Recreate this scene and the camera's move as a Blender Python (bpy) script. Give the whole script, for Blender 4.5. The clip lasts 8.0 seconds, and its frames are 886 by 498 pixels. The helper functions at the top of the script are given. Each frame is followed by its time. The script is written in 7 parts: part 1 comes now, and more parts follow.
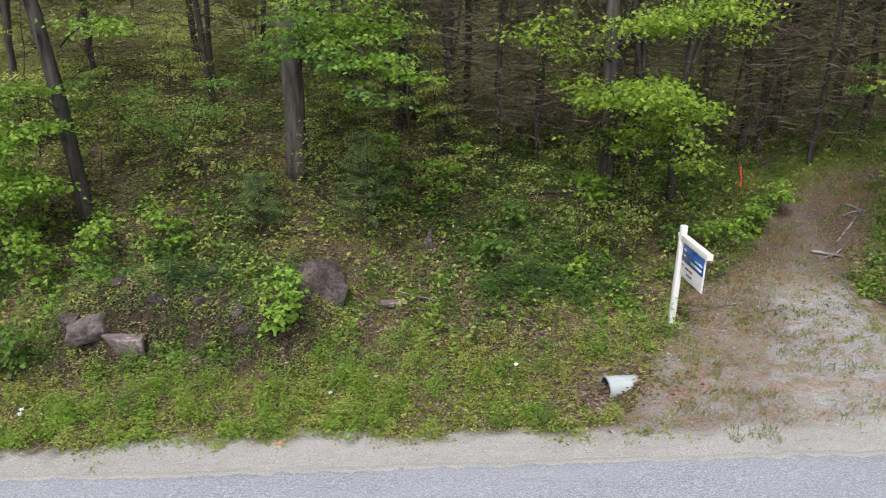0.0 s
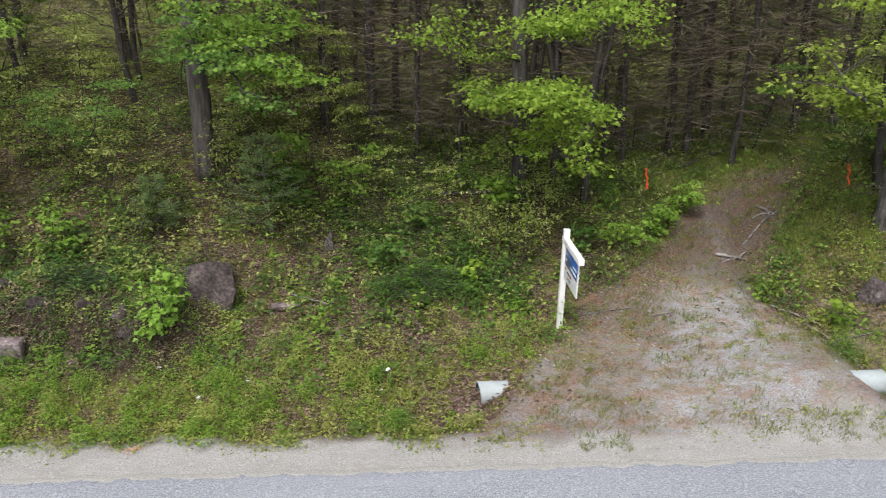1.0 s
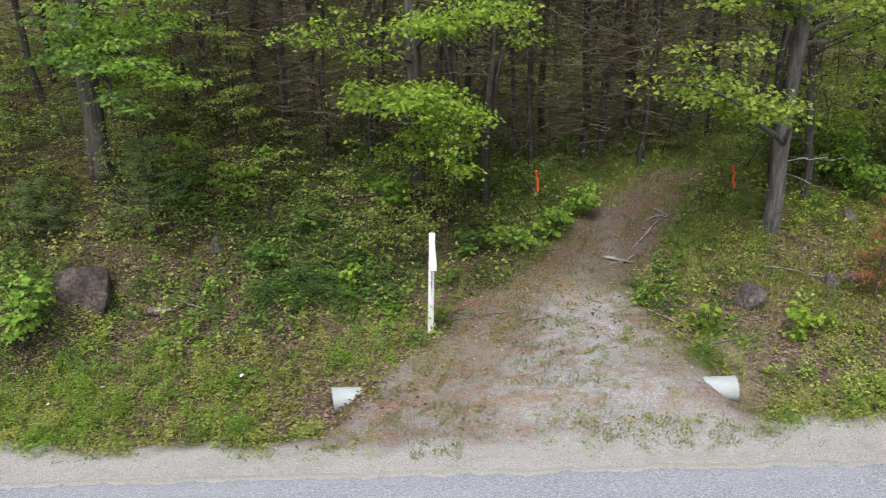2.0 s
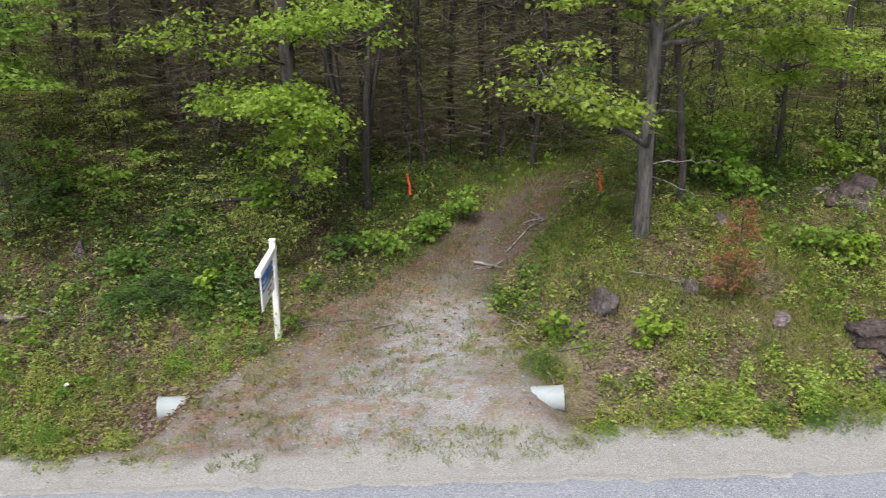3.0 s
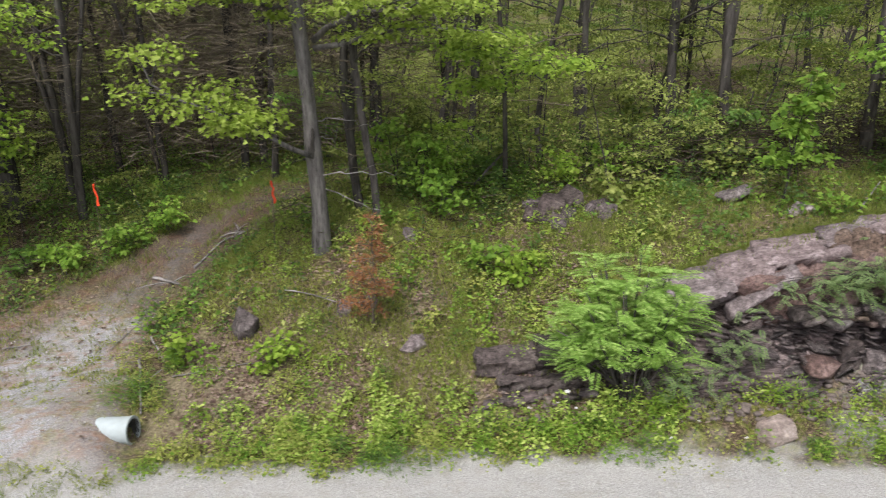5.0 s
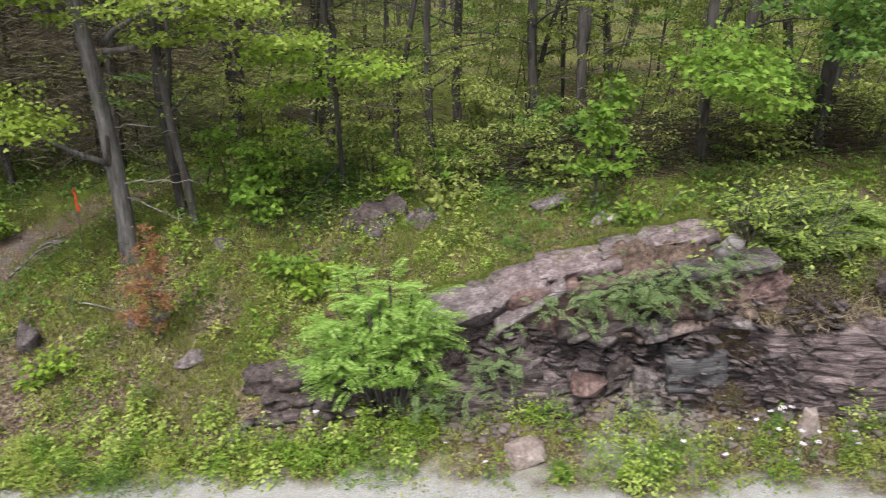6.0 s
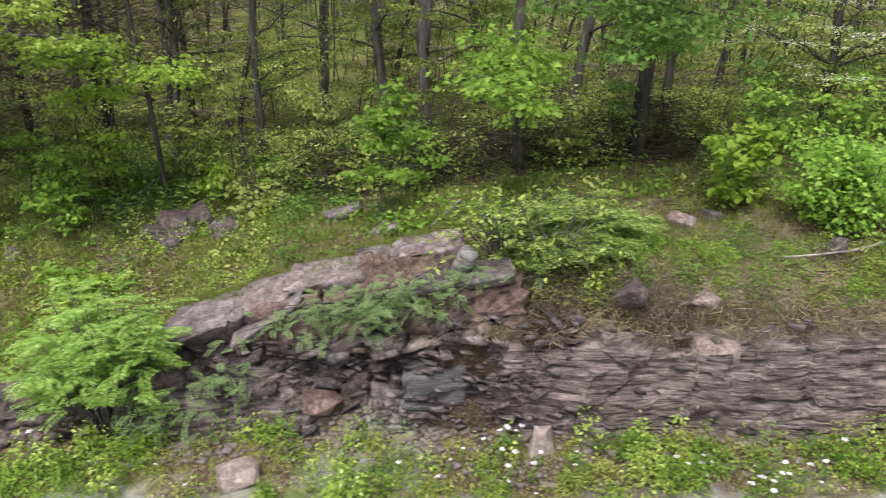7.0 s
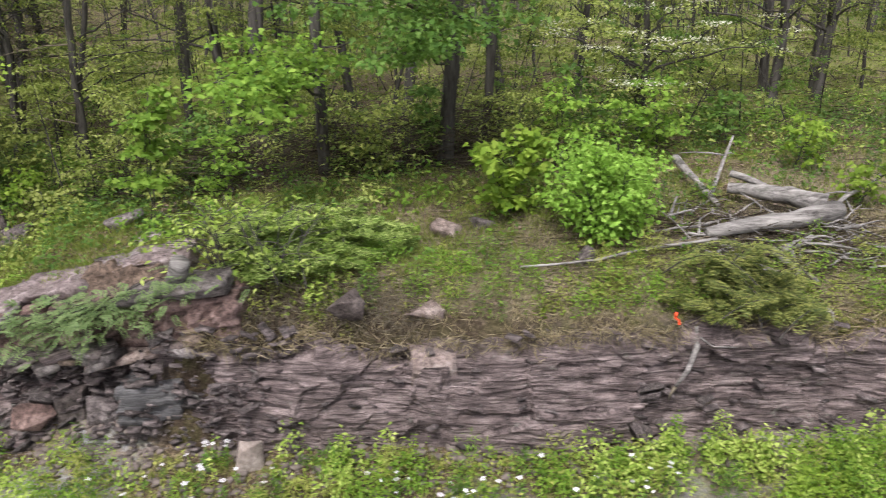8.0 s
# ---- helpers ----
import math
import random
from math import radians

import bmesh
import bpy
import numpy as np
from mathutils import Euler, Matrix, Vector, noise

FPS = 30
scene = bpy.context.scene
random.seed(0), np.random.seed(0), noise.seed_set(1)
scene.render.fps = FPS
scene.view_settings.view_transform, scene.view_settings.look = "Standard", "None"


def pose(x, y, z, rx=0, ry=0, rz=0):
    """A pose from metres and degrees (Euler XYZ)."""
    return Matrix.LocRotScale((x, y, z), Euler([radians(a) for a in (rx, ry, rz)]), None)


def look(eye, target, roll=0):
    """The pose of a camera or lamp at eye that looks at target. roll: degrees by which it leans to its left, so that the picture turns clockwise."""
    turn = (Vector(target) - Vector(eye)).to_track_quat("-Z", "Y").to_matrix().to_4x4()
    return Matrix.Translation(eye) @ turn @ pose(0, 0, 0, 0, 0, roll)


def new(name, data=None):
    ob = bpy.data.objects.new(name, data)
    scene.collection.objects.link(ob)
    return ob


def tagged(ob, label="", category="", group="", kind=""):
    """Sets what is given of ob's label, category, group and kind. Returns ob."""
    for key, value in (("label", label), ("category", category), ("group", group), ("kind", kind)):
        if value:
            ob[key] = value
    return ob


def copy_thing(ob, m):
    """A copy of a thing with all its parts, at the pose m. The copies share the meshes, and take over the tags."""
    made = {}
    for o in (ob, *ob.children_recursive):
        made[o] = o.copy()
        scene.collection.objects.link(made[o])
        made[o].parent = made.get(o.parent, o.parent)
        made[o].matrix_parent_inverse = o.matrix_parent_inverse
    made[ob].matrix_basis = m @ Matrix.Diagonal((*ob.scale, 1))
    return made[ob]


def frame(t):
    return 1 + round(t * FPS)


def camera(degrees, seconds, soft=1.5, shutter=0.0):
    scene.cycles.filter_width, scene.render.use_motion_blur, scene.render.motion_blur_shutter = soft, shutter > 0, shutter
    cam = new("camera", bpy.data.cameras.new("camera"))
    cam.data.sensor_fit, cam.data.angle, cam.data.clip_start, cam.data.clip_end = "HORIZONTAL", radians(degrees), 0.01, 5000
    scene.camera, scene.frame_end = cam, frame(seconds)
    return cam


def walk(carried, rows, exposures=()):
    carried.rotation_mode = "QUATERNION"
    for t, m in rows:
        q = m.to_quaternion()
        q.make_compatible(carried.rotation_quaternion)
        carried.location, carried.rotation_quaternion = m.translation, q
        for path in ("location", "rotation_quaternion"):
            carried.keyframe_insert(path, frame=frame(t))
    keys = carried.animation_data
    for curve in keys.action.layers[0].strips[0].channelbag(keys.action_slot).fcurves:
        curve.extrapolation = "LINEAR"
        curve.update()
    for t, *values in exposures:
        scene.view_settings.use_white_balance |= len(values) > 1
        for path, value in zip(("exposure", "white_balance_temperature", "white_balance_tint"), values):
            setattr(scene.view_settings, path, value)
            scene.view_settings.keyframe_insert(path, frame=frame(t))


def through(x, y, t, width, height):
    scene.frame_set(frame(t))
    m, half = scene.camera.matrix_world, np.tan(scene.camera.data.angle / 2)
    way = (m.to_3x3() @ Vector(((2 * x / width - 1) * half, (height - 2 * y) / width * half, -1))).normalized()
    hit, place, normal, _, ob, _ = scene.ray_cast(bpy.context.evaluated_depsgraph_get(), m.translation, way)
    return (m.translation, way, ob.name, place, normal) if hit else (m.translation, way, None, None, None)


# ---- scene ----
cam = camera(64.0, 8.0, soft=1.05, shutter=0.25)
PATH = [
    (0, (-4.048, -10.556, 4.794), (-3.995, -8.661, 4.158), 0.2),
    (0.5, (-3.079, -10.52, 4.856), (-3.036, -8.627, 4.212), 0.2),
    (1, (-2.082, -10.481, 4.913), (-2.048, -8.591, 4.262), 0.1),
    (1.5, (-1.033, -10.437, 4.957), (-1.006, -8.548, 4.301), 0.0),
    (2, (0.082, -10.376, 4.983), (0.104, -8.487, 4.324), -0.1),
    (2.5, (1.276, -10.282, 4.983), (1.292, -8.393, 4.325), -0.2),
    (3, (2.552, -10.146, 4.956), (2.562, -8.257, 4.301), -0.3),
    (3.5, (3.89, -9.979, 4.919), (3.892, -8.088, 4.268), -0.3),
    (4, (5.259, -9.795, 4.894), (5.257, -7.903, 4.246), -0.2),
    (4.5, (6.639, -9.607, 4.895), (6.636, -7.715, 4.247), -0.2),
    (5, (8.036, -9.417, 4.911), (8.036, -7.525, 4.263), -0.1),
    (5.5, (9.465, -9.227, 4.923), (9.471, -7.334, 4.276), -0.1),
    (6, (10.936, -9.039, 4.917), (10.948, -7.145, 4.274), -0.0),
    (6.5, (12.44, -8.868, 4.901), (12.458, -6.972, 4.265), 0.0),
    (7, (13.961, -8.729, 4.891), (13.986, -6.831, 4.26), 0.1),
    (7.5, (15.488, -8.631, 4.895), (15.52, -6.732, 4.268), 0.1),
    (8, (17.016, -8.557, 4.908), (17.056, -6.657, 4.284), 0.2),
]
walk(cam, [(t, look(eye, target, roll)) for t, eye, target, roll in PATH], [(0.0, 0.66), (4.0, 0.72), (6.0, 0.94), (8.0, 1.01)])

# ---- world, sun, exposure ----
world = bpy.data.worlds.new("overcast_sky")
scene.world = world
world.use_nodes = True
wn = world.node_tree.nodes
sky = wn.new("ShaderNodeTexSky")
sky.sky_type = "NISHITA"
sky.sun_disc = False
sky.sun_elevation = radians(58)
sky.sun_rotation = radians(200)
sky.dust_density = 4.0
grey = wn.new("ShaderNodeHueSaturation")
grey.inputs["Saturation"].default_value = 0.35
world.node_tree.links.new(sky.outputs[0], grey.inputs["Color"])
world.node_tree.links.new(grey.outputs[0], wn["Background"].inputs[0])
wn["Background"].inputs[1].default_value = 0.13
sun = new("sun", bpy.data.lights.new("sun", "SUN"))
sun.data.energy, sun.data.angle, sun.data.color = 1.4, radians(14), (1.0, 0.96, 0.9)
sun.matrix_world = look((-6, -15, 26), (0, 0, 0))


# ---- materials ----
def nodes_of(name, rough=0.9, spec=0.25):
    m = bpy.data.materials.new(name)
    m.use_nodes = True
    nt = m.node_tree
    b = nt.nodes["Principled BSDF"]
    b.inputs["Roughness"].default_value = rough
    b.inputs["Specular IOR Level"].default_value = spec
    return m, nt, b


def ramp(nt, source, stops):
    r = nt.nodes.new("ShaderNodeValToRGB")
    els = r.color_ramp.elements
    while len(els) < len(stops):
        els.new(0.5)
    for e, (p, c) in zip(els, stops):
        e.position, e.color = p, (*c, 1)
    nt.links.new(source, r.inputs[0])
    return r.outputs[0]


def noise_of(nt, scale, detail=4.0, stretch=None, rough=0.6):
    co = nt.nodes.new("ShaderNodeTexCoord").outputs["Object"]
    if stretch:
        mp = nt.nodes.new("ShaderNodeMapping")
        mp.inputs["Scale"].default_value = stretch
        nt.links.new(co, mp.inputs[0])
        co = mp.outputs[0]
    n = nt.nodes.new("ShaderNodeTexNoise")
    n.inputs["Scale"].default_value, n.inputs["Detail"].default_value, n.inputs["Roughness"].default_value = scale, detail, rough
    nt.links.new(co, n.inputs["Vector"])
    return n.outputs["Fac"]


def mixed(nt, fac, a, b, mode="MIX"):
    m = nt.nodes.new("ShaderNodeMix")
    m.data_type, m.blend_type = "RGBA", mode
    for sock, v in ((m.inputs[0], fac), (m.inputs[6], a), (m.inputs[7], b)):
        if hasattr(v, "links"):
            nt.links.new(v, sock)
        elif isinstance(v, tuple):
            sock.default_value = (*v, 1)
        else:
            sock.default_value = v
    return m.outputs[2]


def bump_of(nt, b, height, strength, dist=0.02):
    u = nt.nodes.new("ShaderNodeBump")
    u.inputs["Strength"].default_value, u.inputs["Distance"].default_value = strength, dist
    nt.links.new(height, u.inputs["Height"])
    nt.links.new(u.outputs[0], b.inputs["Normal"])


def leaf_material(name, dark, mid, light, through=0.35):
    """Leaves: each leaf has its own tint; light passes through."""
    m, nt, b = nodes_of(name, 0.6, 0.15)
    dark, mid, light = [(1.05 * r, g, (1.5 if g > 1.1 * r else 1.15) * bl + 0.005) for r, g, bl in (dark, mid, light)]
    geo = nt.nodes.new("ShaderNodeNewGeometry")
    obi = nt.nodes.new("ShaderNodeObjectInfo")
    col = ramp(nt, geo.outputs["Random Per Island"], [(0.0, dark), (0.5, mid), (1.0, light)])
    hs = nt.nodes.new("ShaderNodeHueSaturation")
    mr = nt.nodes.new("ShaderNodeMapRange")
    mr.inputs[3].default_value, mr.inputs[4].default_value = 0.85, 1.15
    nt.links.new(obi.outputs["Random"], mr.inputs[0])
    nt.links.new(mr.outputs[0], hs.inputs["Value"])
    nt.links.new(col, hs.inputs["Color"])
    nt.links.new(hs.outputs[0], b.inputs["Base Color"])
    tr = nt.nodes.new("ShaderNodeBsdfTranslucent")
    nt.links.new(mixed(nt, 0.6, hs.outputs[0], (0.31, 0.41, 0.075)), tr.inputs[0])
    mx = nt.nodes.new("ShaderNodeMixShader")
    mx.inputs[0].default_value = through
    nt.links.new(b.outputs[0], mx.inputs[1])
    nt.links.new(tr.outputs[0], mx.inputs[2])
    nt.links.new(mx.outputs[0], nt.nodes["Material Output"].inputs[0])
    return m


def bark_material(name, dark, light, scale=9.0, grain=(1, 1, 0.16)):
    m, nt, b = nodes_of(name, 0.95, 0.1)
    ridge = noise_of(nt, scale, 6, grain, 0.7)
    patch = noise_of(nt, 2.2, 3)
    col = ramp(nt, ridge, [(0.32, dark), (0.62, light)])
    nt.links.new(mixed(nt, ramp(nt, patch, [(0.55, (0, 0, 0)), (0.75, (0.5, 0.5, 0.5))]), col, (0.08, 0.085, 0.065)), b.inputs["Base Color"])
    bump_of(nt, b, ridge, 0.9, 0.03)
    return m


def rock_material(name, dark, mid, light, lichen=0.35, layers=False, grain=0.8):
    m, nt, b = nodes_of(name, 0.88, 0.3)
    co = nt.nodes.new("ShaderNodeTexCoord").outputs["Object"]
    base = noise_of(nt, 3.0, 8, (1, 1, 3.5) if layers else None, 0.65)
    fine = noise_of(nt, 20.0, 7, (0.16, 0.4, 3.4) if layers else None, 0.75)
    obi = nt.nodes.new("ShaderNodeObjectInfo")
    col = ramp(nt, base, [(0.3, dark), (0.5, mid), (0.72, light)])
    col = mixed(nt, grain, col, ramp(nt, fine, [(0.36, (0.08, 0.08, 0.08)), (0.64, (0.92, 0.92, 0.92))]), "OVERLAY")
    tint = ramp(nt, obi.outputs["Random"], [(0.0, (0.28, 0.25, 0.25)), (0.4, (0.5, 0.47, 0.47)), (0.75, (0.62, 0.53, 0.52)), (1.0, (0.75, 0.72, 0.74))])
    col = mixed(nt, 0.8, col, tint, "SOFT_LIGHT")
    spots = noise_of(nt, 6.5, 5, None, 0.75)
    col = mixed(nt, ramp(nt, spots, [(0.6, (0, 0, 0)), (0.68, (lichen, lichen, lichen))]), col, (0.34, 0.35, 0.31))
    nt.links.new(col, b.inputs["Base Color"])
    bump_of(nt, b, fine, 0.9, 0.04)
    return m


def plain_material(name, colour, rough=0.6, vary=0.15, scale=12.0, spec=0.4, dirt=None):
    m, nt, b = nodes_of(name, rough, spec)
    n = noise_of(nt, scale, 5)
    lo = tuple(c * (1 - vary) for c in colour)
    hi = tuple(min(1, c * (1 + vary)) for c in colour)
    col = ramp(nt, n, [(0.3, lo), (0.7, hi)])
    if dirt:
        col = mixed(nt, ramp(nt, noise_of(nt, 3.0, 6), [(0.52, (0, 0, 0)), (0.7, (0.7, 0.7, 0.7))]), col, dirt)
    nt.links.new(col, b.inputs["Base Color"])
    bump_of(nt, b, noise_of(nt, scale * 5, 3), 0.25, 0.004)
    return m


def ground_material():
    """Leaf litter, moss and grass, bare gravel and the trodden trail, laid out by the sheet's zone attributes."""
    m, nt, b = nodes_of("ground", 0.97, 0.12)

    def zone(name):
        a = nt.nodes.new("ShaderNodeAttribute")
        a.attribute_name = name
        return a.outputs["Fac"]

    fine = noise_of(nt, 24, 8, None, 0.8)
    mid = noise_of(nt, 4.5, 5, None, 0.65)
    grit = noise_of(nt, 75, 3, None, 0.8)
    litter = ramp(nt, fine, [(0.34, (0.020, 0.014, 0.010)), (0.5, (0.085, 0.060, 0.042)), (0.62, (0.29, 0.22, 0.16))])
    moss = ramp(nt, fine, [(0.34, (0.055, 0.066, 0.013)), (0.5, (0.155, 0.178, 0.032)), (0.66, (0.29, 0.30, 0.08))])
    gravel = ramp(nt, grit, [(0.34, (0.14, 0.138, 0.148)), (0.5, (0.325, 0.322, 0.345)), (0.64, (0.54, 0.538, 0.572))])
    gravel = mixed(nt, ramp(nt, fine, [(0.50, (0.0, 0.0, 0.0)), (0.64, (0.5, 0.5, 0.5))]), gravel, ramp(nt, mid, [(0.35, (0.14, 0.10, 0.075)), (0.62, (0.27, 0.215, 0.17))]))
    trail = ramp(nt, fine, [(0.33, (0.05, 0.036, 0.030)), (0.48, (0.15, 0.113, 0.092)), (0.66, (0.34, 0.28, 0.24))])
    trail = mixed(nt, ramp(nt, mid, [(0.50, (0, 0, 0)), (0.70, (0.5, 0.5, 0.5))]), trail, ramp(nt, grit, [(0.34, (0.11, 0.10, 0.10)), (0.64, (0.30, 0.285, 0.29))]))
    sand = ramp(nt, grit, [(0.34, (0.21, 0.203, 0.198)), (0.5, (0.365, 0.357, 0.35)), (0.66, (0.55, 0.543, 0.54))])
    sand = mixed(nt, ramp(nt, mid, [(0.50, (0, 0, 0)), (0.66, (0.6, 0.6, 0.6))]), sand, (0.30, 0.28, 0.24))
    sand = mixed(nt, ramp(nt, noise_of(nt, 1.1, 6, (0.5, 1.6, 1), 0.7), [(0.40, (0, 0, 0)), (0.62, (0.8, 0.8, 0.8))]), sand, ramp(nt, grit, [(0.34, (0.25, 0.238, 0.23)), (0.5, (0.40, 0.39, 0.383)), (0.66, (0.58, 0.572, 0.567))]))
    col = mixed(nt, ramp(nt, mid, [(0.48, (0, 0, 0)), (0.64, (0.9, 0.9, 0.9))]), litter, moss)
    col = mixed(nt, zone("far"), col, mixed(nt, ramp(nt, mid, [(0.35, (0.2, 0.2, 0.2)), (0.6, (1, 1, 1))]), litter, (0.14, 0.178, 0.026)))
    rusty = ramp(nt, noise_of(nt, 2.6, 6, (1, 1.6, 1), 0.75), [(0.48, (0, 0, 0)), (0.58, (0.62, 0.62, 0.62))])
    gravel = mixed(nt, rusty, gravel, ramp(nt, fine, [(0.36, (0.14, 0.082, 0.054)), (0.62, (0.38, 0.255, 0.18))]))
    olive = ramp(nt, noise_of(nt, 3.7, 6, (1, 1.5, 1), 0.75), [(0.53, (0, 0, 0)), (0.62, (0.75, 0.75, 0.75))])
    gravel = mixed(nt, olive, gravel, ramp(nt, fine, [(0.36, (0.10, 0.10, 0.045)), (0.64, (0.28, 0.275, 0.15))]))
    trail = mixed(nt, rusty, trail, ramp(nt, fine, [(0.36, (0.11, 0.045, 0.026)), (0.64, (0.33, 0.17, 0.105))]))
    col = mixed(nt, zone("trail"), col, trail)
    col = mixed(nt, zone("gravel"), col, gravel)
    broken = nt.nodes.new("ShaderNodeMath")
    broken.operation = "MULTIPLY"
    nt.links.new(zone("moss"), broken.inputs[0])
    nt.links.new(ramp(nt, noise_of(nt, 9, 6, None, 0.75), [(0.42, (0, 0, 0)), (0.60, (1, 1, 1))]), broken.inputs[1])
    col = mixed(nt, broken.outputs[0], col, moss)
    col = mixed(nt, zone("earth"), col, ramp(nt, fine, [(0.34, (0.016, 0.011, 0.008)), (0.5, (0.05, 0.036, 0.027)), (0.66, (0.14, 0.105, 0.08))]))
    col = mixed(nt, zone("dry"), col, ramp(nt, fine, [(0.34, (0.085, 0.066, 0.046)), (0.5, (0.20, 0.165, 0.115)), (0.66, (0.36, 0.305, 0.225))]))
    col = mixed(nt, zone("sand"), col, sand)
    nt.links.new(col, b.inputs["Base Color"])
    bump_of(nt, b, fine, 0.7, 0.04)
    return m


def asphalt_material():
    m, nt, b = nodes_of("asphalt", 0.85, 0.3)
    grit = noise_of(nt, 48, 5, None, 0.85)
    wear = noise_of(nt, 1.5, 5, (0.3, 1.6, 1))
    col = ramp(nt, grit, [(0.34, (0.10, 0.107, 0.128)), (0.5, (0.26, 0.272, 0.315)), (0.66, (0.55, 0.562, 0.61))])
    col = mixed(nt, ramp(nt, wear, [(0.4, (0, 0, 0)), (0.7, (0.4, 0.4, 0.4))]), col, (0.33, 0.342, 0.385))
    at = nt.nodes.new("ShaderNodeAttribute")
    at.attribute_name = "dust"
    add = nt.nodes.new("ShaderNodeMath")
    add.operation = "ADD"
    nt.links.new(at.outputs["Fac"], add.inputs[0])
    nt.links.new(noise_of(nt, 7, 6, (0.4, 1, 1), 0.75), add.inputs[1])
    col = mixed(nt, ramp(nt, add.outputs[0], [(0.92, (0, 0, 0)), (1.35, (1, 1, 1))]), col, ramp(nt, grit, [(0.34, (0.25, 0.24, 0.22)), (0.66, (0.62, 0.60, 0.58))]))
    nt.links.new(col, b.inputs["Base Color"])
    bump_of(nt, b, grit, 0.6, 0.01)
    return m


GROUND = ground_material()
ASPHALT = asphalt_material()
LEAF_BRIGHT = leaf_material("bright_leaf", (0.075, 0.16, 0.012), (0.15, 0.285, 0.022), (0.26, 0.41, 0.045), 0.4)
LEAF_WEED = leaf_material("weed_leaf", (0.14, 0.17, 0.026), (0.25, 0.295, 0.045), (0.38, 0.41, 0.095), 0.3)
LEAF_FOOT = leaf_material("foot_weed_leaf", (0.12, 0.20, 0.02), (0.27, 0.39, 0.045), (0.47, 0.58, 0.11), 0.4)
LEAF_MAPLE = leaf_material("maple_leaf", (0.10, 0.19, 0.012), (0.19, 0.31, 0.022), (0.30, 0.42, 0.045), 0.4)
LEAF_MID = leaf_material("mid_leaf", (0.045, 0.11, 0.012), (0.085, 0.18, 0.02), (0.15, 0.26, 0.04))
LEAF_DEEP = leaf_material("deep_leaf", (0.025, 0.06, 0.012), (0.05, 0.105, 0.02), (0.10, 0.17, 0.04))
LEAF_PALE = leaf_material("pale_leaf", (0.10, 0.14, 0.02), (0.23, 0.285, 0.045), (0.37, 0.42, 0.09))
LEAF_GREY = leaf_material("grey_green_leaf", (0.09, 0.145, 0.04), (0.15, 0.235, 0.065), (0.25, 0.33, 0.10))
LEAF_FOREST = leaf_material("forest_leaf", (0.045, 0.075, 0.012), (0.13, 0.17, 0.024), (0.30, 0.345, 0.06))
LEAF_SUMAC = leaf_material("sumac_leaf", (0.11, 0.22, 0.025), (0.22, 0.395, 0.05), (0.41, 0.58, 0.12), 0.4)
LEAF_JUNIPER = leaf_material("juniper_sprays", (0.07, 0.12, 0.018), (0.20, 0.31, 0.045), (0.46, 0.56, 0.13), 0.3)
LEAF_OLIVE = leaf_material("olive_juniper_sprays", (0.045, 0.07, 0.016), (0.15, 0.185, 0.035), (0.34, 0.36, 0.09), 0.25)
LEAF_SHRUB = leaf_material("shrub_leaf", (0.13, 0.26, 0.022), (0.21, 0.39, 0.035), (0.32, 0.51, 0.07), 0.4)
LEAF_YELLOW = leaf_material("yellow_green_leaf", (0.115, 0.18, 0.014), (0.215, 0.315, 0.025), (0.35, 0.445, 0.07), 0.4)
LEAF_DEAD = leaf_material("dead_needles", (0.13, 0.05, 0.02), (0.26, 0.11, 0.045), (0.36, 0.18, 0.08), 0.2)
LITTER = leaf_material("dry_leaf_litter", (0.06, 0.038, 0.026), (0.15, 0.104, 0.07), (0.31, 0.24, 0.18), 0.1)
BLADES = leaf_material("grass_blade", (0.10, 0.15, 0.018), (0.19, 0.245, 0.03), (0.31, 0.35, 0.08))
DRYBLADE = leaf_material("dry_grass_blade", (0.16, 0.13, 0.06), (0.28, 0.23, 0.12), (0.42, 0.36, 0.22), 0.2)
WHITE_PETAL = leaf_material("white_petal", (0.70, 0.70, 0.66), (0.8, 0.8, 0.77), (0.86, 0.86, 0.82), 0.2)
BLOSSOM = leaf_material("cream_blossom", (0.45, 0.48, 0.30), (0.62, 0.64, 0.45), (0.75, 0.75, 0.6), 0.3)
BARK = bark_material("grey_bark", (0.022, 0.019, 0.018), (0.11, 0.10, 0.095))
BARK_PALE = bark_material("pale_bark", (0.028, 0.025, 0.024), (0.19, 0.177, 0.172), 12)
BARK_DARK = bark_material("dark_bark", (0.018, 0.016, 0.014), (0.088, 0.081, 0.074))
TWIG = bark_material("dead_twig", (0.06, 0.050, 0.037), (0.21, 0.178, 0.135), 20)
BRUSH = bark_material("dark_brushwood", (0.018, 0.013, 0.010), (0.10, 0.08, 0.062), 20)
DEADWOOD = bark_material("weathered_wood", (0.035, 0.03, 0.029), (0.36, 0.335, 0.33), 13, (0.12, 0.7, 1))
ROCK = rock_material("grey_rock", (0.045, 0.04, 0.042), (0.13, 0.115, 0.115), (0.25, 0.23, 0.23), 0.2)
ROCK_DARK = rock_material("dark_rock", (0.028, 0.024, 0.024), (0.082, 0.070, 0.068), (0.17, 0.15, 0.145), 0.15)
RUBBLE = plain_material("broken_stone", (0.16, 0.132, 0.122), 0.95, 0.4, 14, 0.15)
SHALE = rock_material("layered_rock", (0.038, 0.032, 0.033), (0.124, 0.106, 0.108), (0.28, 0.245, 0.249), 0.3, True, 0.9)
SLAB = rock_material("pale_weathered_rock", (0.07, 0.058, 0.058), (0.20, 0.172, 0.176), (0.42, 0.378, 0.392), 0.35, False, 0.65)
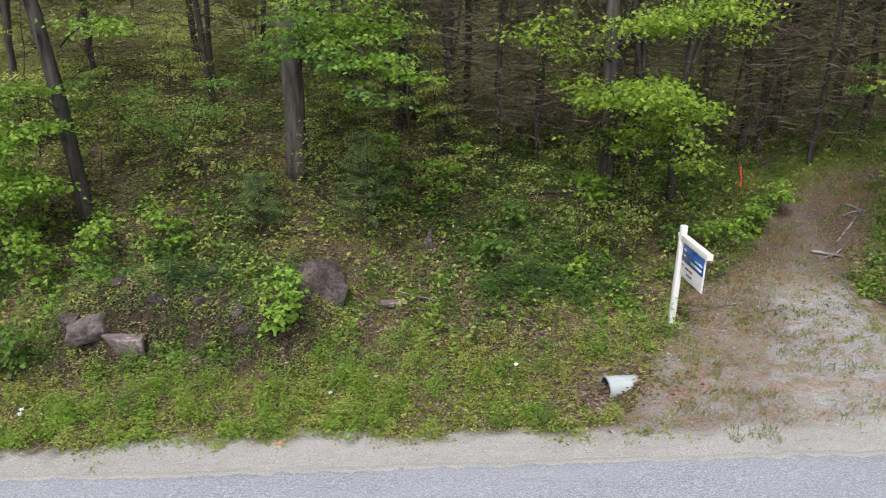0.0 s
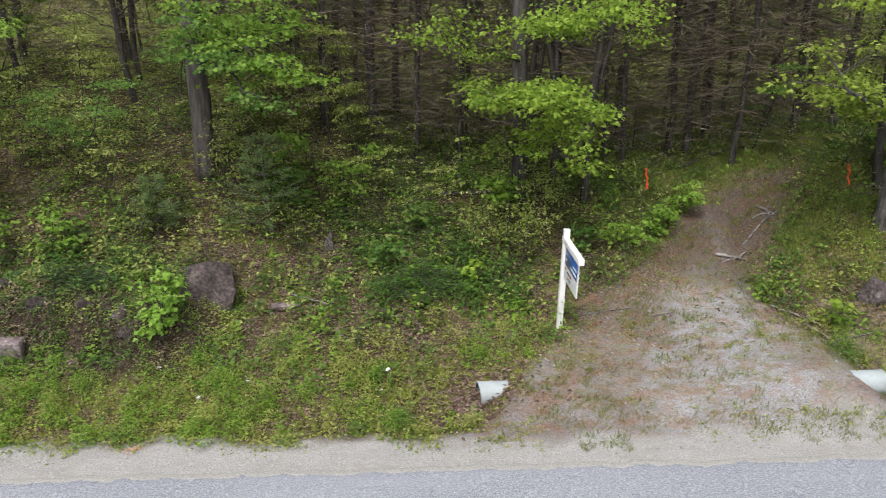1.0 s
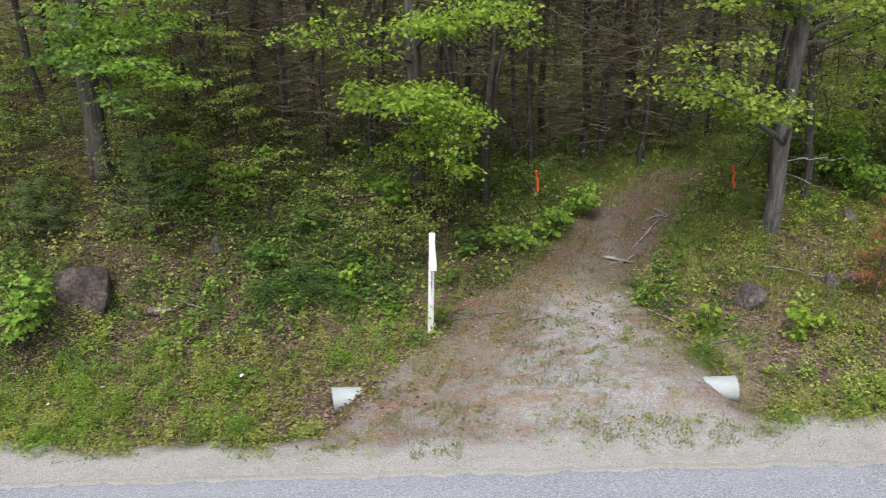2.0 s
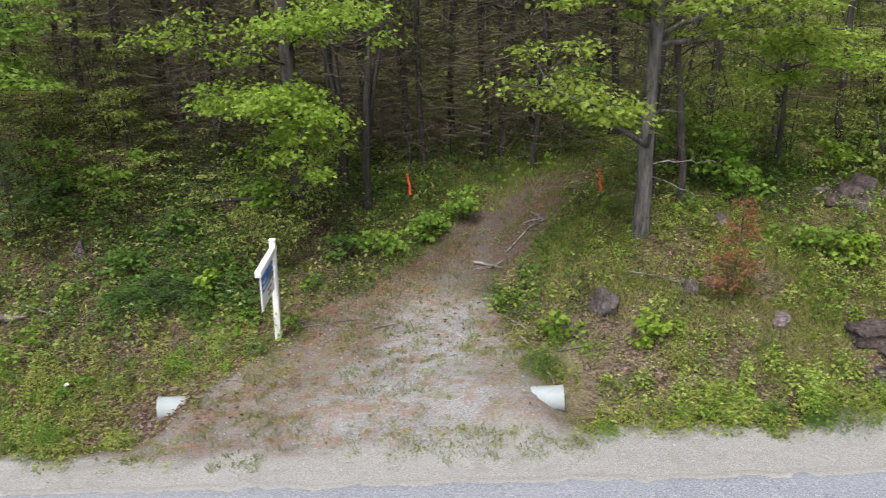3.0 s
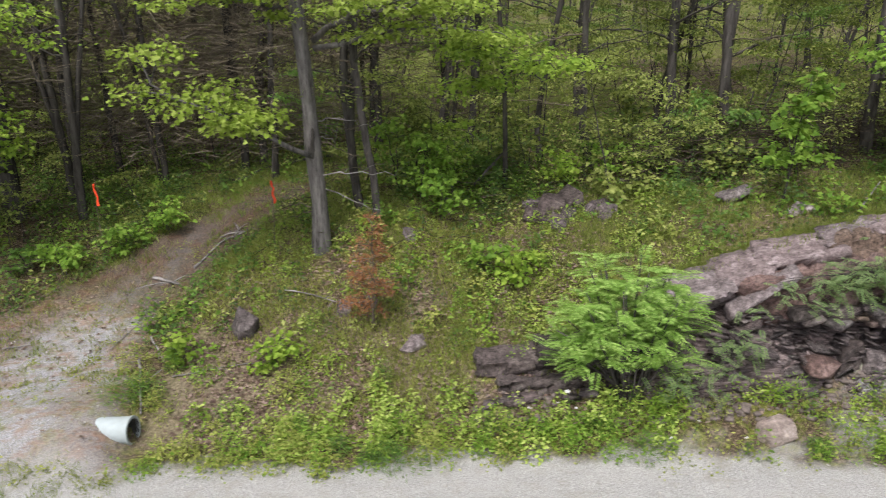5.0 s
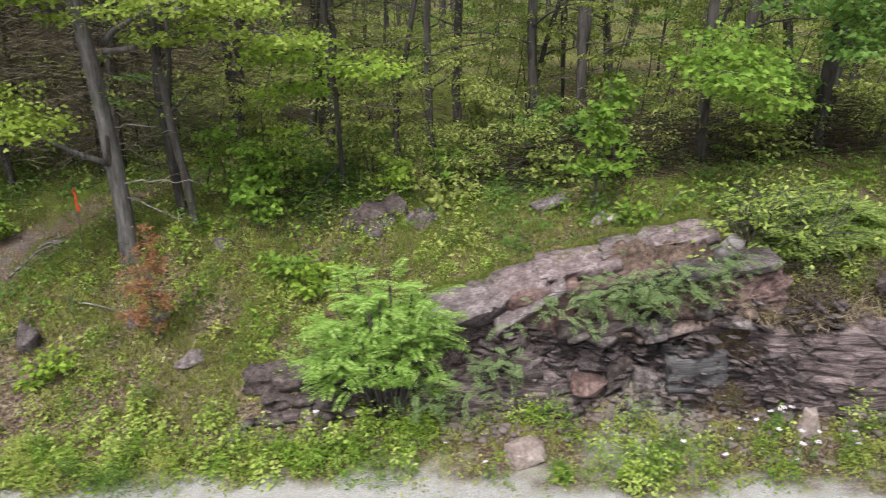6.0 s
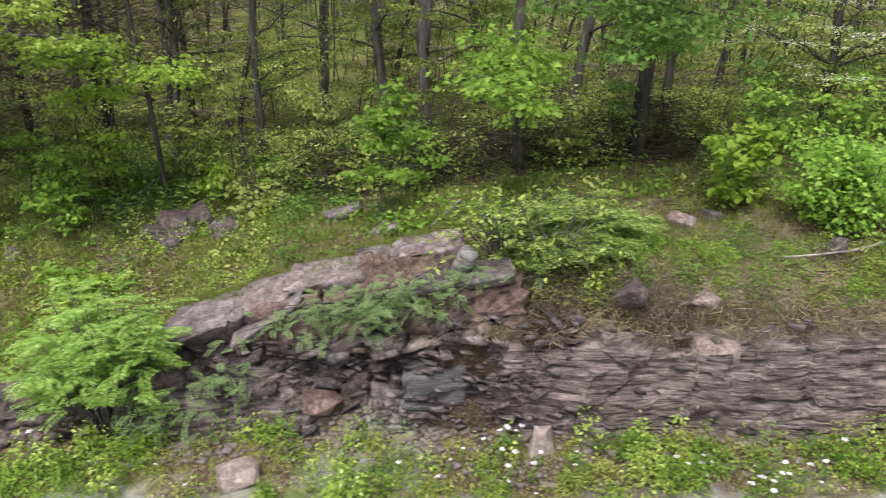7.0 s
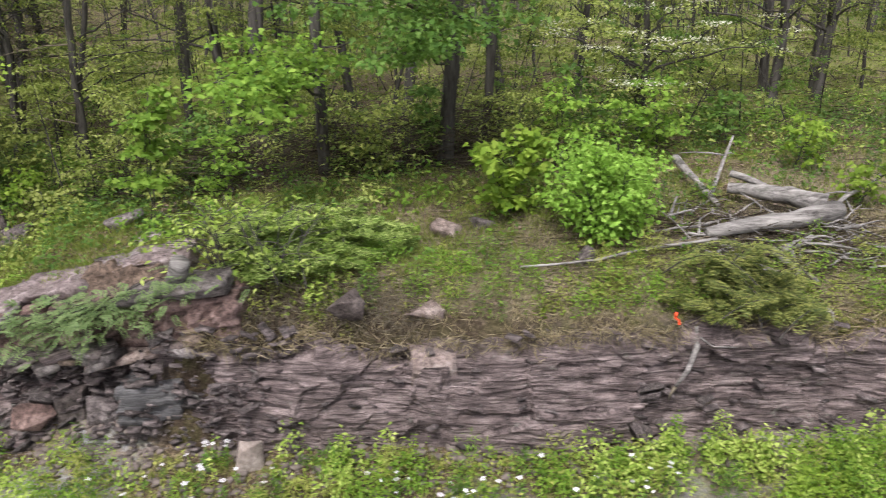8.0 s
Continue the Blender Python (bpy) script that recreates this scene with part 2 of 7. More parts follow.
EARTH_ROCK = rock_material("earthy_rock", (0.05, 0.038, 0.03), (0.13, 0.10, 0.08), (0.24, 0.195, 0.165), 0.05, False, 0.9)
TAN_ROCK = rock_material("tan_rock", (0.22, 0.18, 0.165), (0.38, 0.325, 0.30), (0.54, 0.48, 0.45), 0.1, False, 0.4)
BLUE_ROCK = rock_material("blue_grey_rock", (0.04, 0.041, 0.044), (0.09, 0.093, 0.099), (0.175, 0.18, 0.186), 0.1, True, 0.6)
RED_ROCK = rock_material("reddish_rock", (0.05, 0.034, 0.031), (0.145, 0.10, 0.092), (0.28, 0.21, 0.195), 0.1, False, 0.7)
PINK = rock_material("pink_rock", (0.13, 0.10, 0.092), (0.25, 0.20, 0.187), (0.40, 0.34, 0.32), 0.2, False, 0.7)
WHITE_PAINT = plain_material("white_paint", (0.80, 0.80, 0.80), 0.45, 0.04, 6, 0.4)
SIGN_WHITE = plain_material("sign_white", (0.78, 0.79, 0.81), 0.35, 0.03, 5)
SIGN_BLUE = plain_material("sign_blue", (0.026, 0.10, 0.34), 0.35, 0.08, 5)
SIGN_PRINT = plain_material("sign_pale_print", (0.55, 0.64, 0.78), 0.4, 0.05, 5)
SIGN_DARK = plain_material("sign_dark_print", (0.05, 0.06, 0.10), 0.4, 0.05, 5)
SIGN_RED = plain_material("sign_red_print", (0.35, 0.04, 0.05), 0.4, 0.05, 5)
PIPE = plain_material("pale_grey_pipe", (0.36, 0.405, 0.425), 0.6, 0.12, 7, 0.3, (0.34, 0.36, 0.35))
PEBBLE = plain_material("grey_pebble", (0.40, 0.38, 0.36), 0.9, 0.35, 30, 0.2)
PIPE_IN = plain_material("dark_pipe_inside", (0.05, 0.05, 0.045), 0.9, 0.2)
ORANGE = plain_material("orange_ribbon", (0.74, 0.07, 0.02), 0.4, 0.1, 20)
ORANGE_PAINT = plain_material("orange_marking_paint", (0.58, 0.30, 0.23), 0.8, 0.3, 20)


# ---- mesh helpers ----
def mesh_of(name, V, F, mat, smooth=False):
    """A mesh from an array of points and an array of triangles."""
    V, F = np.asarray(V, np.float32).reshape(-1, 3), np.asarray(F, np.int32).reshape(-1, 3)
    me = bpy.data.meshes.new(name)
    me.vertices.add(len(V))
    me.vertices.foreach_set("co", V.ravel())
    me.loops.add(F.size)
    me.loops.foreach_set("vertex_index", F.ravel())
    me.polygons.add(len(F))
    me.polygons.foreach_set("loop_start", np.arange(0, F.size, 3, dtype=np.int32))
    me.polygons.foreach_set("loop_total", np.full(len(F), 3, np.int32))
    if smooth:
        me.polygons.foreach_set("use_smooth", np.ones(len(F), bool))
    me.update(calc_edges=True)
    me.materials.append(mat)
    return me


def part(name, VF, mat, parent=None, label="", smooth=False, at=None):
    ob = new(name, mesh_of(name, VF[0], VF[1], mat, smooth))
    if parent:
        ob.parent = parent
    if at is not None:
        ob.matrix_basis = at
    return tagged(ob, label)


def thing(name, m, label, category, group=""):
    ob = new(name)
    ob.empty_display_size = 0.1
    ob.matrix_basis = m
    return tagged(ob, label, category, group)


def joined(pieces):
    Vs, Fs, n = [], [], 0
    for V, F in pieces:
        V = np.asarray(V, float).reshape(-1, 3)
        Vs.append(V)
        Fs.append(np.asarray(F, int).reshape(-1, 3) + n)
        n += len(V)
    return (np.concatenate(Vs), np.concatenate(Fs)) if Vs else (np.zeros((0, 3)), np.zeros((0, 3), int))


def unit(a):
    return a / np.maximum(np.linalg.norm(a, axis=-1, keepdims=True), 1e-9)


def tube(points, radii, sides=8, cap=True, rough=0.0, rng=None):
    """A tapered tube along a polyline."""
    P, R = np.asarray(points, float), np.asarray(radii, float)
    n = len(P)
    T = unit(np.gradient(P, axis=0))
    ref = np.array([0.0, 0, 1]) if abs(T[:, 2]).mean() < 0.8 else np.array([0.0, 1, 0])
    A = unit(np.cross(T, ref))
    B = np.cross(T, A)
    ang = np.arange(sides) * 2 * math.pi / sides
    rr = R[:, None] * np.ones(sides)
    if rough and rng is not None:
        rr = rr * (1 + rough * rng.standard_normal((n, sides)))
    V = P[:, None] + rr[..., None] * (np.cos(ang)[None, :, None] * A[:, None] + np.sin(ang)[None, :, None] * B[:, None])
    i, j = np.meshgrid(np.arange(n - 1), np.arange(sides), indexing="ij")
    a, b = i * sides + j, i * sides + (j + 1) % sides
    c, d = a + sides, b + sides
    F = np.concatenate([np.stack([a, b, d], -1).reshape(-1, 3), np.stack([a, d, c], -1).reshape(-1, 3)])
    V = V.reshape(-1, 3)
    if cap:
        k = len(V)
        V = np.concatenate([V, P[:1], P[-1:]])
        s = np.arange(sides)
        F = np.concatenate([F, np.stack([np.full(sides, k), (s + 1) % sides, s], -1),
                            np.stack([np.full(sides, k + 1), (n - 1) * sides + s, (n - 1) * sides + (s + 1) % sides], -1)])
    return V, F


def kites(P, D, N, L, W, fold=0.12):
    """Pointed leaves, folded along the midrib: one at each P, growing along D, facing N."""
    D = unit(D)
    S = unit(np.cross(D, N))
    N = np.cross(S, D)
    L, W = np.broadcast_to(L, len(P))[:, None], np.broadcast_to(W, len(P))[:, None]
    mid = P + 0.42 * L * D
    V = np.stack([P, mid + 0.5 * W * S + fold * W * N, P + L * D - 0.06 * L * N, mid - 0.5 * W * S + fold * W * N], 1)
    k = np.arange(len(P))[:, None] * 4
    F = np.concatenate([k + [0, 1, 2], k + [0, 2, 3]], 0)
    return V.reshape(-1, 3), F


LOBES = np.array([(0, 0), (0.02, 0.30), (0.30, 0.52), (0.42, 0.24), (0.72, 0.34), (1.0, 0.0)])


def lobed(P, D, N, L, fold=0.14):
    """Lobed leaves, as of a maple."""
    D = unit(D)
    S = unit(np.cross(D, N))
    N = np.cross(S, D)
    L = np.broadcast_to(L, len(P))[:, None]
    half = [(u, v) for u, v in LOBES]
    full = half + [(u, -v) for u, v in half[4:0:-1]]
    V = np.stack([P + L * (u * D + v * S + (fold * abs(v) - 0.12 * u * u) * N) for u, v in full] + [P + L * 0.4 * D], 1)
    m, c = len(full), len(full)
    k = np.arange(len(P))[:, None] * (m + 1)
    F = np.concatenate([k + [c, q, (q + 1) % m] for q in range(m)], 0)
    return V.reshape(-1, 3), F


def any_way(rng, n, flat=0.35):
    """Directions round about, and upward normals tilted by chance."""
    a = rng.uniform(0, 2 * math.pi, n)
    D = np.stack([np.cos(a), np.sin(a), rng.normal(-0.1, flat, n)], -1)
    N = np.stack([rng.normal(0, flat, n), rng.normal(-0.25, flat, n), np.ones(n)], -1)
    return unit(D), unit(N)


# ---- the lie of the land ----
def hash2(i, j, seed):
    h = (i.astype(np.int64) * 374761393 + j.astype(np.int64) * 668265263 + seed * 1442695041) & 0x7FFFFFFF
    h = ((h ^ (h >> 13)) * 1274126177) & 0x7FFFFFFF
    return ((h ^ (h >> 16)) & 0xFFFF) / 65535.0


def value_noise(x, y, seed=0):
    x, y = np.asarray(x, float), np.asarray(y, float)
    i, j = np.floor(x), np.floor(y)
    u, v = x - i, y - j
    u, v = u * u * (3 - 2 * u), v * v * (3 - 2 * v)
    i, j = i.astype(np.int64), j.astype(np.int64)
    a, b, c, d = hash2(i, j, seed), hash2(i + 1, j, seed), hash2(i, j + 1, seed), hash2(i + 1, j + 1, seed)
    return (a * (1 - u) + b * u) * (1 - v) + (c * (1 - u) + d * u) * v - 0.5


def fbm(x, y, seed=0, octaves=4):
    return sum(value_noise(x * 2**k, y * 2**k, seed + k) / 1.8**k for k in range(octaves))


def step(a, b, v):
    t = np.clip((np.asarray(v, float) - a) / (b - a), 0, 1)
    return t * t * (3 - 2 * t)


def road_z(x):
    return -0.25 + 0.035 * np.clip(x, -60, 60)


STATIONS = (-12, -8, -4.5, -1.5, -0.75, 3.66, 4.30, 5.5, 8, 10.3, 11.0, 12, 13.3, 14.5, 16.2, 22)
DEPTHS = (-1.75, -1.42, -0.95, 0.6, 2, 4, 8, 20)
BANK_SIDE = [
    (-0.80, -0.72, -0.60, 0.20, 1.00, 2.10, 3.4, 4.6),
    (-0.66, -0.60, -0.50, 0.30, 1.10, 2.10, 3.4, 4.5),
    (-0.58, -0.52, -0.42, -0.02, 0.65, 1.45, 2.5, 3.9),
    (-0.60, -0.52, -0.36, 0.08, 0.50, 1.10, 1.9, 3.2),
    (-0.17, -0.13, -0.11, 0.05, 0.47, 1.10, 1.8, 2.9),
    (0.12, 0.14, 0.14, 0.24, 0.62, 1.20, 1.7, 2.7),
]
ROCK_SIDE = [
    (-0.22, -0.12, 0.02, 0.42, 0.98, 1.45, 1.9, 2.65),
    (-0.20, -0.10, 0.05, 0.62, 1.25, 1.60, 2.0, 2.6),
    (0.00, 0.10, 0.30, 0.95, 1.40, 1.70, 2.1, 2.6),
    (0.20, 0.32, 0.70, 1.25, 1.62, 1.80, 2.1, 2.6),
    (0.28, 0.38, 1.22, 1.48, 1.72, 1.88, 2.2, 2.7),
    (0.33, 0.42, 1.55, 1.80, 1.96, 2.10, 2.4, 2.8),
    (0.37, 0.90, 1.90, 2.06, 2.14, 2.30, 2.55, 2.9),
    (0.42, 1.70, 2.20, 2.32, 2.38, 2.52, 2.7, 3.0),
    (0.46, 1.72, 2.06, 2.32, 2.45, 2.65, 2.85, 3.1),
    (0.60, 1.76, 2.05, 2.45, 2.70, 3.00, 3.2, 3.4),
]
HEIGHTS = np.array(BANK_SIDE + ROCK_SIDE)


def smooth_index(knots, v):
    k = np.asarray(knots, float)
    v = np.clip(v, k[0], k[-1])
    i = np.clip(np.searchsorted(k, v) - 1, 0, len(k) - 2)
    return i, (v - k[i]) / (k[i + 1] - k[i])


def carved(x, y):
    """The hollow under the tilted slab."""
    return 0.55 * step(10.6, 11.1, x) * (1 - step(13.9, 14.4, x)) * step(-1.5, -1.3, y) * (1 - step(-0.85, -0.65, y))


def land(x, y):
    """Height of the ground."""
    x, y = np.broadcast_arrays(np.asarray(x, float), np.asarray(y, float))
    i, u = smooth_index(STATIONS, x)
    u = u * u * (3 - 2 * u)
    j, v = smooth_index(DEPTHS, y)
    h = (HEIGHTS[i, j] * (1 - v) + HEIGHTS[i, j + 1] * v) * (1 - u) + (HEIGHTS[i + 1, j] * (1 - v) + HEIGHTS[i + 1, j + 1] * v) * u
    h = h + 0.05 * np.clip(y - 20, 0, 300)
    edge = road_z(x) - 0.03
    low = step(-2.75, -1.75, y)
    h = np.where(y < -1.75, edge * (1 - low) + h * low, h)
    wild = step(-1.9, -0.6, y) * (1 - 0.75 * driveway(x, y))
    bank = (step(-0.50, -0.22, y) - step(0.2, 1.6, y)) * step(-10.2, -9.4, x) * (1 - step(-6.3, -5.2, x))
    h = h + 0.40 * bank * (1 + 0.8 * fbm(x * 1.3, y * 1.3, 19, 3))
    h = h - carved(x, y)
    return h + wild * (0.14 * fbm(x * 0.55, y * 0.55, 3, 3) + 0.07 * fbm(x * 2.1, y * 2.1, 9, 3))


DRIVE_Y = (-3.6, -2.6, -2.0, -1.0, -0.2, 0.75, 1.2, 2.0, 3.6, 4.7, 7.0)
DRIVE_L = (-2.6, -1.9, -1.0, -0.5, 0.0, 0.35, 1.35, 2.1, 3.4, 4.1, 5.6)
DRIVE_R = (5.0, 4.4, 4.2, 3.95, 3.45, 3.6, 3.8, 4.25, 5.5, 6.5, 8.4)


def driveway(x, y):
    """1 on the bare gravel entrance, narrowing into the trail."""
    wob = 0.30 * fbm(x * 0.9, y * 0.9, 21, 3)
    lo, hi = np.interp(y, DRIVE_Y, DRIVE_L), np.interp(y, DRIVE_Y, DRIVE_R)
    edge = np.abs(x - (lo + hi) / 2) - (hi - lo) / 2 + wob
    return (1 - step(-0.22, 0.22, edge)) * (1 - step(3.2, 5.8, y + 1.6 * wob)) * step(-3.7, -3.4, y)


def gravel_run(x, y):
    """1 on the worn grey gravel that the wheels keep bare."""
    mid = np.interp(y, (-3.5, -1.5, 0.2, 1.6, 2.4), (1.9, 2.2, 2.75, 3.05, 3.5))
    half = np.interp(y, (-3.5, -1.5, 0.2, 1.6, 2.4), (1.0, 1.1, 0.75, 0.4, 0.1))
    return 1 - step(-0.35, 0.35, np.abs(x - mid) - half + 0.5 * fbm(x * 1.3, y * 1.3, 71, 4))


def earth_bank(x, y):
    """1 on the bare, crumbling earth of the bank."""
    w = 0.35 * fbm(x * 1.1, y * 1.1, 23, 3)
    return step(-0.95, -0.6, y + w) * (1 - step(0.15, 0.6, y + w)) * step(-10.3, -9.5, x) * (1 - step(-6.2, -5.2, x + w))


def under_face(x, y):
    """1 on the stony soil at the foot of the rock face."""
    return step(10.4, 11.6, x) * step(-2.95, -2.6, y) * (1 - step(-1.6, -1.3, y))


def bare_soil(x, y):
    """1 on the dry littered soil beside the entrance."""
    w = 0.5 * fbm(x * 1.2, y * 1.2, 59, 3)
    return step(4.05, 4.35, x) * (1 - step(5.5, 6.3, x + w)) * step(-2.2, -1.95, y + 0.3 * w) * (1 - step(-0.4, 0.6, y + w))


def verge_line(x):
    """Where the weeds end and the sandy shoulder begins."""
    return -2.62 + 0.16 * step(-2, 4, x) - 0.08 * step(5, 8.5, x) - 0.42 * step(9.0, 14.0, x)


def axis(spans):
    out = [np.arange(a, b, s) for a, b, s in spans]
    return np.concatenate(out)


def build_ground():
    xs = axis([(-400, -60, 40), (-60, -14, 2.0), (-14, 27, 0.11), (27, 60, 1.6), (60, 401, 40)])
    ys = axis([(-400, -40, 40), (-40, -3.6, 2.0), (-3.6, 6.0, 0.11), (6.0, 14, 0.4), (14, 60, 2.0), (60, 401, 30)])
    X, Y = np.meshgrid(xs, ys, indexing="ij")
    Z = land(X, Y)
    Z = np.where(Y < -3.75, Z - 0.05, Z)
    nx, ny = X.shape
    i, j = np.meshgrid(np.arange(nx - 1), np.arange(ny - 1), indexing="ij")
    a = i * ny + j
    F = np.concatenate([np.stack([a, a + ny, a + ny + 1], -1).reshape(-1, 3), np.stack([a, a + ny + 1, a + 1], -1).reshape(-1, 3)])
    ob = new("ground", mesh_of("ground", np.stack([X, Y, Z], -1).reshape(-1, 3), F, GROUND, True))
    me = ob.data
    dr = driveway(X, Y)
    n1 = fbm(X * 0.9, Y * 0.9, 31, 4)
    trail = dr * step(-3.3, -2.7, Y + 0.6 * n1) * (1 - 0.8 * step(3.4, 5.4, Y + 0.8 * n1))
    gravel = np.clip(dr * (0.9 * gravel_run(X, Y) + 0.5 * (1 - step(-1.2, 0.9, Y + 1.4 * n1))) * (0.55 + 0.45 * step(-0.2, 0.15, fbm(X * 2.2, Y * 2.2, 73, 3))) + 0.7 * under_face(X, Y) * step(-0.2, 0.2, n1), 0, 1) * (1 - 0.45 * step(0.4, 1.8, Y) * dr)
    verge_y = verge_line(X)
    sandy = (1 - step(verge_y - 0.15, verge_y + 0.15, Y + 0.55 * n1 + 0.25 * fbm(X * 4, Y * 4, 37, 3))) * (1 - 0.75 * dr * step(-2.95, -2.5, Y + 0.6 * n1))
    sand = np.clip(sandy, 0, 1) * step(-11.0, -10.4, Y)
    n2 = fbm(X * 0.5, Y * 0.5, 53, 3)
    moss = np.clip(0.8 * step(-3.2, -2.7, Y) * (1 - step(-0.9, -0.2, Y)) * (1 - dr) * (1 - under_face(X, Y)) * step(-0.25, 0.2, n2 + 0.1) + (step(0.05, 0.35, n1) * (0.35 + 0.65 * step(5, 8, X)) + 0.55 * step(6, 9, X)) * step(-3, 0, Y) * (1 - step(5, 9, Y)) + dr * (0.45 * step(0.02, 0.3, fbm(X * 1.3, Y * 1.3, 41, 4)) + 0.7 * step(3.0, 4.8, Y + 0.5 * n1)) * (1 - 0.8 * gravel_run(X, Y)), 0, 1)
    moss = moss * (1 - earth_bank(X, Y)) * (1 - step(10.3, 10.8, X) * step(-1.9, -1.7, Y) * (1 - step(-1.15, -1.0, Y)) * (1 - step(15, 16, X))) * (1 - 0.75 * step(12.5, 13.5, X) * step(1.5, 2.4, Y + 0.8 * n1))
    far = step(4.2, 7.5, Y) * (0.85 + 0.15 * step(-1, 5, X) - 0.2 * step(10, 13, X)) * step(-0.22, 0.16, fbm(X * 0.26, Y * 0.26, 47, 3) + 0.1 * step(6, 9, X))
    dry = 0.8 * step(14.6, 15.6, X) * step(-1.45, -1.25, Y) * (1 - step(0.3, 1.8, Y + 1.5 * n1 - 1.6 * step(20.0, 21.0, X))) * step(-0.35, 0.1, n1 + 0.15)
    dry = np.maximum(dry, 0.75 * step(4.0, 4.5, X) * (1 - step(8.2, 9.4, X)) * step(-2.25, -1.9, Y) * (1 - step(0.2, 1.4, Y + n1)) * step(-0.12, 0.2, fbm(X * 1.5, Y * 1.5, 57, 4) + 0.08) * (1 - dr))
    dry = np.maximum(dry, 0.85 * bare_soil(X, Y) * (1 - dr))
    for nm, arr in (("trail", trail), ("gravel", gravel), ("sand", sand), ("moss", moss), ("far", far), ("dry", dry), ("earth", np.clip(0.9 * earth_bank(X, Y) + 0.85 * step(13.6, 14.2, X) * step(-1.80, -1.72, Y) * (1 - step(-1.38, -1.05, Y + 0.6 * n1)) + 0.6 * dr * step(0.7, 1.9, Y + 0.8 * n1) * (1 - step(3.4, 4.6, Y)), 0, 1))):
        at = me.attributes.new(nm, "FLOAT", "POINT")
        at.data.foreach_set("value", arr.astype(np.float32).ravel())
    return tagged(ob, "forest floor of leaf litter and moss with sandy gravel shoulder", "ground", kind="structure")


def build_road():
    """A strip of worn asphalt with a ragged edge, lying on the sheet."""
    rng = np.random.default_rng(5)
    xs = axis([(-400, -20, 20), (-20, 32, 0.16), (32, 401, 20)])
    e = -3.31 - 0.02 * np.clip(xs, -25, 10) + 0.035 * fbm(xs * 0.35, xs * 0, 61, 3) + 0.022 * rng.standard_normal(len(xs))
    rows = [np.stack([xs, e, road_z(xs) - 0.035], -1), np.stack([xs, e - 0.04, road_z(xs) + 0.012], -1)]
    rows.append(np.stack([xs, e - 0.22, road_z(xs) + 0.022], -1))
    for y in (-4.2, -6.6, -9.8):
        rows.append(np.stack([xs, np.full_like(xs, y), road_z(xs) + 0.012 + 0.02 * (-3.4 - y) * (1 if y > -7 else 0.2)], -1))
    rows.append(np.stack([xs, np.full_like(xs, -9.9), road_z(xs) - 0.09], -1))
    V = np.stack(rows, 1)
    n, m = V.shape[:2]
    i, j = np.meshgrid(np.arange(n - 1), np.arange(m - 1), indexing="ij")
    a = i * m + j
    F = np.concatenate([np.stack([a, a + m + 1, a + m], -1).reshape(-1, 3), np.stack([a, a + 1, a + m + 1], -1).reshape(-1, 3)])
    ob = new("road", mesh_of("road", V.reshape(-1, 3), F, ASPHALT))
    dusty = np.zeros((n, m), np.float32)
    dusty[:, :2] = 1.0
    ob.data.attributes.new("dust", "FLOAT", "POINT").data.foreach_set("value", dusty.ravel())
    return tagged(ob, "worn light grey asphalt road with a ragged edge", "road", kind="structure")


ground = build_ground()
road = build_road()


def here(x, y, dz=0.0):
    return float(land(x, y)) + dz


# ---- rocks ----
def rock_shape(seed, sx, sy, sz, cuts=6, sub=3, rough=0.05):
    """A broken rock: the hull of a few chance corners, split finer and roughened."""
    rng = np.random.default_rng(seed)
    p = rng.uniform(-1, 1, (cuts + 5, 3))
    p = p / ((np.abs(p) ** 3.5).sum(1) ** (1 / 3.5))[:, None] * rng.uniform(0.86, 1.08, (len(p), 1))
    bm = bmesh.new()
    for q in p:
        bm.verts.new(q)
    res = bmesh.ops.convex_hull(bm, input=bm.verts[:])
    bmesh.ops.delete(bm, geom=[v for v in bm.verts if not v.link_faces], context="VERTS")
    if sub > 1:
        bmesh.ops.bevel(bm, geom=bm.edges[:], offset=0.025, segments=1, affect="EDGES")
        bmesh.ops.triangulate(bm, faces=bm.faces[:])
        bmesh.ops.subdivide_edges(bm, edges=[e for e in bm.edges if e.calc_length() > 0.25], cuts=2 if sub < 4 else 4, use_grid_fill=True)
    bmesh.ops.triangulate(bm, faces=bm.faces[:])
    bm.verts.index_update()
    k = rng.uniform(0, 50, 3)
    if sub > 1:
        for v in bm.verts:
            q = Vector((v.co.x + k[0], v.co.y + k[1], v.co.z + k[2]))
            v.co *= 1 + rough * noise.fractal(q * 2.2, 1.0, 2.0, 3) + 0.5 * rough * noise.noise(q * 9)
    V = np.array([v.co[:] for v in bm.verts])
    F = np.array([[v.index for v in f.verts] for f in bm.faces])
    bm.free()
    return V * (1.02 * sx, 1.02 * sy, 1.02 * sz), F


def block_shape(seed):
    """A split slab of layered rock: flat faces, chipped corners."""
    rng = np.random.default_rng(seed)
    bm = bmesh.new()
    bmesh.ops.create_cube(bm, size=2.0)
    for v in bm.verts:
        v.co += Vector((rng.uniform(-0.45, 0.1) * np.sign(v.co.x), rng.uniform(-0.3, 0.1) * np.sign(v.co.y), rng.uniform(-0.45, 0.15) * np.sign(v.co.z)))
    pick = [v for k, v in enumerate(bm.verts) if rng.uniform(0, 1) < 0.6]
    bmesh.ops.bevel(bm, geom=pick, offset=0.35, segments=1, affect="VERTICES")
    bmesh.ops.triangulate(bm, faces=bm.faces[:])
    bm.verts.index_update()
    V = np.array([v.co[:] for v in bm.verts])
    F = np.array([[v.index for v in f.verts] for f in bm.faces])
    bm.free()
    return V, F


